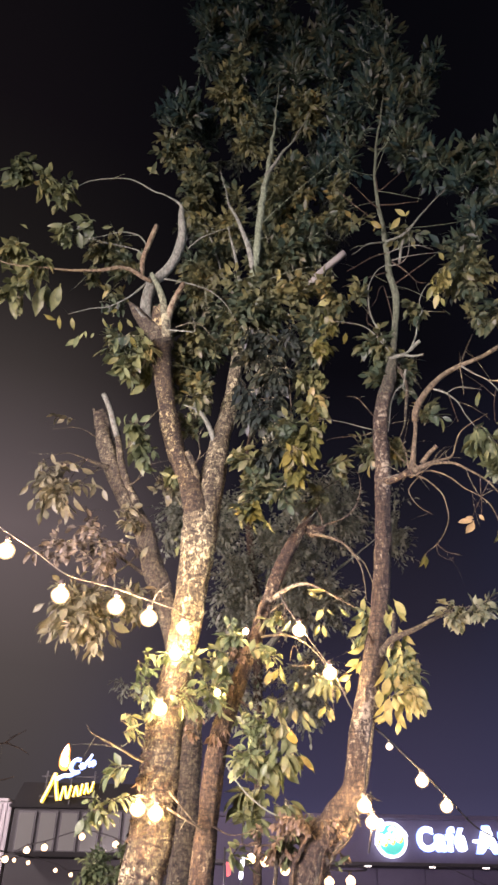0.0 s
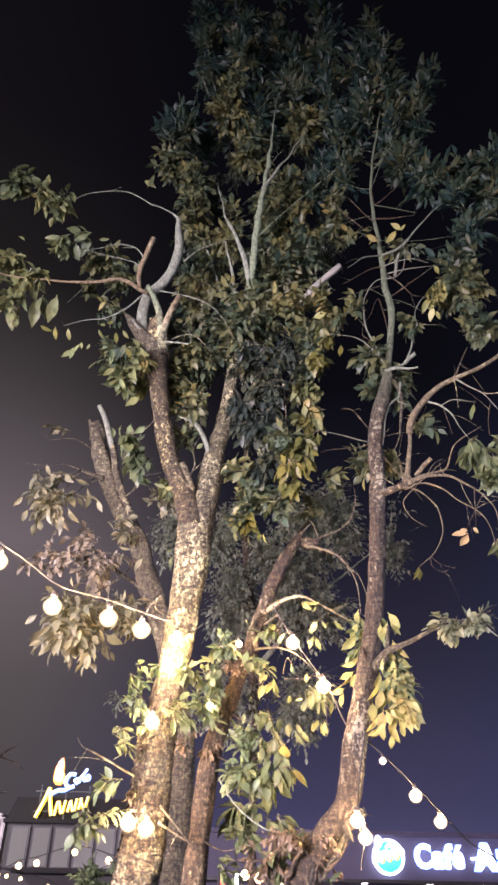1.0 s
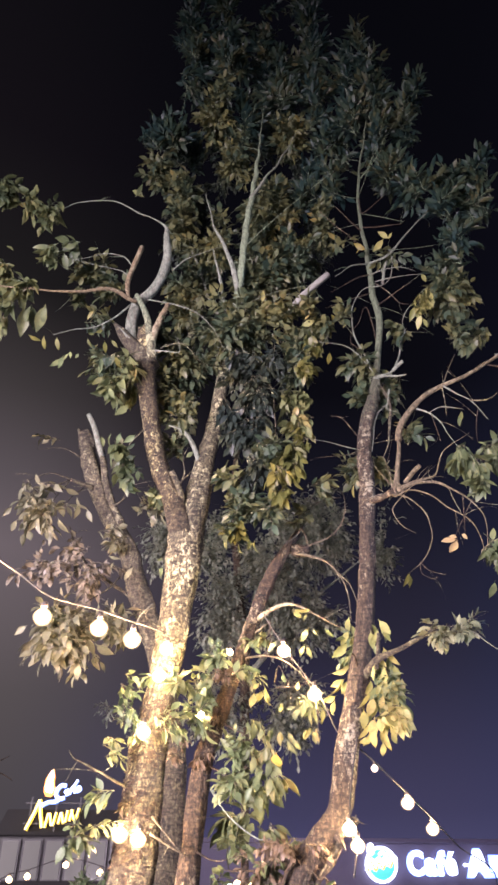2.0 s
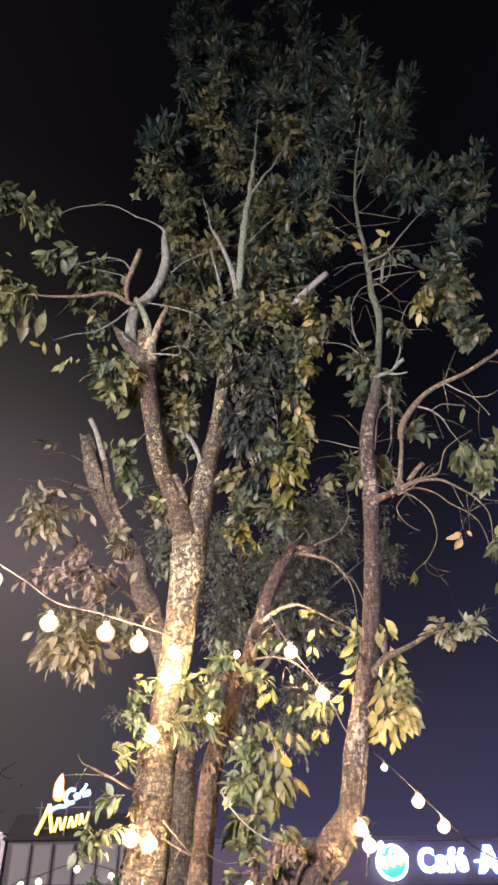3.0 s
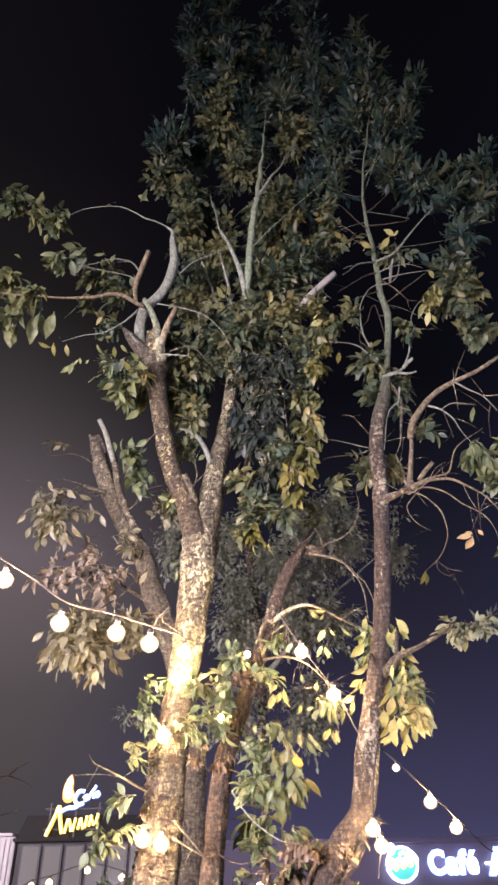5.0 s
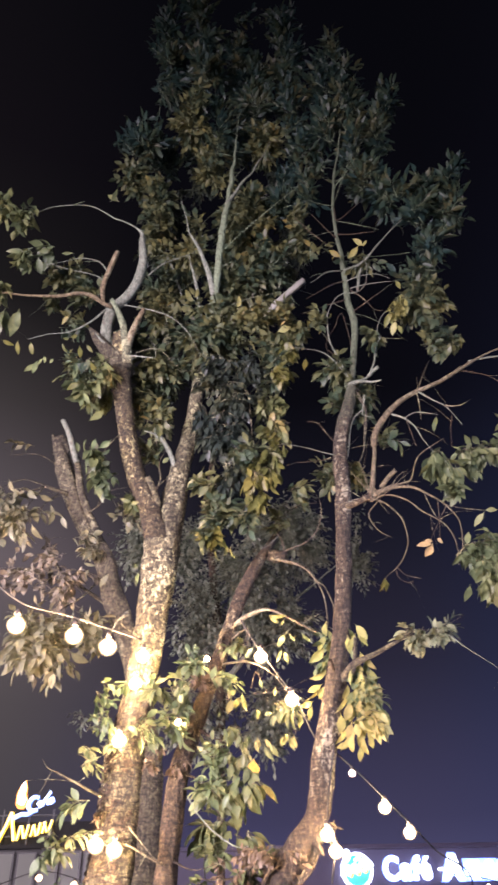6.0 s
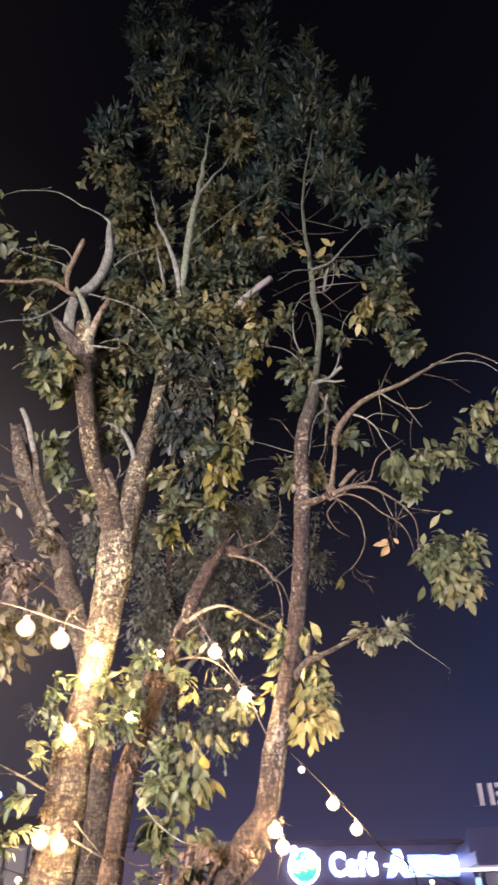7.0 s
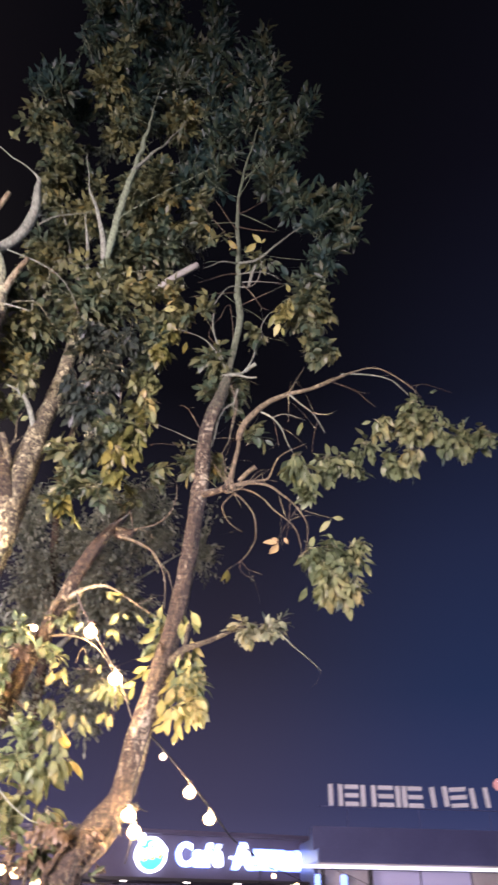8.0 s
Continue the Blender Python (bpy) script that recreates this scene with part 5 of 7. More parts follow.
limb(tree_d, "branch", [(1.06, 3.82, 3.88, 0.0060), (1.14, 3.78, 3.87, 0.0059), (1.23, 3.74, 3.80, 0.0054), (1.29, 3.70, 3.71, 0.0052), (1.37, 3.67, 3.63, 0.0048), (1.42, 3.63, 3.55, 0.0047), (1.43, 3.59, 3.44, 0.0038), (1.39, 3.55, 3.28, 0.0022)], raw_bark)
limb(tree_d, "branch", [(1.03, 3.82, 3.86, 0.0070), (1.10, 3.79, 3.81, 0.0056), (1.17, 3.77, 3.71, 0.0055), (1.19, 3.74, 3.60, 0.0050), (1.18, 3.71, 3.49, 0.0045), (1.13, 3.68, 3.39, 0.0040), (1.07, 3.66, 3.31, 0.0035), (1.01, 3.63, 3.26, 0.0027), (0.98, 3.60, 3.21, 0.0023)], raw_bark)
limb(tree_d, "branch", [(1.06, 3.62, 3.30, 0.0020), (1.06, 3.61, 3.23, 0.0018), (1.11, 3.61, 3.19, 0.0016), (1.14, 3.60, 3.20, 0.0012)], dark_bark)
limb(tree_d, "branch", [(1.06, 3.62, 3.30, 0.0018), (1.10, 3.60, 3.24, 0.0016), (1.18, 3.58, 3.21, 0.0012)], dark_bark)
limb(tree_d, "branch", [(1.07, 3.82, 3.85, 0.0052), (0.99, 3.80, 3.74, 0.0045), (1.02, 3.79, 3.64, 0.0038), (1.06, 3.77, 3.58, 0.0031), (1.10, 3.76, 3.55, 0.0024)], raw_bark)
limb(tree_d, "stub", [(1.09, 3.80, 3.93, 0.0176), (1.13, 3.76, 3.98, 0.0163), (1.17, 3.72, 4.01, 0.0149)], raw_bark, cut=True)
limb(tree_d, "branch", [(1.01, 3.80, 3.83, 0.0060), (1.10, 3.75, 3.86, 0.0048), (1.22, 3.70, 3.97, 0.0024)], raw_bark)
limb(tree_d, "branch", [(1.01, 3.84, 3.87, 0.0061), (0.95, 3.89, 3.90, 0.0055), (0.90, 3.94, 3.90, 0.0056)], pale_bark)
limb(tree_d, "branch", [(1.01, 3.82, 3.88, 0.0061), (1.01, 3.86, 4.04, 0.0050), (0.99, 3.90, 4.20, 0.0038)], raw_bark)
limb(tree_d, "branch", [(1.03, 3.82, 3.89, 0.0049), (0.98, 3.86, 4.00, 0.0037), (0.92, 3.90, 4.14, 0.0032)], raw_bark)
limb(tree_d, "branch", [(1.04, 3.80, 3.94, 0.0061), (1.07, 3.79, 3.88, 0.0048), (1.05, 3.78, 3.83, 0.0048)], raw_bark)
limb(tree_d, "branch", [(1.20, 3.68, 4.43, 0.0076), (1.27, 3.65, 4.38, 0.0069), (1.32, 3.62, 4.29, 0.0061), (1.35, 3.59, 4.18, 0.0048), (1.38, 3.56, 4.05, 0.0035)], pale_bark)
limb(tree_d, "branch", [(1.27, 3.64, 4.37, 0.0037), (1.33, 3.59, 4.38, 0.0037), (1.46, 3.54, 4.33, 0.0024)], pale_bark)
limb(tree_d, "branch", [(1.28, 3.64, 4.36, 0.0037), (1.29, 3.61, 4.21, 0.0032), (1.29, 3.58, 4.10, 0.0024)], dark_bark)
limb(tree_d, "branch", [(1.39, 3.62, 4.58, 0.0076), (1.46, 3.60, 4.50, 0.0063), (1.52, 3.57, 4.43, 0.0056), (1.56, 3.54, 4.34, 0.0049), (1.59, 3.52, 4.24, 0.0036)], pale_bark)
limb(tree_d, "branch", [(1.39, 3.62, 4.58, 0.0051), (1.43, 3.62, 4.71, 0.0045), (1.51, 3.62, 4.86, 0.0040)], grey_bark)
limb(tree_d, "branch", [(1.51, 3.56, 4.42, 0.0031), (1.56, 3.54, 4.40, 0.0027), (1.62, 3.52, 4.39, 0.0024)], dark_bark)
limb(tree_d, "branch", [(1.56, 3.55, 4.35, 0.0031), (1.52, 3.55, 4.21, 0.0026), (1.50, 3.55, 4.08, 0.0021)], dark_bark)
limb(tree_d, "branch", [(1.42, 3.60, 3.70, 0.0034), (1.35, 3.60, 3.59, 0.0028), (1.28, 3.60, 3.46, 0.0022)], dark_bark)
limb(tree_d, "branch", [(1.37, 3.60, 3.74, 0.0034), (1.35, 3.60, 3.58, 0.0028), (1.33, 3.60, 3.44, 0.0022)], dark_bark)
limb(tree_d, "root", [(0.56, 3.98, 1.95, 0.0180), (0.49, 3.99, 1.85, 0.0140), (0.42, 4.00, 1.76, 0.0130), (0.36, 4.01, 1.67, 0.0140), (0.28, 4.06, -0.03, 0.0182)], grey_bark)
limb(tree_d, "root", [(0.57, 3.95, 1.95, 0.0060), (0.51, 3.96, 1.85, 0.0060), (0.45, 3.97, 1.79, 0.0060), (0.37, 3.99, 1.67, 0.0070), (0.29, 4.06, -0.03, 0.0091)], dark_bark)
limb(tree_d, "root", [(0.37, 4.00, 1.90, 0.0140), (0.30, 4.00, 1.85, 0.0110), (0.27, 4.01, 1.76, 0.0100), (0.25, 4.02, 1.67, 0.0100), (0.17, 4.06, -0.03, 0.0130)], dark_bark)
limb(tree_d, "root", [(0.21, 4.06, 1.98, 0.0110), (0.22, 4.06, 1.92, 0.0120), (0.23, 4.07, 1.86, 0.0120), (0.20, 4.08, 1.76, 0.0110), (0.17, 4.09, 1.67, 0.0120), (0.12, 4.10, -0.03, 0.0140)], grey_bark)
limb(tree_d, "branch", [(0.33, 4.02, 1.88, 0.0200), (0.26, 4.05, 1.89, 0.0160), (0.20, 4.08, 1.85, 0.0090), (0.06, 4.12, 1.84, 0.0070), (-0.03, 4.16, 1.85, 0.0040)], dark_bark)
limb(tree_d, "branch", [(0.89, 4.00, 3.91, 0.0207), (0.95, 3.90, 3.88, 0.0203), (1.03, 3.82, 3.88, 0.0228)], dark_bark, cut=True)
limb(tree_d, "branch", [(1.75, 3.54, 4.79, 0.008), (1.94, 3.52, 4.82, 0.007), (2.13, 3.50, 4.80, 0.0058), (2.23, 3.48, 4.68, 0.0046)], pale_bark)
limb(tree_d, "branch", [(1.69, 3.56, 4.72, 0.0057), (1.85, 3.53, 4.65, 0.0045), (1.97, 3.50, 4.52, 0.0034)], dark_bark)
limb(tree_d, "branch", [(2.24, 3.46, 4.74, 0.0035), (2.35, 3.42, 4.76, 0.0029), (2.52, 3.38, 4.69, 0.0017)], dark_bark)
limb(tree_d, "branch", [(1.27, 3.60, 2.91, 0.0035), (1.34, 3.50, 2.78, 0.0025), (1.44, 3.42, 2.66, 0.0016)], pale_bark)
limb(tree_d, "branch", [(0.75, 3.98, 2.77, 0.0228), (0.82, 3.90, 2.84, 0.0214), (0.93, 3.80, 2.87, 0.0173), (1.04, 3.72, 2.91, 0.0135), (1.12, 3.66, 2.95, 0.007), (1.21, 3.60, 2.92, 0.0043)], grey_bark)
limb(tree_d, "stub", [(0.57, 4.00, 2.00, 0.034), (0.61, 3.95, 2.02, 0.0247), (0.64, 3.93, 2.05, 0.0169)], straight_bark, cut=True)
limb(tree_d, "stub", [(0.55, 3.98, 1.98, 0.0225), (0.57, 3.93, 1.95, 0.0155), (0.58, 3.92, 1.92, 0.0071)], straight_bark)
limb(tree_d, "branch", [(0.86, 4.02, 4.45, 0.0046), (0.75, 3.95, 4.54, 0.0034), (0.67, 3.92, 4.54, 0.0023)], dark_bark)
limb(tree_d, "branch", [(0.86, 4.02, 4.33, 0.0056), (0.67, 3.95, 4.33, 0.0033), (0.48, 3.90, 4.33, 0.0022)], pale_bark)
limb(tree_d, "branch", [(0.85, 4.02, 4.30, 0.0056), (0.72, 3.95, 4.23, 0.0038), (0.58, 3.90, 4.18, 0.0027), (0.50, 3.88, 4.14, 0.0021)], dark_bark)
limb(tree_d, "branch", [(0.72, 3.98, 2.80, 0.0082), (0.68, 3.90, 2.87, 0.0064), (0.64, 3.85, 2.70, 0.0044)], dark_bark)
limb(tree_d, "branch", [(0.81, 3.92, 2.79, 0.0150), (0.83, 3.90, 2.87, 0.0131), (0.84, 3.88, 2.98, 0.0102)], grey_bark, cut=True)

# dim tree standing farther back
tree_e = tree((0.13, 8.50), "dim tree with a loose dark crown standing farther back")
limb(tree_e, "trunk", [(0.14, 8.50, -0.05, 0.0480), (0.16, 8.50, 1.34, 0.0440), (0.16, 8.50, 2.83, 0.0460), (0.14, 8.50, 4.39, 0.0605), (0.04, 8.50, 5.51, 0.0532), (-0.04, 8.50, 6.53, 0.0439), (0.03, 8.50, 7.49, 0.0191)], dark_bark)
limb(tree_e, "limb", [(0.14, 8.50, 4.39, 0.044), (0.59, 8.40, 5.46, 0.0409), (0.93, 8.30, 6.23, 0.0303), (1.27, 8.20, 6.78, 0.0112)], pale_bark)
limb(tree_e, "limb", [(0.16, 8.50, 4.05, 0.0377), (0.99, 8.40, 4.99, 0.0283), (1.85, 8.30, 5.71, 0.0127)], pale_bark)
limb(tree_e, "limb", [(0.11, 8.50, 4.89, 0.0284), (-0.44, 8.50, 5.52, 0.017), (-0.90, 8.50, 6.11, 0.011)], pale_bark)

# bare tree beyond the container
tree_f = tree((-4.24, 13.00), "bare leafless tree beyond the container", "bare tree")
limb(tree_f, "trunk", [(-4.21, 13.00, -0.05, 0.1001), (-4.19, 13.00, 0.81, 0.0871), (-4.49, 13.00, 2.26, 0.0792), (-4.71, 13.00, 3.50, 0.0611), (-4.90, 13.00, 4.41, 0.0229)], dark_bark)
limb(tree_f, "branch", [(-4.70, 13.00, 3.41, 0.038), (-4.32, 12.90, 3.71, 0.0221), (-4.02, 12.80, 3.78, 0.0192), (-3.74, 12.70, 3.69, 0.0163), (-3.56, 12.70, 3.60, 0.0108)], dark_bark)
limb(tree_f, "branch", [(-4.02, 12.80, 3.78, 0.0165), (-3.87, 12.80, 3.91, 0.0138), (-3.72, 12.80, 3.99, 0.0083)], dark_bark)
limb(tree_f, "branch", [(-4.59, 13.00, 2.90, 0.0371), (-4.20, 12.90, 3.15, 0.0188), (-3.78, 12.80, 3.27, 0.0134)], dark_bark)

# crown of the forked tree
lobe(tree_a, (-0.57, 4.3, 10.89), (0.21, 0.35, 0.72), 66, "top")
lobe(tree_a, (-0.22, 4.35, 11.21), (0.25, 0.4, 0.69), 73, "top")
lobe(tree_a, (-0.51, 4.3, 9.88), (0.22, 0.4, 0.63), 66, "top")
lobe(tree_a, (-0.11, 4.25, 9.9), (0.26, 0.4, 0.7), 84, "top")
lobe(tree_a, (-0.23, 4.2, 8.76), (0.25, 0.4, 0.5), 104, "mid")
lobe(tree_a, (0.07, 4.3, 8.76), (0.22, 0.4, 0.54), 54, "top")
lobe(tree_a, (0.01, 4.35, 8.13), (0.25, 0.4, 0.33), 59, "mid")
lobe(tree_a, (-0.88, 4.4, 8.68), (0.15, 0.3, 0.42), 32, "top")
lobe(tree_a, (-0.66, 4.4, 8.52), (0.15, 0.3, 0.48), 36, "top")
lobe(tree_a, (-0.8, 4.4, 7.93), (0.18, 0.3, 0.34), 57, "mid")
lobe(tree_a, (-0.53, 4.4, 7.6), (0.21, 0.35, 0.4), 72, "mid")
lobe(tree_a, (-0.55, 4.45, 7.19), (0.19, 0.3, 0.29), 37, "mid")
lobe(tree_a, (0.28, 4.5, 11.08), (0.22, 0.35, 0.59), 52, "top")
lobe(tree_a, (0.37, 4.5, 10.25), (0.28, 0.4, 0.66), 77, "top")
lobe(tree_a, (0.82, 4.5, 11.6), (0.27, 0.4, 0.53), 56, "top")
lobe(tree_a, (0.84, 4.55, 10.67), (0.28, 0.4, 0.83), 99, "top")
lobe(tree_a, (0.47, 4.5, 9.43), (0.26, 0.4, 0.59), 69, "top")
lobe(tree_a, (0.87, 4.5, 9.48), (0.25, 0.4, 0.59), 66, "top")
lobe(tree_a, (0.52, 4.35, 8.52), (0.25, 0.35, 0.37), 81, "mid")
lobe(tree_a, (0.88, 4.4, 8.38), (0.18, 0.3, 0.37), 32, "top")
lobe(tree_a, (0.66, 4.4, 7.76), (0.23, 0.35, 0.37), 42, "top")
lobe(tree_a, (0.82, 4.4, 7.23), (0.14, 0.3, 0.42), 47, "mid")
lobe(tree_a, (0.31, 4.55, 7.47), (0.4, 0.5, 0.55), 188, "mid")
lobe(tree_a, (-0.22, 4.55, 7.02), (0.3, 0.4, 0.49), 93, "mid")
lobe(tree_a, (0.46, 4.4, 6.63), (0.32, 0.4, 0.38), 124, "mid")
lobe(tree_a, (-0.42, 4.5, 6.35), (0.28, 0.4, 0.36), 78, "mid")
lobe(tree_a, (-0.39, 4.4, 5.45), (0.28, 0.35, 0.34), 77, "mid")
lobe(tree_a, (-0.01, 4.2, 5.63), (0.35, 0.35, 0.38), 155, "mid")
lobe(tree_a, (0.19, 4.25, 6.21), (0.34, 0.3, 0.35), 114, "mid")
lobe(tree_a, (0.59, 4.2, 5.75), (0.14, 0.2, 0.29), 32, "mid")
lobe(tree_a, (0.38, 4.05, 5.7), (0.18, 0.15, 0.16), 23, "mid")
lobe(tree_a, (0.68, 4.1, 5.52), (0.1, 0.1, 0.18), 13, "mid")
lobe(tree_a, (0.47, 4.15, 5.3), (0.12, 0.2, 0.35), 44, "mid")
lobe(tree_a, (-0.83, 4.05, 4.93), (0.18, 0.25, 0.27), 15, "hang")
lobe(tree_a, (-0.73, 4.05, 4.37), (0.12, 0.2, 0.29), 6, "hang")
lobe(tree_a, (-0.97, 4.02, 5.13), (0.17, 0.15, 0.19), 13, "mid")
lobe(tree_a, (-0.55, 4.3, 5.07), (0.12, 0.2, 0.34), 27, "mid")
lobe(tree_a, (-0.61, 4.2, 5.52), (0.14, 0.2, 0.18), 13, "mid")
lobe(tree_a, (-0.7, 4.1, 4.13), (0.1, 0.15, 0.18), 3, "hang")
lobe(tree_a, (-0.54, 4.3, 4.08), (0.1, 0.15, 0.12), 2, "hang")
lobe(tree_a, (-0.44, 4.35, 4.52), (0.13, 0.2, 0.2), 10, "mid")
lobe(tree_a, (-0.45, 4.4, 5.9), (0.19, 0.25, 0.27), 36, "mid")
lobe(tree_a, (-0.4, 4.2, 4.78), (0.17, 0.3, 0.26), 19, "mid")
lobe(tree_a, (-0.29, 4.02, 2.38), (0.09, 0.06, 0.07), 6, "husk", single=True)
lobe(tree_a, (-0.35, 4.05, 2.54), (0.08, 0.06, 0.06), 4, "husk", single=True)
lobe(tree_a, (-0.54, 4.1, 2.13), (0.06, 0.05, 0.08), 2, "husk", single=True)
lobe(tree_a, (-0.52, 4, 2.76), (0.08, 0.08, 0.05), 4, "low", single=True)
lobe(tree_a, (-0.29, 4, 2.71), (0.11, 0.1, 0.07), 7, "low", single=True)
lobe(tree_a, (-0.54, 4, 2.56), (0.07, 0.08, 0.07), 4, "low", single=True)
lobe(tree_a, (-0.56, 4, 2.42), (0.07, 0.1, 0.07), 4, "low", single=True)
lobe(tree_a, (-0.68, 3.9, 2.17), (0.07, 0.08, 0.05), 3, "low", single=True)
lobe(tree_a, (-0.62, 3.95, 2.33), (0.05, 0.06, 0.04), 1, "low", single=True)
lobe(tree_a, (-0.71, 3.92, 1.95), (0.08, 0.1, 0.1), 5, "low", single=True)
lobe(tree_a, (-0.3, 4, 2.49), (0.08, 0.1, 0.14), 6, "low", single=True)
lobe(tree_a, (-0.61, 3.98, 1.96), (0.06, 0.08, 0.07), 2, "low", single=True)

# foliage of the weathered tree
lobe(tree_b, (-1.44, 4.7, 4.18), (0.28, 0.25, 0.18), 24, "haze")
lobe(tree_b, (-1.12, 4.7, 3.24), (0.35, 0.35, 0.28), 77, "haze")
lobe(tree_b, (-1.04, 4.85, 3.71), (0.32, 0.3, 0.22), 22, "dim")
lobe(tree_b, (-1.36, 4.8, 3.76), (0.25, 0.25, 0.18), 14, "dim")
lobe(tree_b, (-1.2, 4.9, 3.94), (0.26, 0.25, 0.17), 9, "dim")
lobe(tree_b, (-0.82, 4.85, 3.39), (0.16, 0.2, 0.23), 14, "haze")
lobe(tree_b, (-1.51, 4.7, 4.35), (0.2, 0.2, 0.13), 7, "haze")
lobe(tree_b, (-0.9, 4.9, 4.06), (0.13, 0.2, 0.24), 5, "haze")
lobe(tree_b, (-1.04, 5.1, 5.09), (0.13, 0.12, 0.3), 4, "haze")
lobe(tree_b, (-1.55, 4.85, 4.9), (0.14, 0.08, 0.08), 1, "haze")
lobe(tree_b, (-0.61, 4.9, 4.3), (0.13, 0.2, 0.3), 10, "haze")

# leaves of the slender tree
lobe(tree_c, (-0.05, 4.12, 2.82), (0.07, 0.08, 0.1), 8, "husk", single=True)
lobe(tree_c, (-0.08, 4.15, 2.61), (0.05, 0.06, 0.07), 3, "husk", single=True)
lobe(tree_c, (-0.15, 4.15, 2.34), (0.06, 0.06, 0.11), 5, "husk", single=True)
lobe(tree_c, (-0.09, 4.1, 2.92), (0.13, 0.15, 0.09), 10, "low", single=True)
lobe(tree_c, (-0.18, 4.1, 2.75), (0.12, 0.15, 0.11), 9, "low", single=True)
lobe(tree_c, (-0.15, 4.1, 2.61), (0.12, 0.15, 0.12), 10, "low", single=True)
lobe(tree_c, (0.19, 4, 2.49), (0.13, 0.12, 0.07), 3, "spray", single=True)
lobe(tree_c, (0.04, 4.1, 2.4), (0.12, 0.15, 0.12), 9, "low", single=True)
lobe(tree_c, (0.02, 4.1, 2.23), (0.13, 0.15, 0.12), 10, "low", single=True)
lobe(tree_c, (0.25, 4, 2.22), (0.1, 0.1, 0.04), 2, "hang", single=True)
lobe(tree_c, (0.45, 4.15, 2.66), (0.13, 0.12, 0.09), 4, "spray", single=True)
lobe(tree_c, (0.11, 4.1, 2.83), (0.1, 0.12, 0.1), 4, "low", single=True)
lobe(tree_c, (0.14, 4.2, 3.08), (0.06, 0.1, 0.11), 3, "low", single=True)
lobe(tree_c, (0.03, 4.2, 1.97), (0.13, 0.2, 0.07), 5, "low")
lobe(tree_c, (0.08, 4.4, 2.08), (0.22, 0.2, 0.07), 8, "hang")
lobe(tree_c, (0.35, 4.3, 1.95), (0.13, 0.15, 0.07), 4, "hang")
lobe(tree_c, (0.35, 4.2, 1.92), (0.12, 0.2, 0.06), 11, "husk")
lobe(tree_c, (0.15, 4.05, 1.81), (0.17, 0.2, 0.05), 13, "husk")
lobe(tree_c, (0.43, 4.05, 1.81), (0.11, 0.15, 0.05), 6, "husk")
lobe(tree_c, (0.21, 4.1, 1.84), (0.14, 0.2, 0.07), 8, "low")
lobe(tree_c, (-0.02, 4.15, 1.83), (0.09, 0.15, 0.06), 3, "low")
lobe(tree_c, (0.23, 4.3, 2.01), (0.16, 0.15, 0.05), 5, "hang")
lobe(tree_c, (0.25, 3.98, 1.91), (0.17, 0.15, 0.06), 19, "husk")
lobe(tree_c, (0.43, 3.95, 1.92), (0.08, 0.1, 0.04), 5, "husk")
lobe(tree_c, (0.54, 4.15, 4.09), (0.16, 0.1, 0.09), 6, "mid")
lobe(tree_c, (0.44, 4.3, 3.89), (0.06, 0.1, 0.13), 4, "mid")

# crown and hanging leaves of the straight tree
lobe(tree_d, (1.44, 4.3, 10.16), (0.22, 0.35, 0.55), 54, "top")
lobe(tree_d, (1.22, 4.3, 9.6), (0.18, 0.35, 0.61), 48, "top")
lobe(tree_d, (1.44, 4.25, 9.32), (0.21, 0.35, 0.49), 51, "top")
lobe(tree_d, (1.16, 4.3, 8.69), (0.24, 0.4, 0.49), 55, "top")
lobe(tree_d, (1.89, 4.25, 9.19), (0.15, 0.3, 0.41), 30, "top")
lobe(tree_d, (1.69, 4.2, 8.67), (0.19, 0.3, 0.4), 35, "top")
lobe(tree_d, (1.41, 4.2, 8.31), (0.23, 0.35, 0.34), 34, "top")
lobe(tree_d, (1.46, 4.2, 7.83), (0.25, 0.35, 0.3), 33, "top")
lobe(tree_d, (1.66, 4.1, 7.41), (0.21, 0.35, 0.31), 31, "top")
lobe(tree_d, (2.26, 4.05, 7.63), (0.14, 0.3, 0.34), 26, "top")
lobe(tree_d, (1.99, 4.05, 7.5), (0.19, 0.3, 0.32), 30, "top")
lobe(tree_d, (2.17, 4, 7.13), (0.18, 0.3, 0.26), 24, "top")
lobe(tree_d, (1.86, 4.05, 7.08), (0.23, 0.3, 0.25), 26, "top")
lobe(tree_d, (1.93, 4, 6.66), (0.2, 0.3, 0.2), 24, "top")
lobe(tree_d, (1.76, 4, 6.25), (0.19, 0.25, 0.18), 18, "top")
lobe(tree_d, (1.69, 3.95, 5.83), (0.24, 0.3, 0.34), 60, "mid")
lobe(tree_d, (1.48, 3.9, 5.59), (0.11, 0.15, 0.21), 9, "yel")
lobe(tree_d, (1.79, 3.9, 5.37), (0.09, 0.12, 0.13), 7, "mid")
lobe(tree_d, (1.66, 3.9, 5.26), (0.11, 0.12, 0.16), 11, "mid")
lobe(tree_d, (0.94, 4.1, 5.16), (0.16, 0.2, 0.27), 22, "mid")
lobe(tree_d, (1.16, 4.15, 4.98), (0.09, 0.2, 0.33), 16, "mid")
lobe(tree_d, (1.03, 4.2, 4.4), (0.11, 0.2, 0.24), 15, "mid")
lobe(tree_d, (0.81, 4.2, 4.26), (0.08, 0.15, 0.19), 9, "mid")
lobe(tree_d, (1.18, 3.8, 4.31), (0.11, 0.15, 0.11), 6, "mid")
lobe(tree_d, (0.96, 4.3, 7.7), (0.17, 0.3, 0.46), 21, "top")
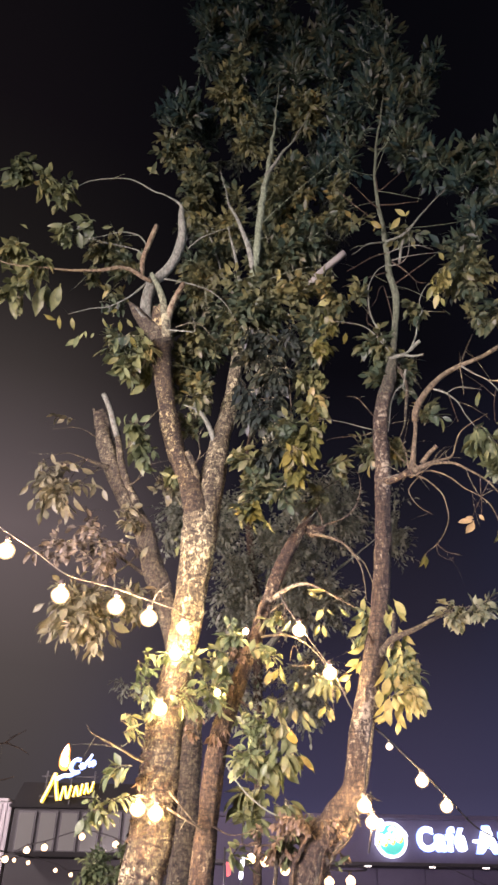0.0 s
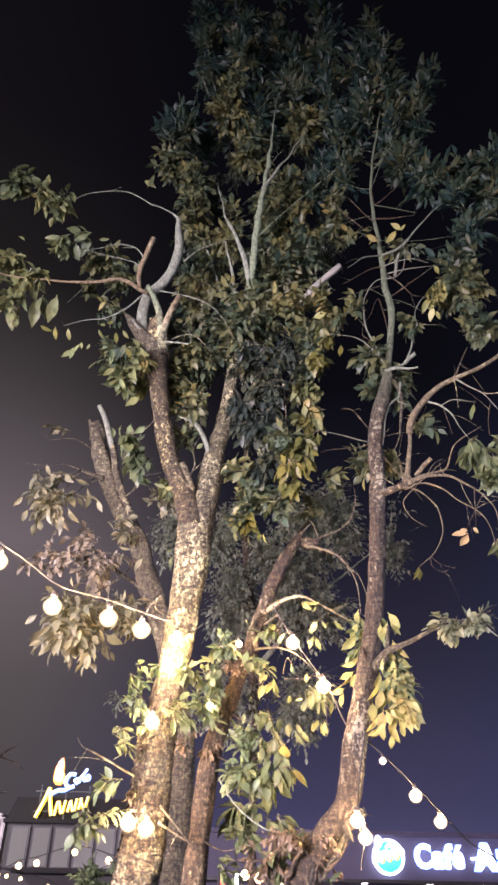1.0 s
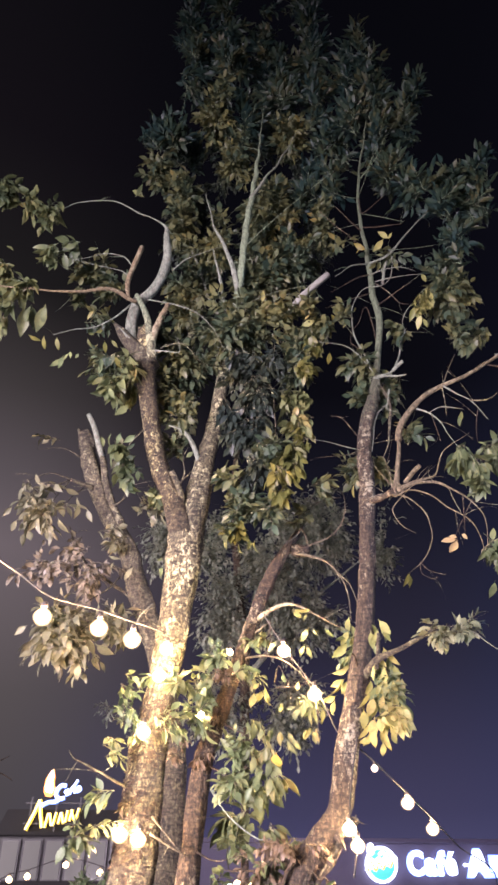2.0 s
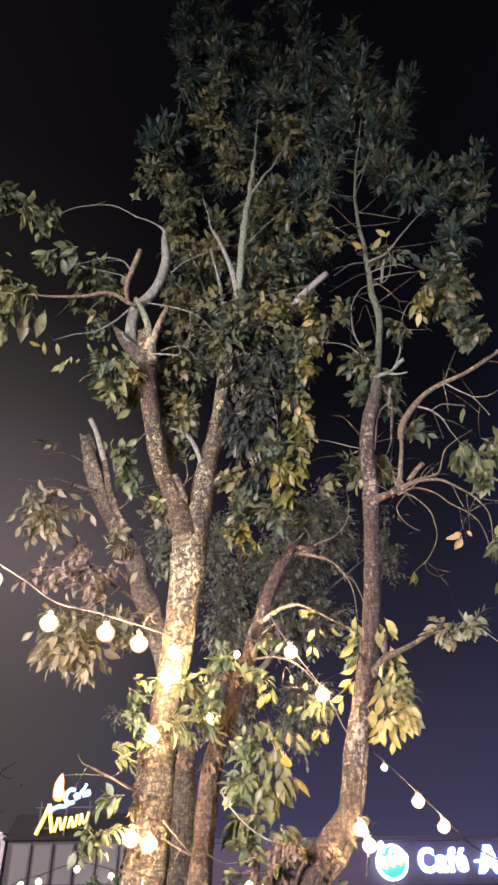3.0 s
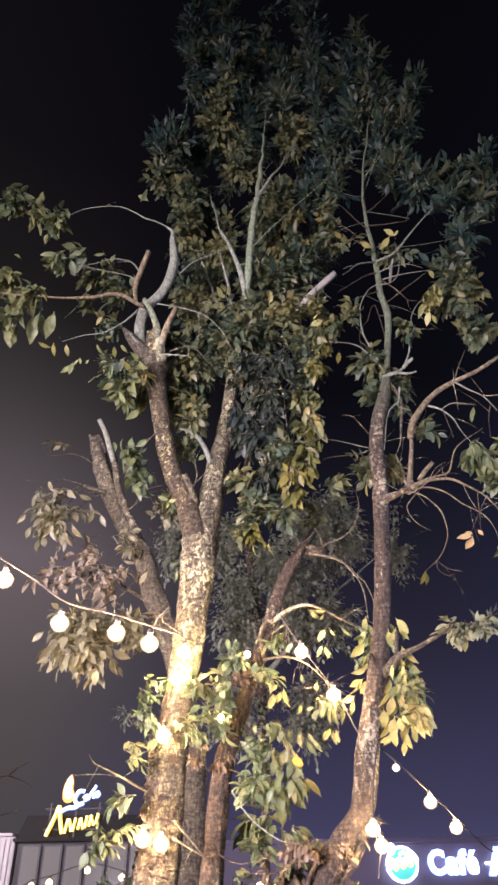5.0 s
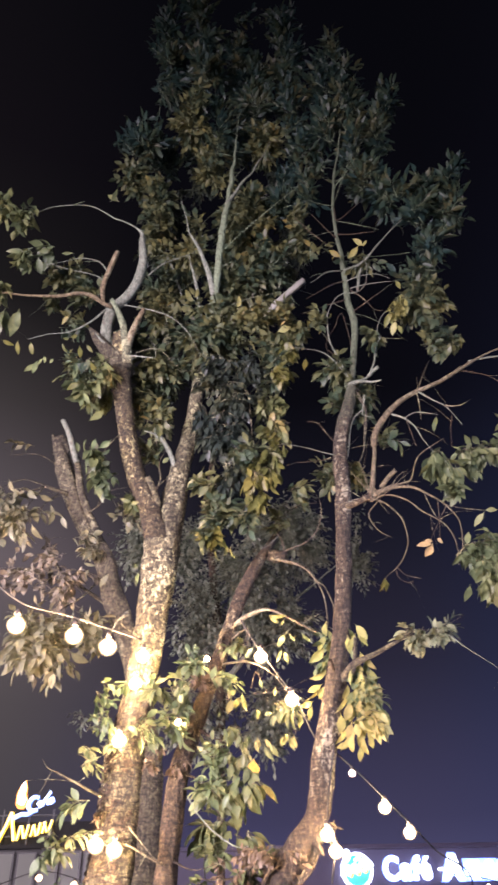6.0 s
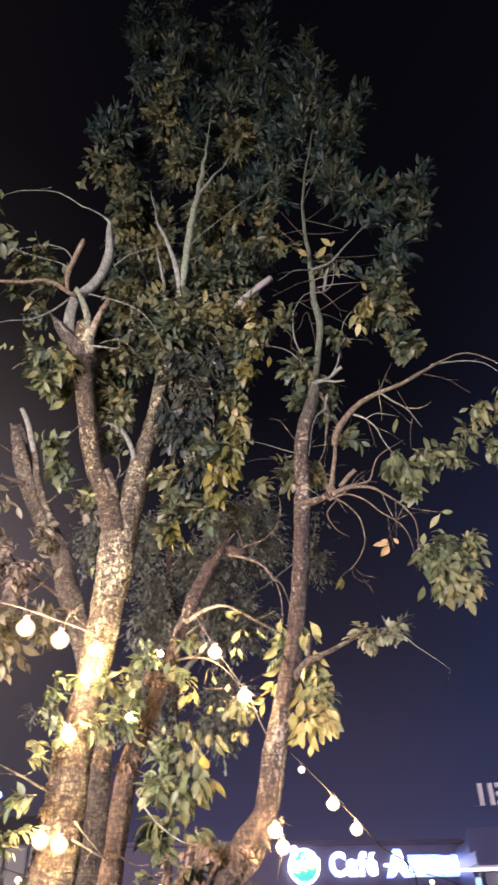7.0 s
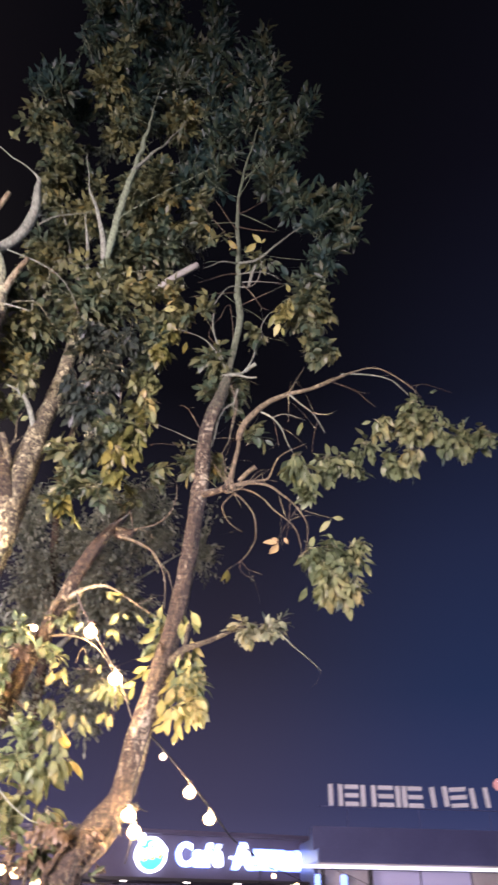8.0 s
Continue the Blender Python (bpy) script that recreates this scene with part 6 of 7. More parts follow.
lobe(tree_d, (0.85, 4, 5.55), (0.13, 0.15, 0.25), 6, "mid")
lobe(tree_d, (1.25, 4, 5.54), (0.1, 0.15, 0.25), 6, "mid")
lobe(tree_d, (1.33, 4.1, 6.53), (0.2, 0.2, 0.3), 8, "mid")
lobe(tree_d, (0.88, 4.1, 6.46), (0.15, 0.2, 0.37), 3, "mid")
lobe(tree_d, (0.96, 4.15, 4.87), (0.15, 0.15, 0.22), 9, "mid")
lobe(tree_d, (0.88, 3.95, 2.7), (0.09, 0.12, 0.17), 12, "low", single=True)
lobe(tree_d, (0.87, 3.96, 2.79), (0.06, 0.1, 0.16), 8, "low", single=True)
lobe(tree_d, (0.89, 3.9, 2.55), (0.07, 0.1, 0.11), 6, "yel", single=True)
lobe(tree_d, (0.66, 4.1, 2.94), (0.06, 0.1, 0.17), 7, "low", single=True)
lobe(tree_d, (1.1, 3.68, 2.92), (0.12, 0.12, 0.08), 11, "fine", single=True)
lobe(tree_d, (1.24, 3.62, 2.95), (0.08, 0.12, 0.1), 10, "fine", single=True)

# leaves on the long bough
lobe(tree_d, (0.64, 3.92, 2.06), (0.03, 0.04, 0.03), 2, "husk")
lobe(tree_d, (0.62, 3.92, 2.03), (0.04, 0.04, 0.02), 1, "husk")

# hanging mass beside the fork, and the inner crown, shade put into dark leaves
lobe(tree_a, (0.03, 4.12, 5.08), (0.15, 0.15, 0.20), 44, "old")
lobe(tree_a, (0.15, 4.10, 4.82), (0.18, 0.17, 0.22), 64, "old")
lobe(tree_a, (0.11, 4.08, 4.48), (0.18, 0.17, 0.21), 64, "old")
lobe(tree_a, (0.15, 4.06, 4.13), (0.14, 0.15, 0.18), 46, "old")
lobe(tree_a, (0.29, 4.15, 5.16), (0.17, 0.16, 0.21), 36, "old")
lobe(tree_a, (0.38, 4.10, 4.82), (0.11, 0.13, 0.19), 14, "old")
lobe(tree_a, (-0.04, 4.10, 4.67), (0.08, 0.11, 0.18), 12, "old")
lobe(tree_a, (0.27, 4.04, 4.30), (0.11, 0.13, 0.22), 24, "mid")
lobe(tree_a, (0.05, 4.02, 3.87), (0.12, 0.13, 0.13), 22, "mid")
lobe(tree_a, (0.19, 4.02, 3.87), (0.10, 0.11, 0.10), 12, "mid")
lobe(tree_a, (-0.03, 4.05, 4.09), (0.07, 0.10, 0.18), 10, "mid")
lobe(tree_a, (0.44, 4.02, 4.50), (0.04, 0.08, 0.17), 10, "gold")
lobe(tree_a, (0.37, 4.00, 4.20), (0.06, 0.09, 0.19), 18, "gold")
lobe(tree_a, (0.31, 4.00, 3.97), (0.06, 0.09, 0.10), 10, "gold")
lobe(tree_a, (0.06, 3.98, 3.65), (0.09, 0.08, 0.05), 4, "gold")
lobe(tree_a, (-0.03, 3.98, 3.69), (0.06, 0.09, 0.06), 4, "mid")
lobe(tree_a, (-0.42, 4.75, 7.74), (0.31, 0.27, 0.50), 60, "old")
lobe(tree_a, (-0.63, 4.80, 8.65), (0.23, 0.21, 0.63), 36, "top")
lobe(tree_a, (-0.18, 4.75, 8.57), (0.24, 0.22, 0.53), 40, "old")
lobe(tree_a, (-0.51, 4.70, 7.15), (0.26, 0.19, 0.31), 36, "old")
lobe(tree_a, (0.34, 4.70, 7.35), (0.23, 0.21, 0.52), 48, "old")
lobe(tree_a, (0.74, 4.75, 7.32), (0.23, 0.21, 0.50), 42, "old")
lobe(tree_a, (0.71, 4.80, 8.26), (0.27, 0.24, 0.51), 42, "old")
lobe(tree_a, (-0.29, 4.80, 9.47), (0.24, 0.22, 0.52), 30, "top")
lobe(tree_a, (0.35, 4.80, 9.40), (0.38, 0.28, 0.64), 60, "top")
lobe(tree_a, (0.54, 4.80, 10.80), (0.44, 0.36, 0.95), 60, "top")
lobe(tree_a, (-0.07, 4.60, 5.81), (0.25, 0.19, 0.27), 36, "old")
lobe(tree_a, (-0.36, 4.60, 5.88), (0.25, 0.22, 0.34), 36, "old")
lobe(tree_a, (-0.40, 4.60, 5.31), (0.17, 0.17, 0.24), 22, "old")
lobe(tree_d, (1.07, 4.50, 8.79), (0.19, 0.18, 0.70), 34, "top")
lobe(tree_d, (1.61, 4.50, 8.16), (0.30, 0.20, 0.38), 34, "top")

# single leaves and sprays that stand out against the sky
lobe(tree_a, (-1.94, 3.72, 6.59), (0.15, 0.16, 0.25), 16, "hang")
lobe(tree_a, (-1.69, 3.74, 6.59), (0.12, 0.12, 0.17), 9, "hang")
lobe(tree_a, (-1.53, 3.76, 6.49), (0.08, 0.11, 0.20), 7, "hang")
lobe(tree_a, (-1.53, 3.90, 6.14), (0.16, 0.10, 0.10), 6, "hang")
lobe(tree_a, (-1.32, 3.95, 6.25), (0.12, 0.08, 0.07), 3, "hang")
lobe(tree_a, (-1.28, 4.30, 6.36), (0.26, 0.17, 0.25), 34, "mid")
lobe(tree_a, (-1.06, 4.30, 6.15), (0.17, 0.14, 0.18), 14, "mid")
lobe(tree_a, (-1.82, 3.75, 5.77), (0.15, 0.15, 0.21), 18, "hang")
lobe(tree_a, (-1.64, 3.78, 5.61), (0.13, 0.12, 0.14), 8, "hang")
lobe(tree_a, (-1.77, 3.76, 5.36), (0.09, 0.11, 0.20), 9, "hang")
lobe(tree_a, (-1.11, 4.25, 5.75), (0.12, 0.14, 0.17), 8, "mid")
lobe(tree_a, (-0.86, 4.00, 4.84), (0.10, 0.12, 0.16), 8, "hang")
lobe(tree_a, (-1.38, 4.30, 6.12), (0.15, 0.13, 0.17), 8, "mid")
leaves(tree_a, "hang", 3.85, [(-1.60, 5.49, -0.034, -0.258), (-1.55, 5.49, -0.034, -0.189), (-1.56, 5.53, 0.022, -0.194), (-1.45, 5.51, -0.069, -0.233), (-1.44, 5.49, -0.043, -0.142), (-1.79, 5.45, -0.017, -0.214), (-1.75, 5.47, -0.017, -0.206), (-1.80, 5.36, 0.034, -0.131), (-1.60, 6.68, -0.039, -0.208), (-1.54, 6.66, 0.029, -0.193), (-1.64, 6.53, 0.019, -0.119), (-1.50, 6.15, -0.156, -0.032), (-1.44, 6.12, -0.138, 0.018), (-1.40, 6.10, 0.027, -0.137), (-1.30, 6.16, -0.111, -0.028), (-1.23, 6.17, 0.092, 0.023), (-0.82, 6.84, -0.108, 0.069), (-0.89, 6.81, 0.078, 0.088), (-1.88, 6.16, 0.074, -0.055), (-1.14, 6.03, -0.009, -0.091)])
leaves(tree_a, "gold", 3.90, [(-1.54, 5.23, 0.084, -0.046), (-1.41, 5.19, -0.008, -0.097), (-1.33, 5.22, 0.008, -0.101), (-1.09, 5.18, 0.025, -0.084), (-1.02, 5.18, -0.059, -0.059), (-0.97, 5.19, 0.004, -0.092), (-0.92, 5.19, 0.050, -0.067), (-1.04, 5.22, -0.059, 0.004), (-0.93, 4.85, -0.113, -0.040), (-0.98, 5.25, -0.059, -0.034), (-1.08, 5.48, -0.061, -0.078), (-0.87, 5.02, 0.033, -0.082)])
leaves(tree_a, "low", 3.88, [(-1.25, 5.01, -0.099, -0.074), (-1.24, 5.01, -0.049, -0.090), (-1.21, 5.05, -0.049, -0.082), (-1.20, 5.05, 0.016, -0.074), (-0.98, 5.01, 0.025, -0.115), (-0.96, 4.98, -0.033, -0.070), (-1.14, 5.06, -0.033, -0.041), (-1.06, 5.03, 0.058, 0.008), (-0.89, 4.74, 0.048, -0.088), (-0.72, 4.59, -0.110, -0.098), (-0.66, 4.35, -0.084, -0.076), (-0.76, 4.35, -0.027, -0.095)])
leaves(tree_a, "hang", 4.00, [(-0.66, 4.24, -0.092, -0.038), (-0.73, 4.28, 0.062, 0.027), (-0.64, 4.13, 0.008, -0.095), (-0.66, 4.16, -0.023, -0.053), (-0.71, 4.09, -0.057, -0.087), (-0.72, 4.03, 0.007, -0.090), (-0.67, 4.06, -0.090, -0.053), (-0.92, 4.41, 0.023, -0.098), (-0.85, 4.41, -0.031, -0.098), (-0.82, 4.24, -0.023, -0.088), (-0.50, 3.93, -0.081, 0.007), (-0.51, 3.90, 0.066, -0.007), (-0.50, 3.89, -0.015, -0.055), (-0.43, 3.51, -0.035, -0.035), (-0.42, 3.43, -0.021, -0.069), (-0.41, 4.43, -0.016, -0.078), (-0.38, 4.55, 0.032, -0.119), (-0.27, 4.26, -0.058, -0.038), (-0.35, 4.29, -0.058, -0.023)])
leaves(tree_a, "yel", 4.05, [(0.51, 5.53, 0.120, 0.031), (0.54, 5.59, 0.045, 0.076), (0.20, 5.76, 0.027, 0.105), (0.04, 3.63, 0.022, -0.061), (0.11, 3.66, 0.007, -0.090), (0.14, 3.65, 0.007, -0.094)])
leaves(tree_a, "gold", 4.05, [(0.39, 5.48, 0.089, 0.035), (0.51, 5.73, 0.032, 0.068), (0.58, 5.72, 0.027, -0.068), (-0.04, 3.70, -0.047, -0.044), (0.01, 3.72, -0.029, -0.073), (0.06, 3.68, -0.025, -0.072)])
leaves(tree_d, "gold", 4.00, [(1.10, 6.37, -0.125, 0.082), (1.04, 6.39, -0.029, -0.039), (0.75, 5.64, 0.054, -0.076), (0.89, 5.54, -0.053, -0.044), (0.93, 5.64, 0.027, 0.058), (0.82, 6.45, 0.010, -0.073), (0.68, 5.28, 0.043, 0.056), (0.71, 5.20, 0.000, -0.094)])
leaves(tree_d, "yel", 3.95, [(1.30, 6.49, -0.106, 0.058), (1.29, 6.50, 0.039, 0.039), (1.25, 6.47, -0.087, -0.087), (1.51, 6.06, 0.060, -0.056), (1.42, 5.61, 0.080, -0.035), (1.41, 5.67, -0.036, -0.134), (1.45, 5.58, -0.035, -0.132), (1.46, 5.55, 0.044, -0.079), (1.44, 5.70, 0.103, 0.000), (1.61, 4.64, -0.008, -0.112)])
lobe(tree_d, (1.50, 3.55, 3.35), (0.08, 0.10, 0.15), 12, "spray")
lobe(tree_d, (1.61, 3.55, 3.36), (0.11, 0.13, 0.15), 16, "spray")
lobe(tree_d, (1.75, 3.55, 3.41), (0.09, 0.11, 0.10), 10, "spray")
lobe(tree_d, (1.55, 3.55, 3.16), (0.11, 0.13, 0.12), 16, "spray")
lobe(tree_d, (1.68, 3.55, 3.17), (0.08, 0.11, 0.10), 9, "spray")
lobe(tree_d, (1.59, 3.52, 3.26), (0.14, 0.15, 0.18), 16, "spray")
lobe(tree_d, (1.52, 3.50, 3.28), (0.11, 0.13, 0.15), 8, "spray")
lobe(tree_d, (1.44, 3.60, 3.99), (0.08, 0.11, 0.10), 7, "hang")
lobe(tree_d, (1.60, 3.58, 4.00), (0.11, 0.12, 0.11), 13, "spray")
lobe(tree_d, (1.76, 3.56, 4.04), (0.09, 0.11, 0.10), 10, "spray")
lobe(tree_d, (1.50, 3.58, 3.83), (0.09, 0.09, 0.07), 8, "spray")
lobe(tree_d, (1.67, 3.56, 4.02), (0.13, 0.11, 0.10), 8, "spray")
lobe(tree_d, (2.02, 3.48, 4.39), (0.09, 0.11, 0.11), 10, "spray")
lobe(tree_d, (2.18, 3.47, 4.39), (0.11, 0.13, 0.15), 14, "spray")
lobe(tree_d, (2.34, 3.46, 4.42), (0.11, 0.12, 0.17), 14, "spray")
lobe(tree_d, (2.45, 3.44, 4.30), (0.10, 0.12, 0.12), 12, "spray")
lobe(tree_d, (2.04, 3.50, 4.09), (0.12, 0.12, 0.12), 13, "spray")
lobe(tree_d, (2.18, 3.48, 4.11), (0.09, 0.11, 0.13), 10, "spray")
lobe(tree_d, (2.22, 3.45, 4.35), (0.17, 0.14, 0.17), 16, "spray")
lobe(tree_d, (2.33, 3.44, 4.33), (0.15, 0.14, 0.17), 13, "spray")
lobe(tree_d, (2.57, 3.42, 4.26), (0.10, 0.11, 0.10), 9, "spray")
leaves(tree_d, "spray", 3.50, [(1.35, 4.00, 0.021, -0.105), (1.39, 4.00, 0.035, -0.042), (1.39, 3.96, 0.021, -0.070), (1.59, 3.59, -0.060, -0.077), (1.59, 3.60, 0.074, -0.010), (1.44, 3.24, 0.025, -0.095), (1.39, 3.32, -0.038, -0.064), (1.42, 3.15, -0.016, -0.109), (1.53, 3.09, 0.068, -0.109), (1.63, 3.11, 0.069, -0.088), (1.68, 3.15, 0.085, -0.047), (1.72, 3.26, 0.116, -0.048), (1.75, 3.33, 0.114, 0.016), (1.56, 3.13, -0.031, -0.103), (1.41, 4.26, 0.007, -0.080), (1.89, 4.34, -0.063, -0.026), (2.41, 4.75, 0.060, 0.028)])
leaves(tree_d, "dry", 3.60, [(1.29, 3.44, -0.095, 0.000), (1.29, 3.44, -0.037, -0.073), (1.30, 3.45, 0.029, -0.044), (1.29, 3.45, -0.051, 0.008)], 1.4)
leaves(tree_d, "gold", 3.60, [(0.99, 3.23, 0.013, -0.089), (0.99, 3.24, -0.032, -0.102)])
leaves(tree_d, "yel", 3.90, [(0.81, 3.06, 0.049, -0.088), (0.84, 3.06, 0.072, -0.108), (0.86, 3.05, 0.062, -0.124), (0.80, 3.01, 0.013, -0.130), (0.83, 3.00, -0.032, -0.097), (0.76, 2.67, -0.046, -0.133), (0.78, 2.64, -0.031, -0.138), (0.72, 2.58, 0.012, -0.137), (0.81, 2.72, 0.019, -0.124), (0.84, 2.74, 0.069, -0.115), (0.86, 2.68, 0.071, -0.108), (0.84, 2.62, 0.123, -0.107), (0.90, 2.55, 0.091, -0.097), (0.89, 2.54, 0.039, -0.091), (0.78, 2.54, -0.018, -0.136), (0.74, 2.50, -0.060, -0.099), (0.77, 2.47, -0.024, -0.120), (0.81, 2.51, 0.030, -0.145), (0.83, 2.46, 0.012, -0.126), (0.85, 2.50, 0.048, -0.099)])
leaves(tree_d, "low", 3.93, [(0.89, 2.80, 0.057, -0.102), (0.91, 2.72, 0.069, -0.110), (0.82, 2.64, 0.037, -0.118), (0.86, 2.61, 0.046, -0.108), (0.76, 2.61, 0.025, -0.123), (0.80, 2.70, -0.034, -0.094), (0.93, 2.63, 0.071, -0.140)])
leaves(tree_d, "yel", 4.06, [(0.71, 3.15, -0.020, -0.119), (0.70, 3.06, -0.054, -0.101), (0.72, 3.03, 0.000, -0.100), (0.69, 2.99, -0.096, -0.100), (0.70, 2.92, -0.066, -0.072), (0.72, 2.88, -0.072, -0.075), (0.69, 2.84, -0.104, -0.042), (0.66, 2.78, -0.087, -0.064), (0.68, 2.78, -0.045, -0.097), (0.63, 2.76, -0.042, -0.122), (0.64, 2.73, 0.019, -0.070), (0.60, 2.68, -0.082, -0.047), (0.59, 2.66, -0.025, -0.101), (0.72, 3.11, 0.030, -0.084), (0.71, 2.96, 0.033, -0.083)])
leaves(tree_c, "yel", 4.08, [(0.47, 3.09, -0.060, -0.084), (0.49, 3.08, 0.027, -0.054), (0.53, 3.08, -0.027, -0.034), (0.56, 3.09, 0.057, -0.074), (0.44, 2.99, -0.033, -0.079), (0.45, 2.98, 0.026, -0.092), (0.37, 3.19, 0.068, -0.047), (0.37, 3.19, 0.115, -0.020), (0.19, 2.73, -0.041, -0.085), (0.20, 2.74, 0.019, -0.113), (0.17, 2.75, -0.044, -0.044), (0.44, 2.51, -0.037, -0.074), (0.46, 2.51, 0.025, -0.093), (0.39, 2.76, -0.006, -0.064), (0.43, 3.12, 0.027, 0.040)])
leaves(tree_c, "low", 4.06, [(0.40, 2.62, -0.050, -0.069), (0.41, 2.63, -0.009, -0.094), (0.44, 2.63, -0.009, -0.100), (0.48, 2.63, 0.009, -0.119), (0.51, 2.61, 0.028, -0.094), (0.52, 2.64, 0.038, -0.044), (0.37, 2.63, -0.050, -0.019), (0.30, 2.65, -0.025, -0.068), (0.30, 2.81, 0.019, -0.064), (0.19, 2.52, -0.043, -0.061), (0.24, 2.51, -0.015, -0.076), (0.28, 2.50, 0.012, -0.085), (0.32, 2.49, 0.037, -0.082), (0.35, 2.46, 0.036, -0.091), (0.14, 2.96, 0.042, -0.058), (0.27, 3.00, -0.052, -0.072)])
leaves(tree_c, "gold", 4.00, [(0.25, 2.37, 0.012, -0.088), (0.24, 2.36, 0.015, -0.070)])
leaves(tree_c, "amber", 3.95, [(0.25, 2.36, 0.006, -0.096)], 1.9)
leaves(tree_c, "spray", 4.02, [(0.10, 2.53, 0.012, -0.075), (0.15, 2.52, -0.010, -0.083), (0.18, 2.51, -0.010, -0.095), (0.22, 2.50, -0.003, -0.092), (0.27, 2.48, 0.009, -0.093), (0.31, 2.45, 0.062, -0.095), (0.04, 2.53, -0.012, -0.078), (0.07, 2.62, 0.005, -0.053), (0.41, 2.64, -0.018, -0.089), (0.45, 2.62, -0.014, -0.107), (0.50, 2.60, 0.014, -0.101), (0.38, 2.60, -0.018, -0.065)])
leaves(tree_c, "yel", 4.02, [(0.14, 2.70, -0.021, -0.102), (0.17, 2.70, 0.005, -0.086), (0.20, 2.69, 0.014, -0.096), (0.28, 2.64, 0.020, -0.074), (0.44, 2.51, -0.021, -0.087), (0.47, 2.49, 0.014, -0.084)])
leaves(tree_d, "yel", 3.90, [(0.86, 2.91, 0.042, -0.080), (0.88, 2.88, 0.045, -0.112), (0.84, 2.86, 0.025, -0.111), (0.91, 2.82, 0.038, -0.111), (0.86, 2.79, -0.022, -0.110), (0.93, 2.76, 0.031, -0.110), (0.89, 2.73, 0.025, -0.125), (0.81, 2.82, -0.025, -0.110), (0.78, 2.74, -0.031, -0.103), (0.83, 2.65, -0.015, -0.114)])
leaves(tree_d, "low", 3.94, [(0.92, 2.69, 0.056, -0.110), (0.96, 2.62, 0.050, -0.109), (0.82, 2.94, 0.019, -0.081), (0.77, 2.58, -0.034, -0.092)])
leaves(tree_d, "yel", 3.90, [(0.90, 2.52, 0.108, -0.069), (0.89, 2.53, 0.078, -0.082), (0.76, 2.44, -0.074, -0.051), (0.81, 2.42, 0.013, -0.104), (0.86, 2.47, 0.038, -0.083), (0.74, 2.46, -0.015, -0.109), (0.93, 2.62, 0.044, -0.110), (0.92, 2.71, 0.040, -0.111), (0.85, 2.80, 0.016, -0.112), (0.80, 2.62, -0.044, -0.109), (0.89, 3.05, 0.040, -0.117), (0.85, 3.03, -0.009, -0.104)])
lobe(tree_d, (2.71, 3.42, 4.35), (0.09, 0.1, 0.08), 8, "spray")
lobe(tree_d, (2.60, 3.43, 4.40), (0.1, 0.1, 0.08), 9, "spray")
lobe(tree_d, (2.20, 3.47, 4.53), (0.09, 0.1, 0.06), 7, "spray")
lobe(tree_d, (2.31, 3.46, 4.45), (0.1, 0.1, 0.08), 8, "spray")
lobe(tree_d, (1.95, 3.50, 4.15), (0.05, 0.08, 0.05), 4, "spray")
leaves(tree_b, "haze", 4.65, [(-1.45, 4.28, -0.037, -0.144), (-1.35, 4.26, -0.024, -0.153), (-1.29, 4.37, 0.108, -0.046), (-1.19, 4.30, 0.021, -0.092), (-1.10, 4.20, 0.045, -0.121), (-1.15, 4.22, -0.021, -0.137), (-1.39, 4.12, 0.060, -0.150), (-1.30, 4.11, 0.060, -0.129), (-1.49, 4.19, -0.045, -0.121), (-1.59, 4.38, -0.077, -0.108), (-1.52, 4.48, 0.022, -0.100), (-1.58, 4.45, -0.062, -0.099), (-1.64, 4.19, -0.067, -0.106), (-1.59, 4.09, -0.060, -0.090)])
leaves(tree_b, "haze", 4.60, [(-0.90, 3.43, -0.028, -0.125), (-0.82, 3.42, 0.041, -0.138), (-1.30, 3.19, -0.089, -0.162), (-1.23, 3.15, 0.027, -0.134), (-1.14, 3.11, -0.013, -0.152), (-1.07, 3.16, 0.075, -0.140), (-0.96, 3.19, 0.094, -0.135), (-0.90, 3.16, 0.121, -0.094), (-1.35, 3.26, -0.082, -0.082), (-1.26, 3.21, -0.068, -0.108), (-0.88, 3.78, 0.086, -0.043), (-0.83, 3.72, -0.043, -0.071), (-0.70, 3.72, -0.071, -0.114)])
lobe(tree_a, (0.59, 4.05, 5.33), (0.07, 0.08, 0.09), 9, "gold")
lobe(tree_a, (0.53, 4.04, 5.07), (0.06, 0.08, 0.09), 8, "gold")
lobe(tree_a, (0.48, 4.03, 4.80), (0.09, 0.08, 0.1), 9, "hang")
lobe(tree_a, (0.45, 4.02, 4.55), (0.09, 0.08, 0.1), 9, "hang")
lobe(tree_a, (0.41, 4.02, 4.31), (0.06, 0.08, 0.09), 8, "gold")
lobe(tree_a, (0.68, 4.08, 5.57), (0.07, 0.08, 0.1), 8, "mid")
leaves(tree_d, "spray", 3.98, [(0.47, 1.77, 0.058, 0.033), (0.46, 1.76, 0.041, 0.011), (0.46, 1.75, 0.025, -0.033), (0.45, 1.77, 0.027, -0.027)])
lobe(tree_c, (0.10, 4.08, 2.27), (0.1, 0.1, 0.11), 9, "low")
lobe(tree_c, (0.18, 4.06, 2.36), (0.09, 0.1, 0.07), 6, "spray")
lobe(tree_c, (0.06, 4.10, 2.38), (0.08, 0.1, 0.08), 6, "low")
lobe(tree_c, (0.15, 4.12, 2.19), (0.09, 0.1, 0.08), 6, "hang")

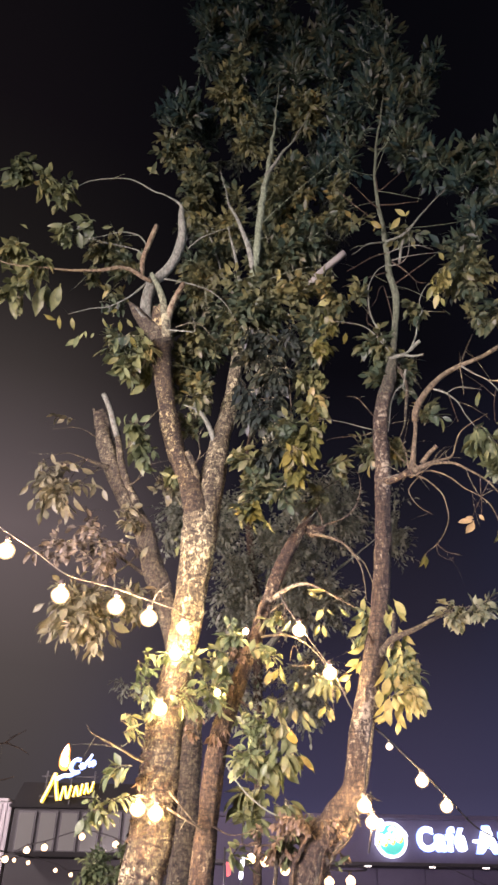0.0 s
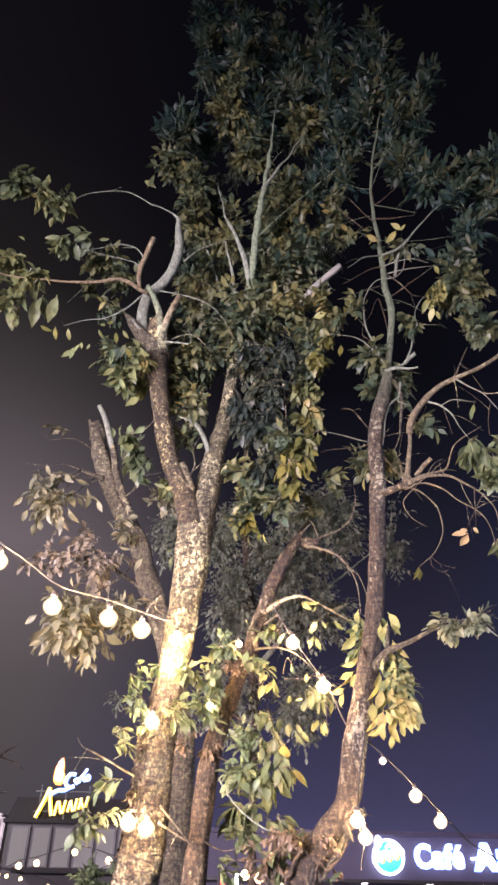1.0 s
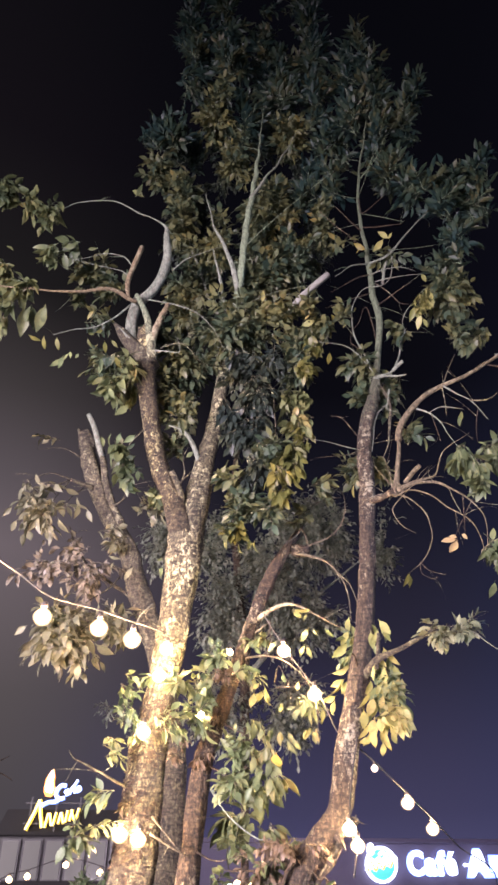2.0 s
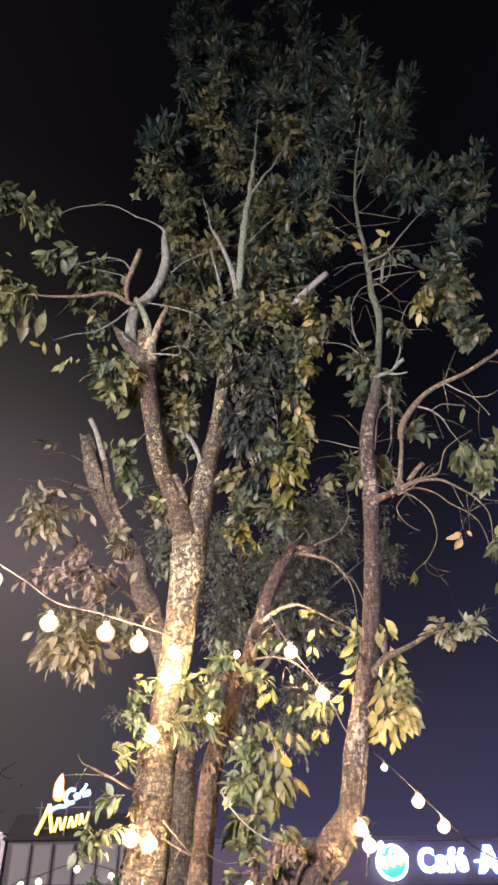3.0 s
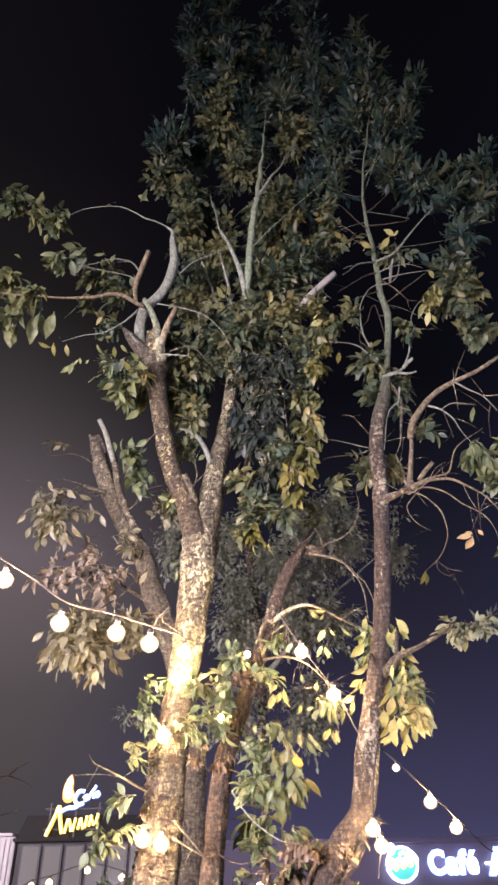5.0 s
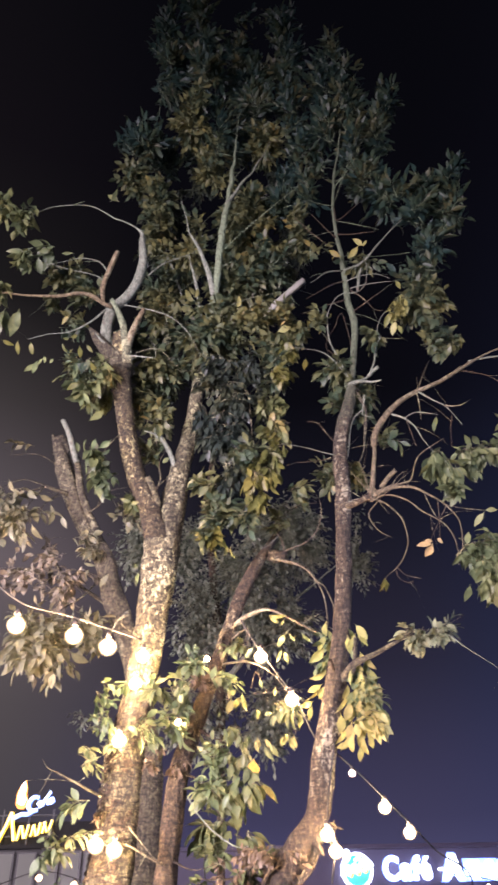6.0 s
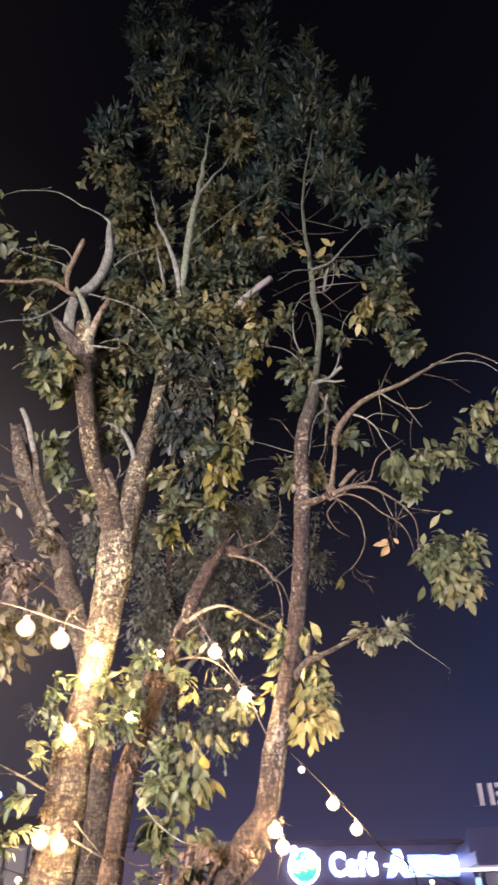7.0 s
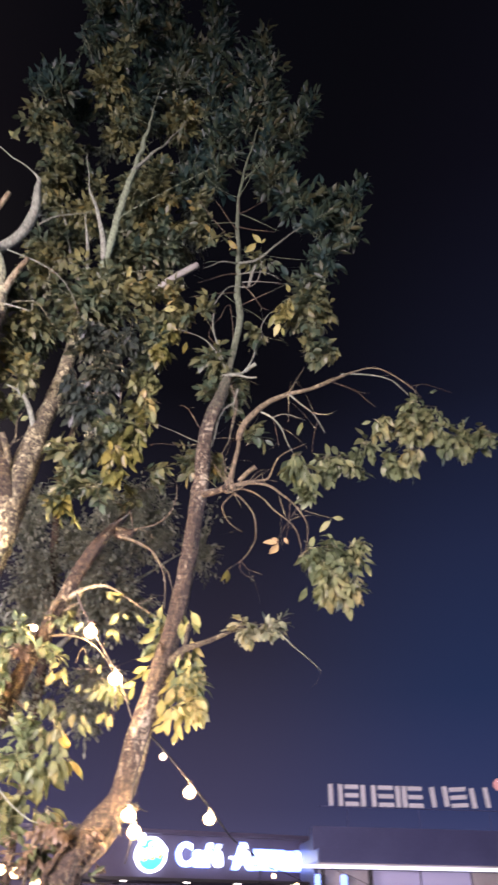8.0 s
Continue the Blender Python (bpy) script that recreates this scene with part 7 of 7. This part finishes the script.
# crown of the dim tree
lobe(tree_e, (1.06, 8.3, 5.97), (0.67, 0.8, 0.67), 390, "far")
lobe(tree_e, (0.44, 8.4, 5.38), (0.58, 0.8, 0.71), 369, "far")
lobe(tree_e, (0.84, 8.4, 4.77), (0.63, 0.8, 0.58), 342, "far")
lobe(tree_e, (1.92, 8.3, 5.71), (0.29, 0.5, 0.65), 73, "far")
lobe(tree_e, (-0.97, 8.5, 5.94), (0.3, 0.5, 0.68), 111, "far")
lobe(tree_e, (-0.07, 8.5, 4.89), (0.57, 0.7, 0.67), 354, "far")
lobe(tree_e, (-0.15, 8.5, 3.73), (0.46, 0.7, 0.57), 198, "far")
lobe(tree_e, (-0.29, 8.6, 5.89), (0.46, 0.6, 0.59), 147, "far")
lobe(tree_e, (0.64, 8.5, 3.72), (0.59, 0.8, 0.57), 212, "far")
lobe(tree_e, (-1.28, 8.6, 3.77), (0.47, 0.6, 0.45), 14, "far")

for each in list(TREES):
    grow(each)

# ---- string lights ----
def string_light(label, cord, bulbs, glow, size=0.045, group="strings of bulbs", dim=(), wire=0.0045, skin=None):
    """A sagging cord with globe bulbs in black sockets."""
    x, y, z = bulbs[0]
    full = size
    ob = thing("string_light", (x, y, z), label, "string light", group)
    if cord:
        part("cord", tube([(*p, wire if bulbs[0][1] < 6 else 0.006) for p in cord], 6, 0.05), skin or cord_mat, ob)
    for k, (x, y, z) in enumerate(bulbs):
        size = full * 0.6 if k in dim else full

        def globe(r):
            body = bmesh.new()
            bmesh.ops.create_uvsphere(body, u_segments=14, v_segments=9, radius=r)
            for v in body.verts:
                if v.co.z > 0.3 * r:
                    v.co.x *= 1 - 0.5 * (v.co.z / r - 0.3)
                    v.co.y *= 1 - 0.5 * (v.co.z / r - 0.3)
            for f in body.faces:
                f.smooth = True
            return placed(body, pose(x, y, z))

        # a bright core inside a shell whose glow is added as bloom
        if glow is bulb_glow and k not in dim:
            bulb = part("bulb", globe(size * 1.12), bloom_shell, ob, "frosted glass bulb")
            part("filament", globe(size * 0.84), glow, bulb, "bright glowing filament core")
        else:
            bulb = part("bulb", globe(size), dim_glow if k in dim else glow, ob)
        sock = tube([(x, y, z + size * 1.15, size * 0.36), (x, y, z + size * 1.55, size * 0.4), (x, y, z + size * 1.85, size * 0.25)], 8, 0.02)
        part("socket", sock, socket_mat, bulb)
    return ob


string_light("weathered pale cord of warm bulbs reaching the forked trunk",
             [(-2.6, 3.3, 4.1), (-1.61, 3.6, 3.49), (-1.4, 3.65, 3.36), (-1.19, 3.7, 3.24), (-1.01, 3.76, 3.13), (-0.77, 3.83, 3.09), (-0.55, 3.9, 3.04), (-0.38, 3.98, 3.01)],
             [(-1.35, 3.66, 3.23), (-1.03, 3.75, 3.01), (-0.73, 3.83, 2.98), (-0.55, 3.9, 2.94)], bulb_glow, 0.046, wire=0.0052, skin=pale_cord)
string_light("black cord of warm bulbs wound down the forked trunk",
             [(-0.38, 3.98, 3.01), (-0.34, 3.97, 2.95), (-0.4, 3.98, 2.8), (-0.3, 4.0, 2.7), (-0.46, 3.98, 2.52), (-0.36, 4.0, 2.3), (-0.5, 3.97, 2.05), (-0.4, 3.98, 1.9)],
             [(-0.36, 3.97, 2.91), (-0.39, 3.97, 2.76), (-0.45, 3.95, 2.46), (-0.43, 3.93, 1.96), (-0.52, 3.93, 1.98)], bulb_glow, 0.036, wire=0.0022)
string_light("thin cord with two tiny warm bulbs among the leaves",
             [(-0.36, 3.97, 2.75), (-0.15, 4.02, 2.6), (-0.02, 4.05, 2.96), (0.12, 4.1, 3.05)],
             [(-0.15, 4.0, 2.56), (0.0, 4.05, 2.92)], bulb_glow, 0.017, wire=0.0016)
string_light("cord of warm bulbs hanging in the slender tree",
             [(0.2, 4.16, 3.2), (0.25, 4.1, 3.08), (0.36, 4.05, 2.89), (0.5, 4.0, 2.67), (0.59, 4.02, 2.48), (0.68, 4.09, 2.44)],
             [(0.31, 4.04, 2.93), (0.47, 3.98, 2.67)], bulb_glow, 0.037, wire=0.004, skin=pale_cord)
string_light("cord of warm bulbs running from the straight tree to the café",
             [(0.68, 4.09, 2.44), (0.78, 3.97, 2.31), (0.965, 4.12, 2.185), (1.13, 4.3, 2.085), (1.33, 4.6, 1.99), (1.7, 5.2, 1.88), (2.6, 8.5, 1.75), (3.6, 14.0, 2.1), (4.4, 18.95, 2.33)],
             [(0.76, 3.95, 2.29), (0.945, 4.1, 2.15), (1.105, 4.28, 2.05)], bulb_glow, 0.031, dim=(0,), wire=0.0045)
string_light("two warm bulbs tied to the bent base of the straight tree",
             [(0.68, 3.93, 2.44), (0.62, 3.87, 2.2), (0.6, 3.84, 2.06), (0.63, 3.84, 1.98), (0.6, 3.86, 1.8)],
             [(0.59, 3.83, 2.0), (0.625, 3.83, 1.93)], bulb_glow, 0.032)
string_light("far swag of small warm bulbs before the dark shop",
             [(-4.7, 17.95, 2.37), (-3.2, 9.2, 1.86), (-2.59, 9.0, 1.99), (-2.37, 9.0, 2.09), (-2.18, 9.0, 2.13), (-1.78, 9.0, 2.24), (-1.4, 9.0, 2.17), (-1.2, 9, 2.08), (-0.8, 9, 1.9)],
             [(-2.59, 9.0, 1.95), (-2.37, 9.0, 2.04), (-2.18, 9.0, 2.07), (-1.78, 9.0, 2.18), (-1.4, 9.0, 2.11), (-1.29, 9.0, 2.05)], far_glow, 0.034)
string_light("far swag of small warm bulbs under the shop canopy",
             [(-4.8, 17.95, 2.37), (-3.6, 12, 2.18), (-3.11, 12, 2.12), (-2.7, 12, 2.02), (-2.26, 12, 1.95), (-1.5, 17.95, 2.37)],
             [(-3.32, 12.0, 2.06), (-3.11, 12.0, 2.03), (-2.7, 12.0, 1.94), (-2.47, 12.0, 1.89), (-2.26, 12.0, 1.86)], far_glow, 0.026)
string_light("swag of warm bulbs low behind the trunks",
             [(0.02, 8.45, 2.3), (0.0, 7.4, 2.06), (0.08, 7, 1.99), (0.37, 7, 1.92), (0.74, 7, 1.84), (1.1, 7.3, 1.86), (2.2, 18.95, 2.37)],
             [(0.08, 7.0, 1.91), (0.2, 7.0, 1.89), (0.37, 7.0, 1.83), (0.74, 7.0, 1.75), (0.92, 7.0, 1.76)], far_glow, 0.040)

string_light("cord of small warm bulbs between the café and the kiosk",
             [(3.64, 12.0, 2.33), (4.14, 12.0, 2.26), (4.51, 12.0, 2.15), (4.92, 12.0, 1.98), (6.5, 13.5, 2.1), (7.3, 17.2, 2.62)],
             [(4.14, 12.0, 2.17), (4.51, 12.0, 2.06), (4.92, 12.0, 1.9)], far_glow, 0.034)

# small shrubs in front of the shop
for sx, sz, n in ((-1.44, 1.98, 90), (-1.16, 2.02, 45)):
    bush = tree((sx, 8.0), "small leafy green shrub standing before the shop", "shrub")
    bush.name, bush["group"] = "shrub", "shrubs before the shop"
    limb(bush, "stem", [(sx, 8, -0.05, 0.03), (sx + 0.02, 8, 0.9, 0.025), (sx - 0.02, 8, sz, 0.012)], bark)
    for k in range(4):
        limb(bush, "branch", [(sx, 8, 0.6 + 0.25 * k, 0.012), (sx + 0.15 * math.sin(2 * k), 8 + 0.1 * math.cos(2 * k), 1.0 + 0.25 * k, 0.006)], bark)
    lobe(bush, (sx, 8, sz - 0.25), (0.2, 0.2, 0.45), n, "low")
    grow(bush)

# small pennant and a tube light on posts, far behind the trunks
pennant = thing("pennant", (-0.19, 9.0, 0), "small red pennant hanging on a thin post", "pennant")
part("post", tube([(-0.19, 9.0, -0.02, 0.012), (-0.19, 9.0, 2.1, 0.012)], 6, 0.3), frame_mat, pennant)
part("cloth", slab([(-0.17, 1.96), (-0.11, 1.95), (-0.12, 1.84), (-0.16, 1.82)], 8.98, 9.0), red_cloth, pennant)
tube_light = thing("tube_light", (0.0, 9.0, 0), "upright bluish white tube light on a thin post", "lamp")
part("post", tube([(0.0, 9.02, -0.02, 0.012), (0.0, 9.02, 1.8, 0.012)], 6, 0.3), frame_mat, tube_light)
part("tube", placed(box(bmesh.new(), (-0.02, -0.02, 0), (0.02, 0.02, 0.22), 0.012), pose(-0.01, 9.0, 1.8, 0, 6, 0)), lit_white, tube_light)
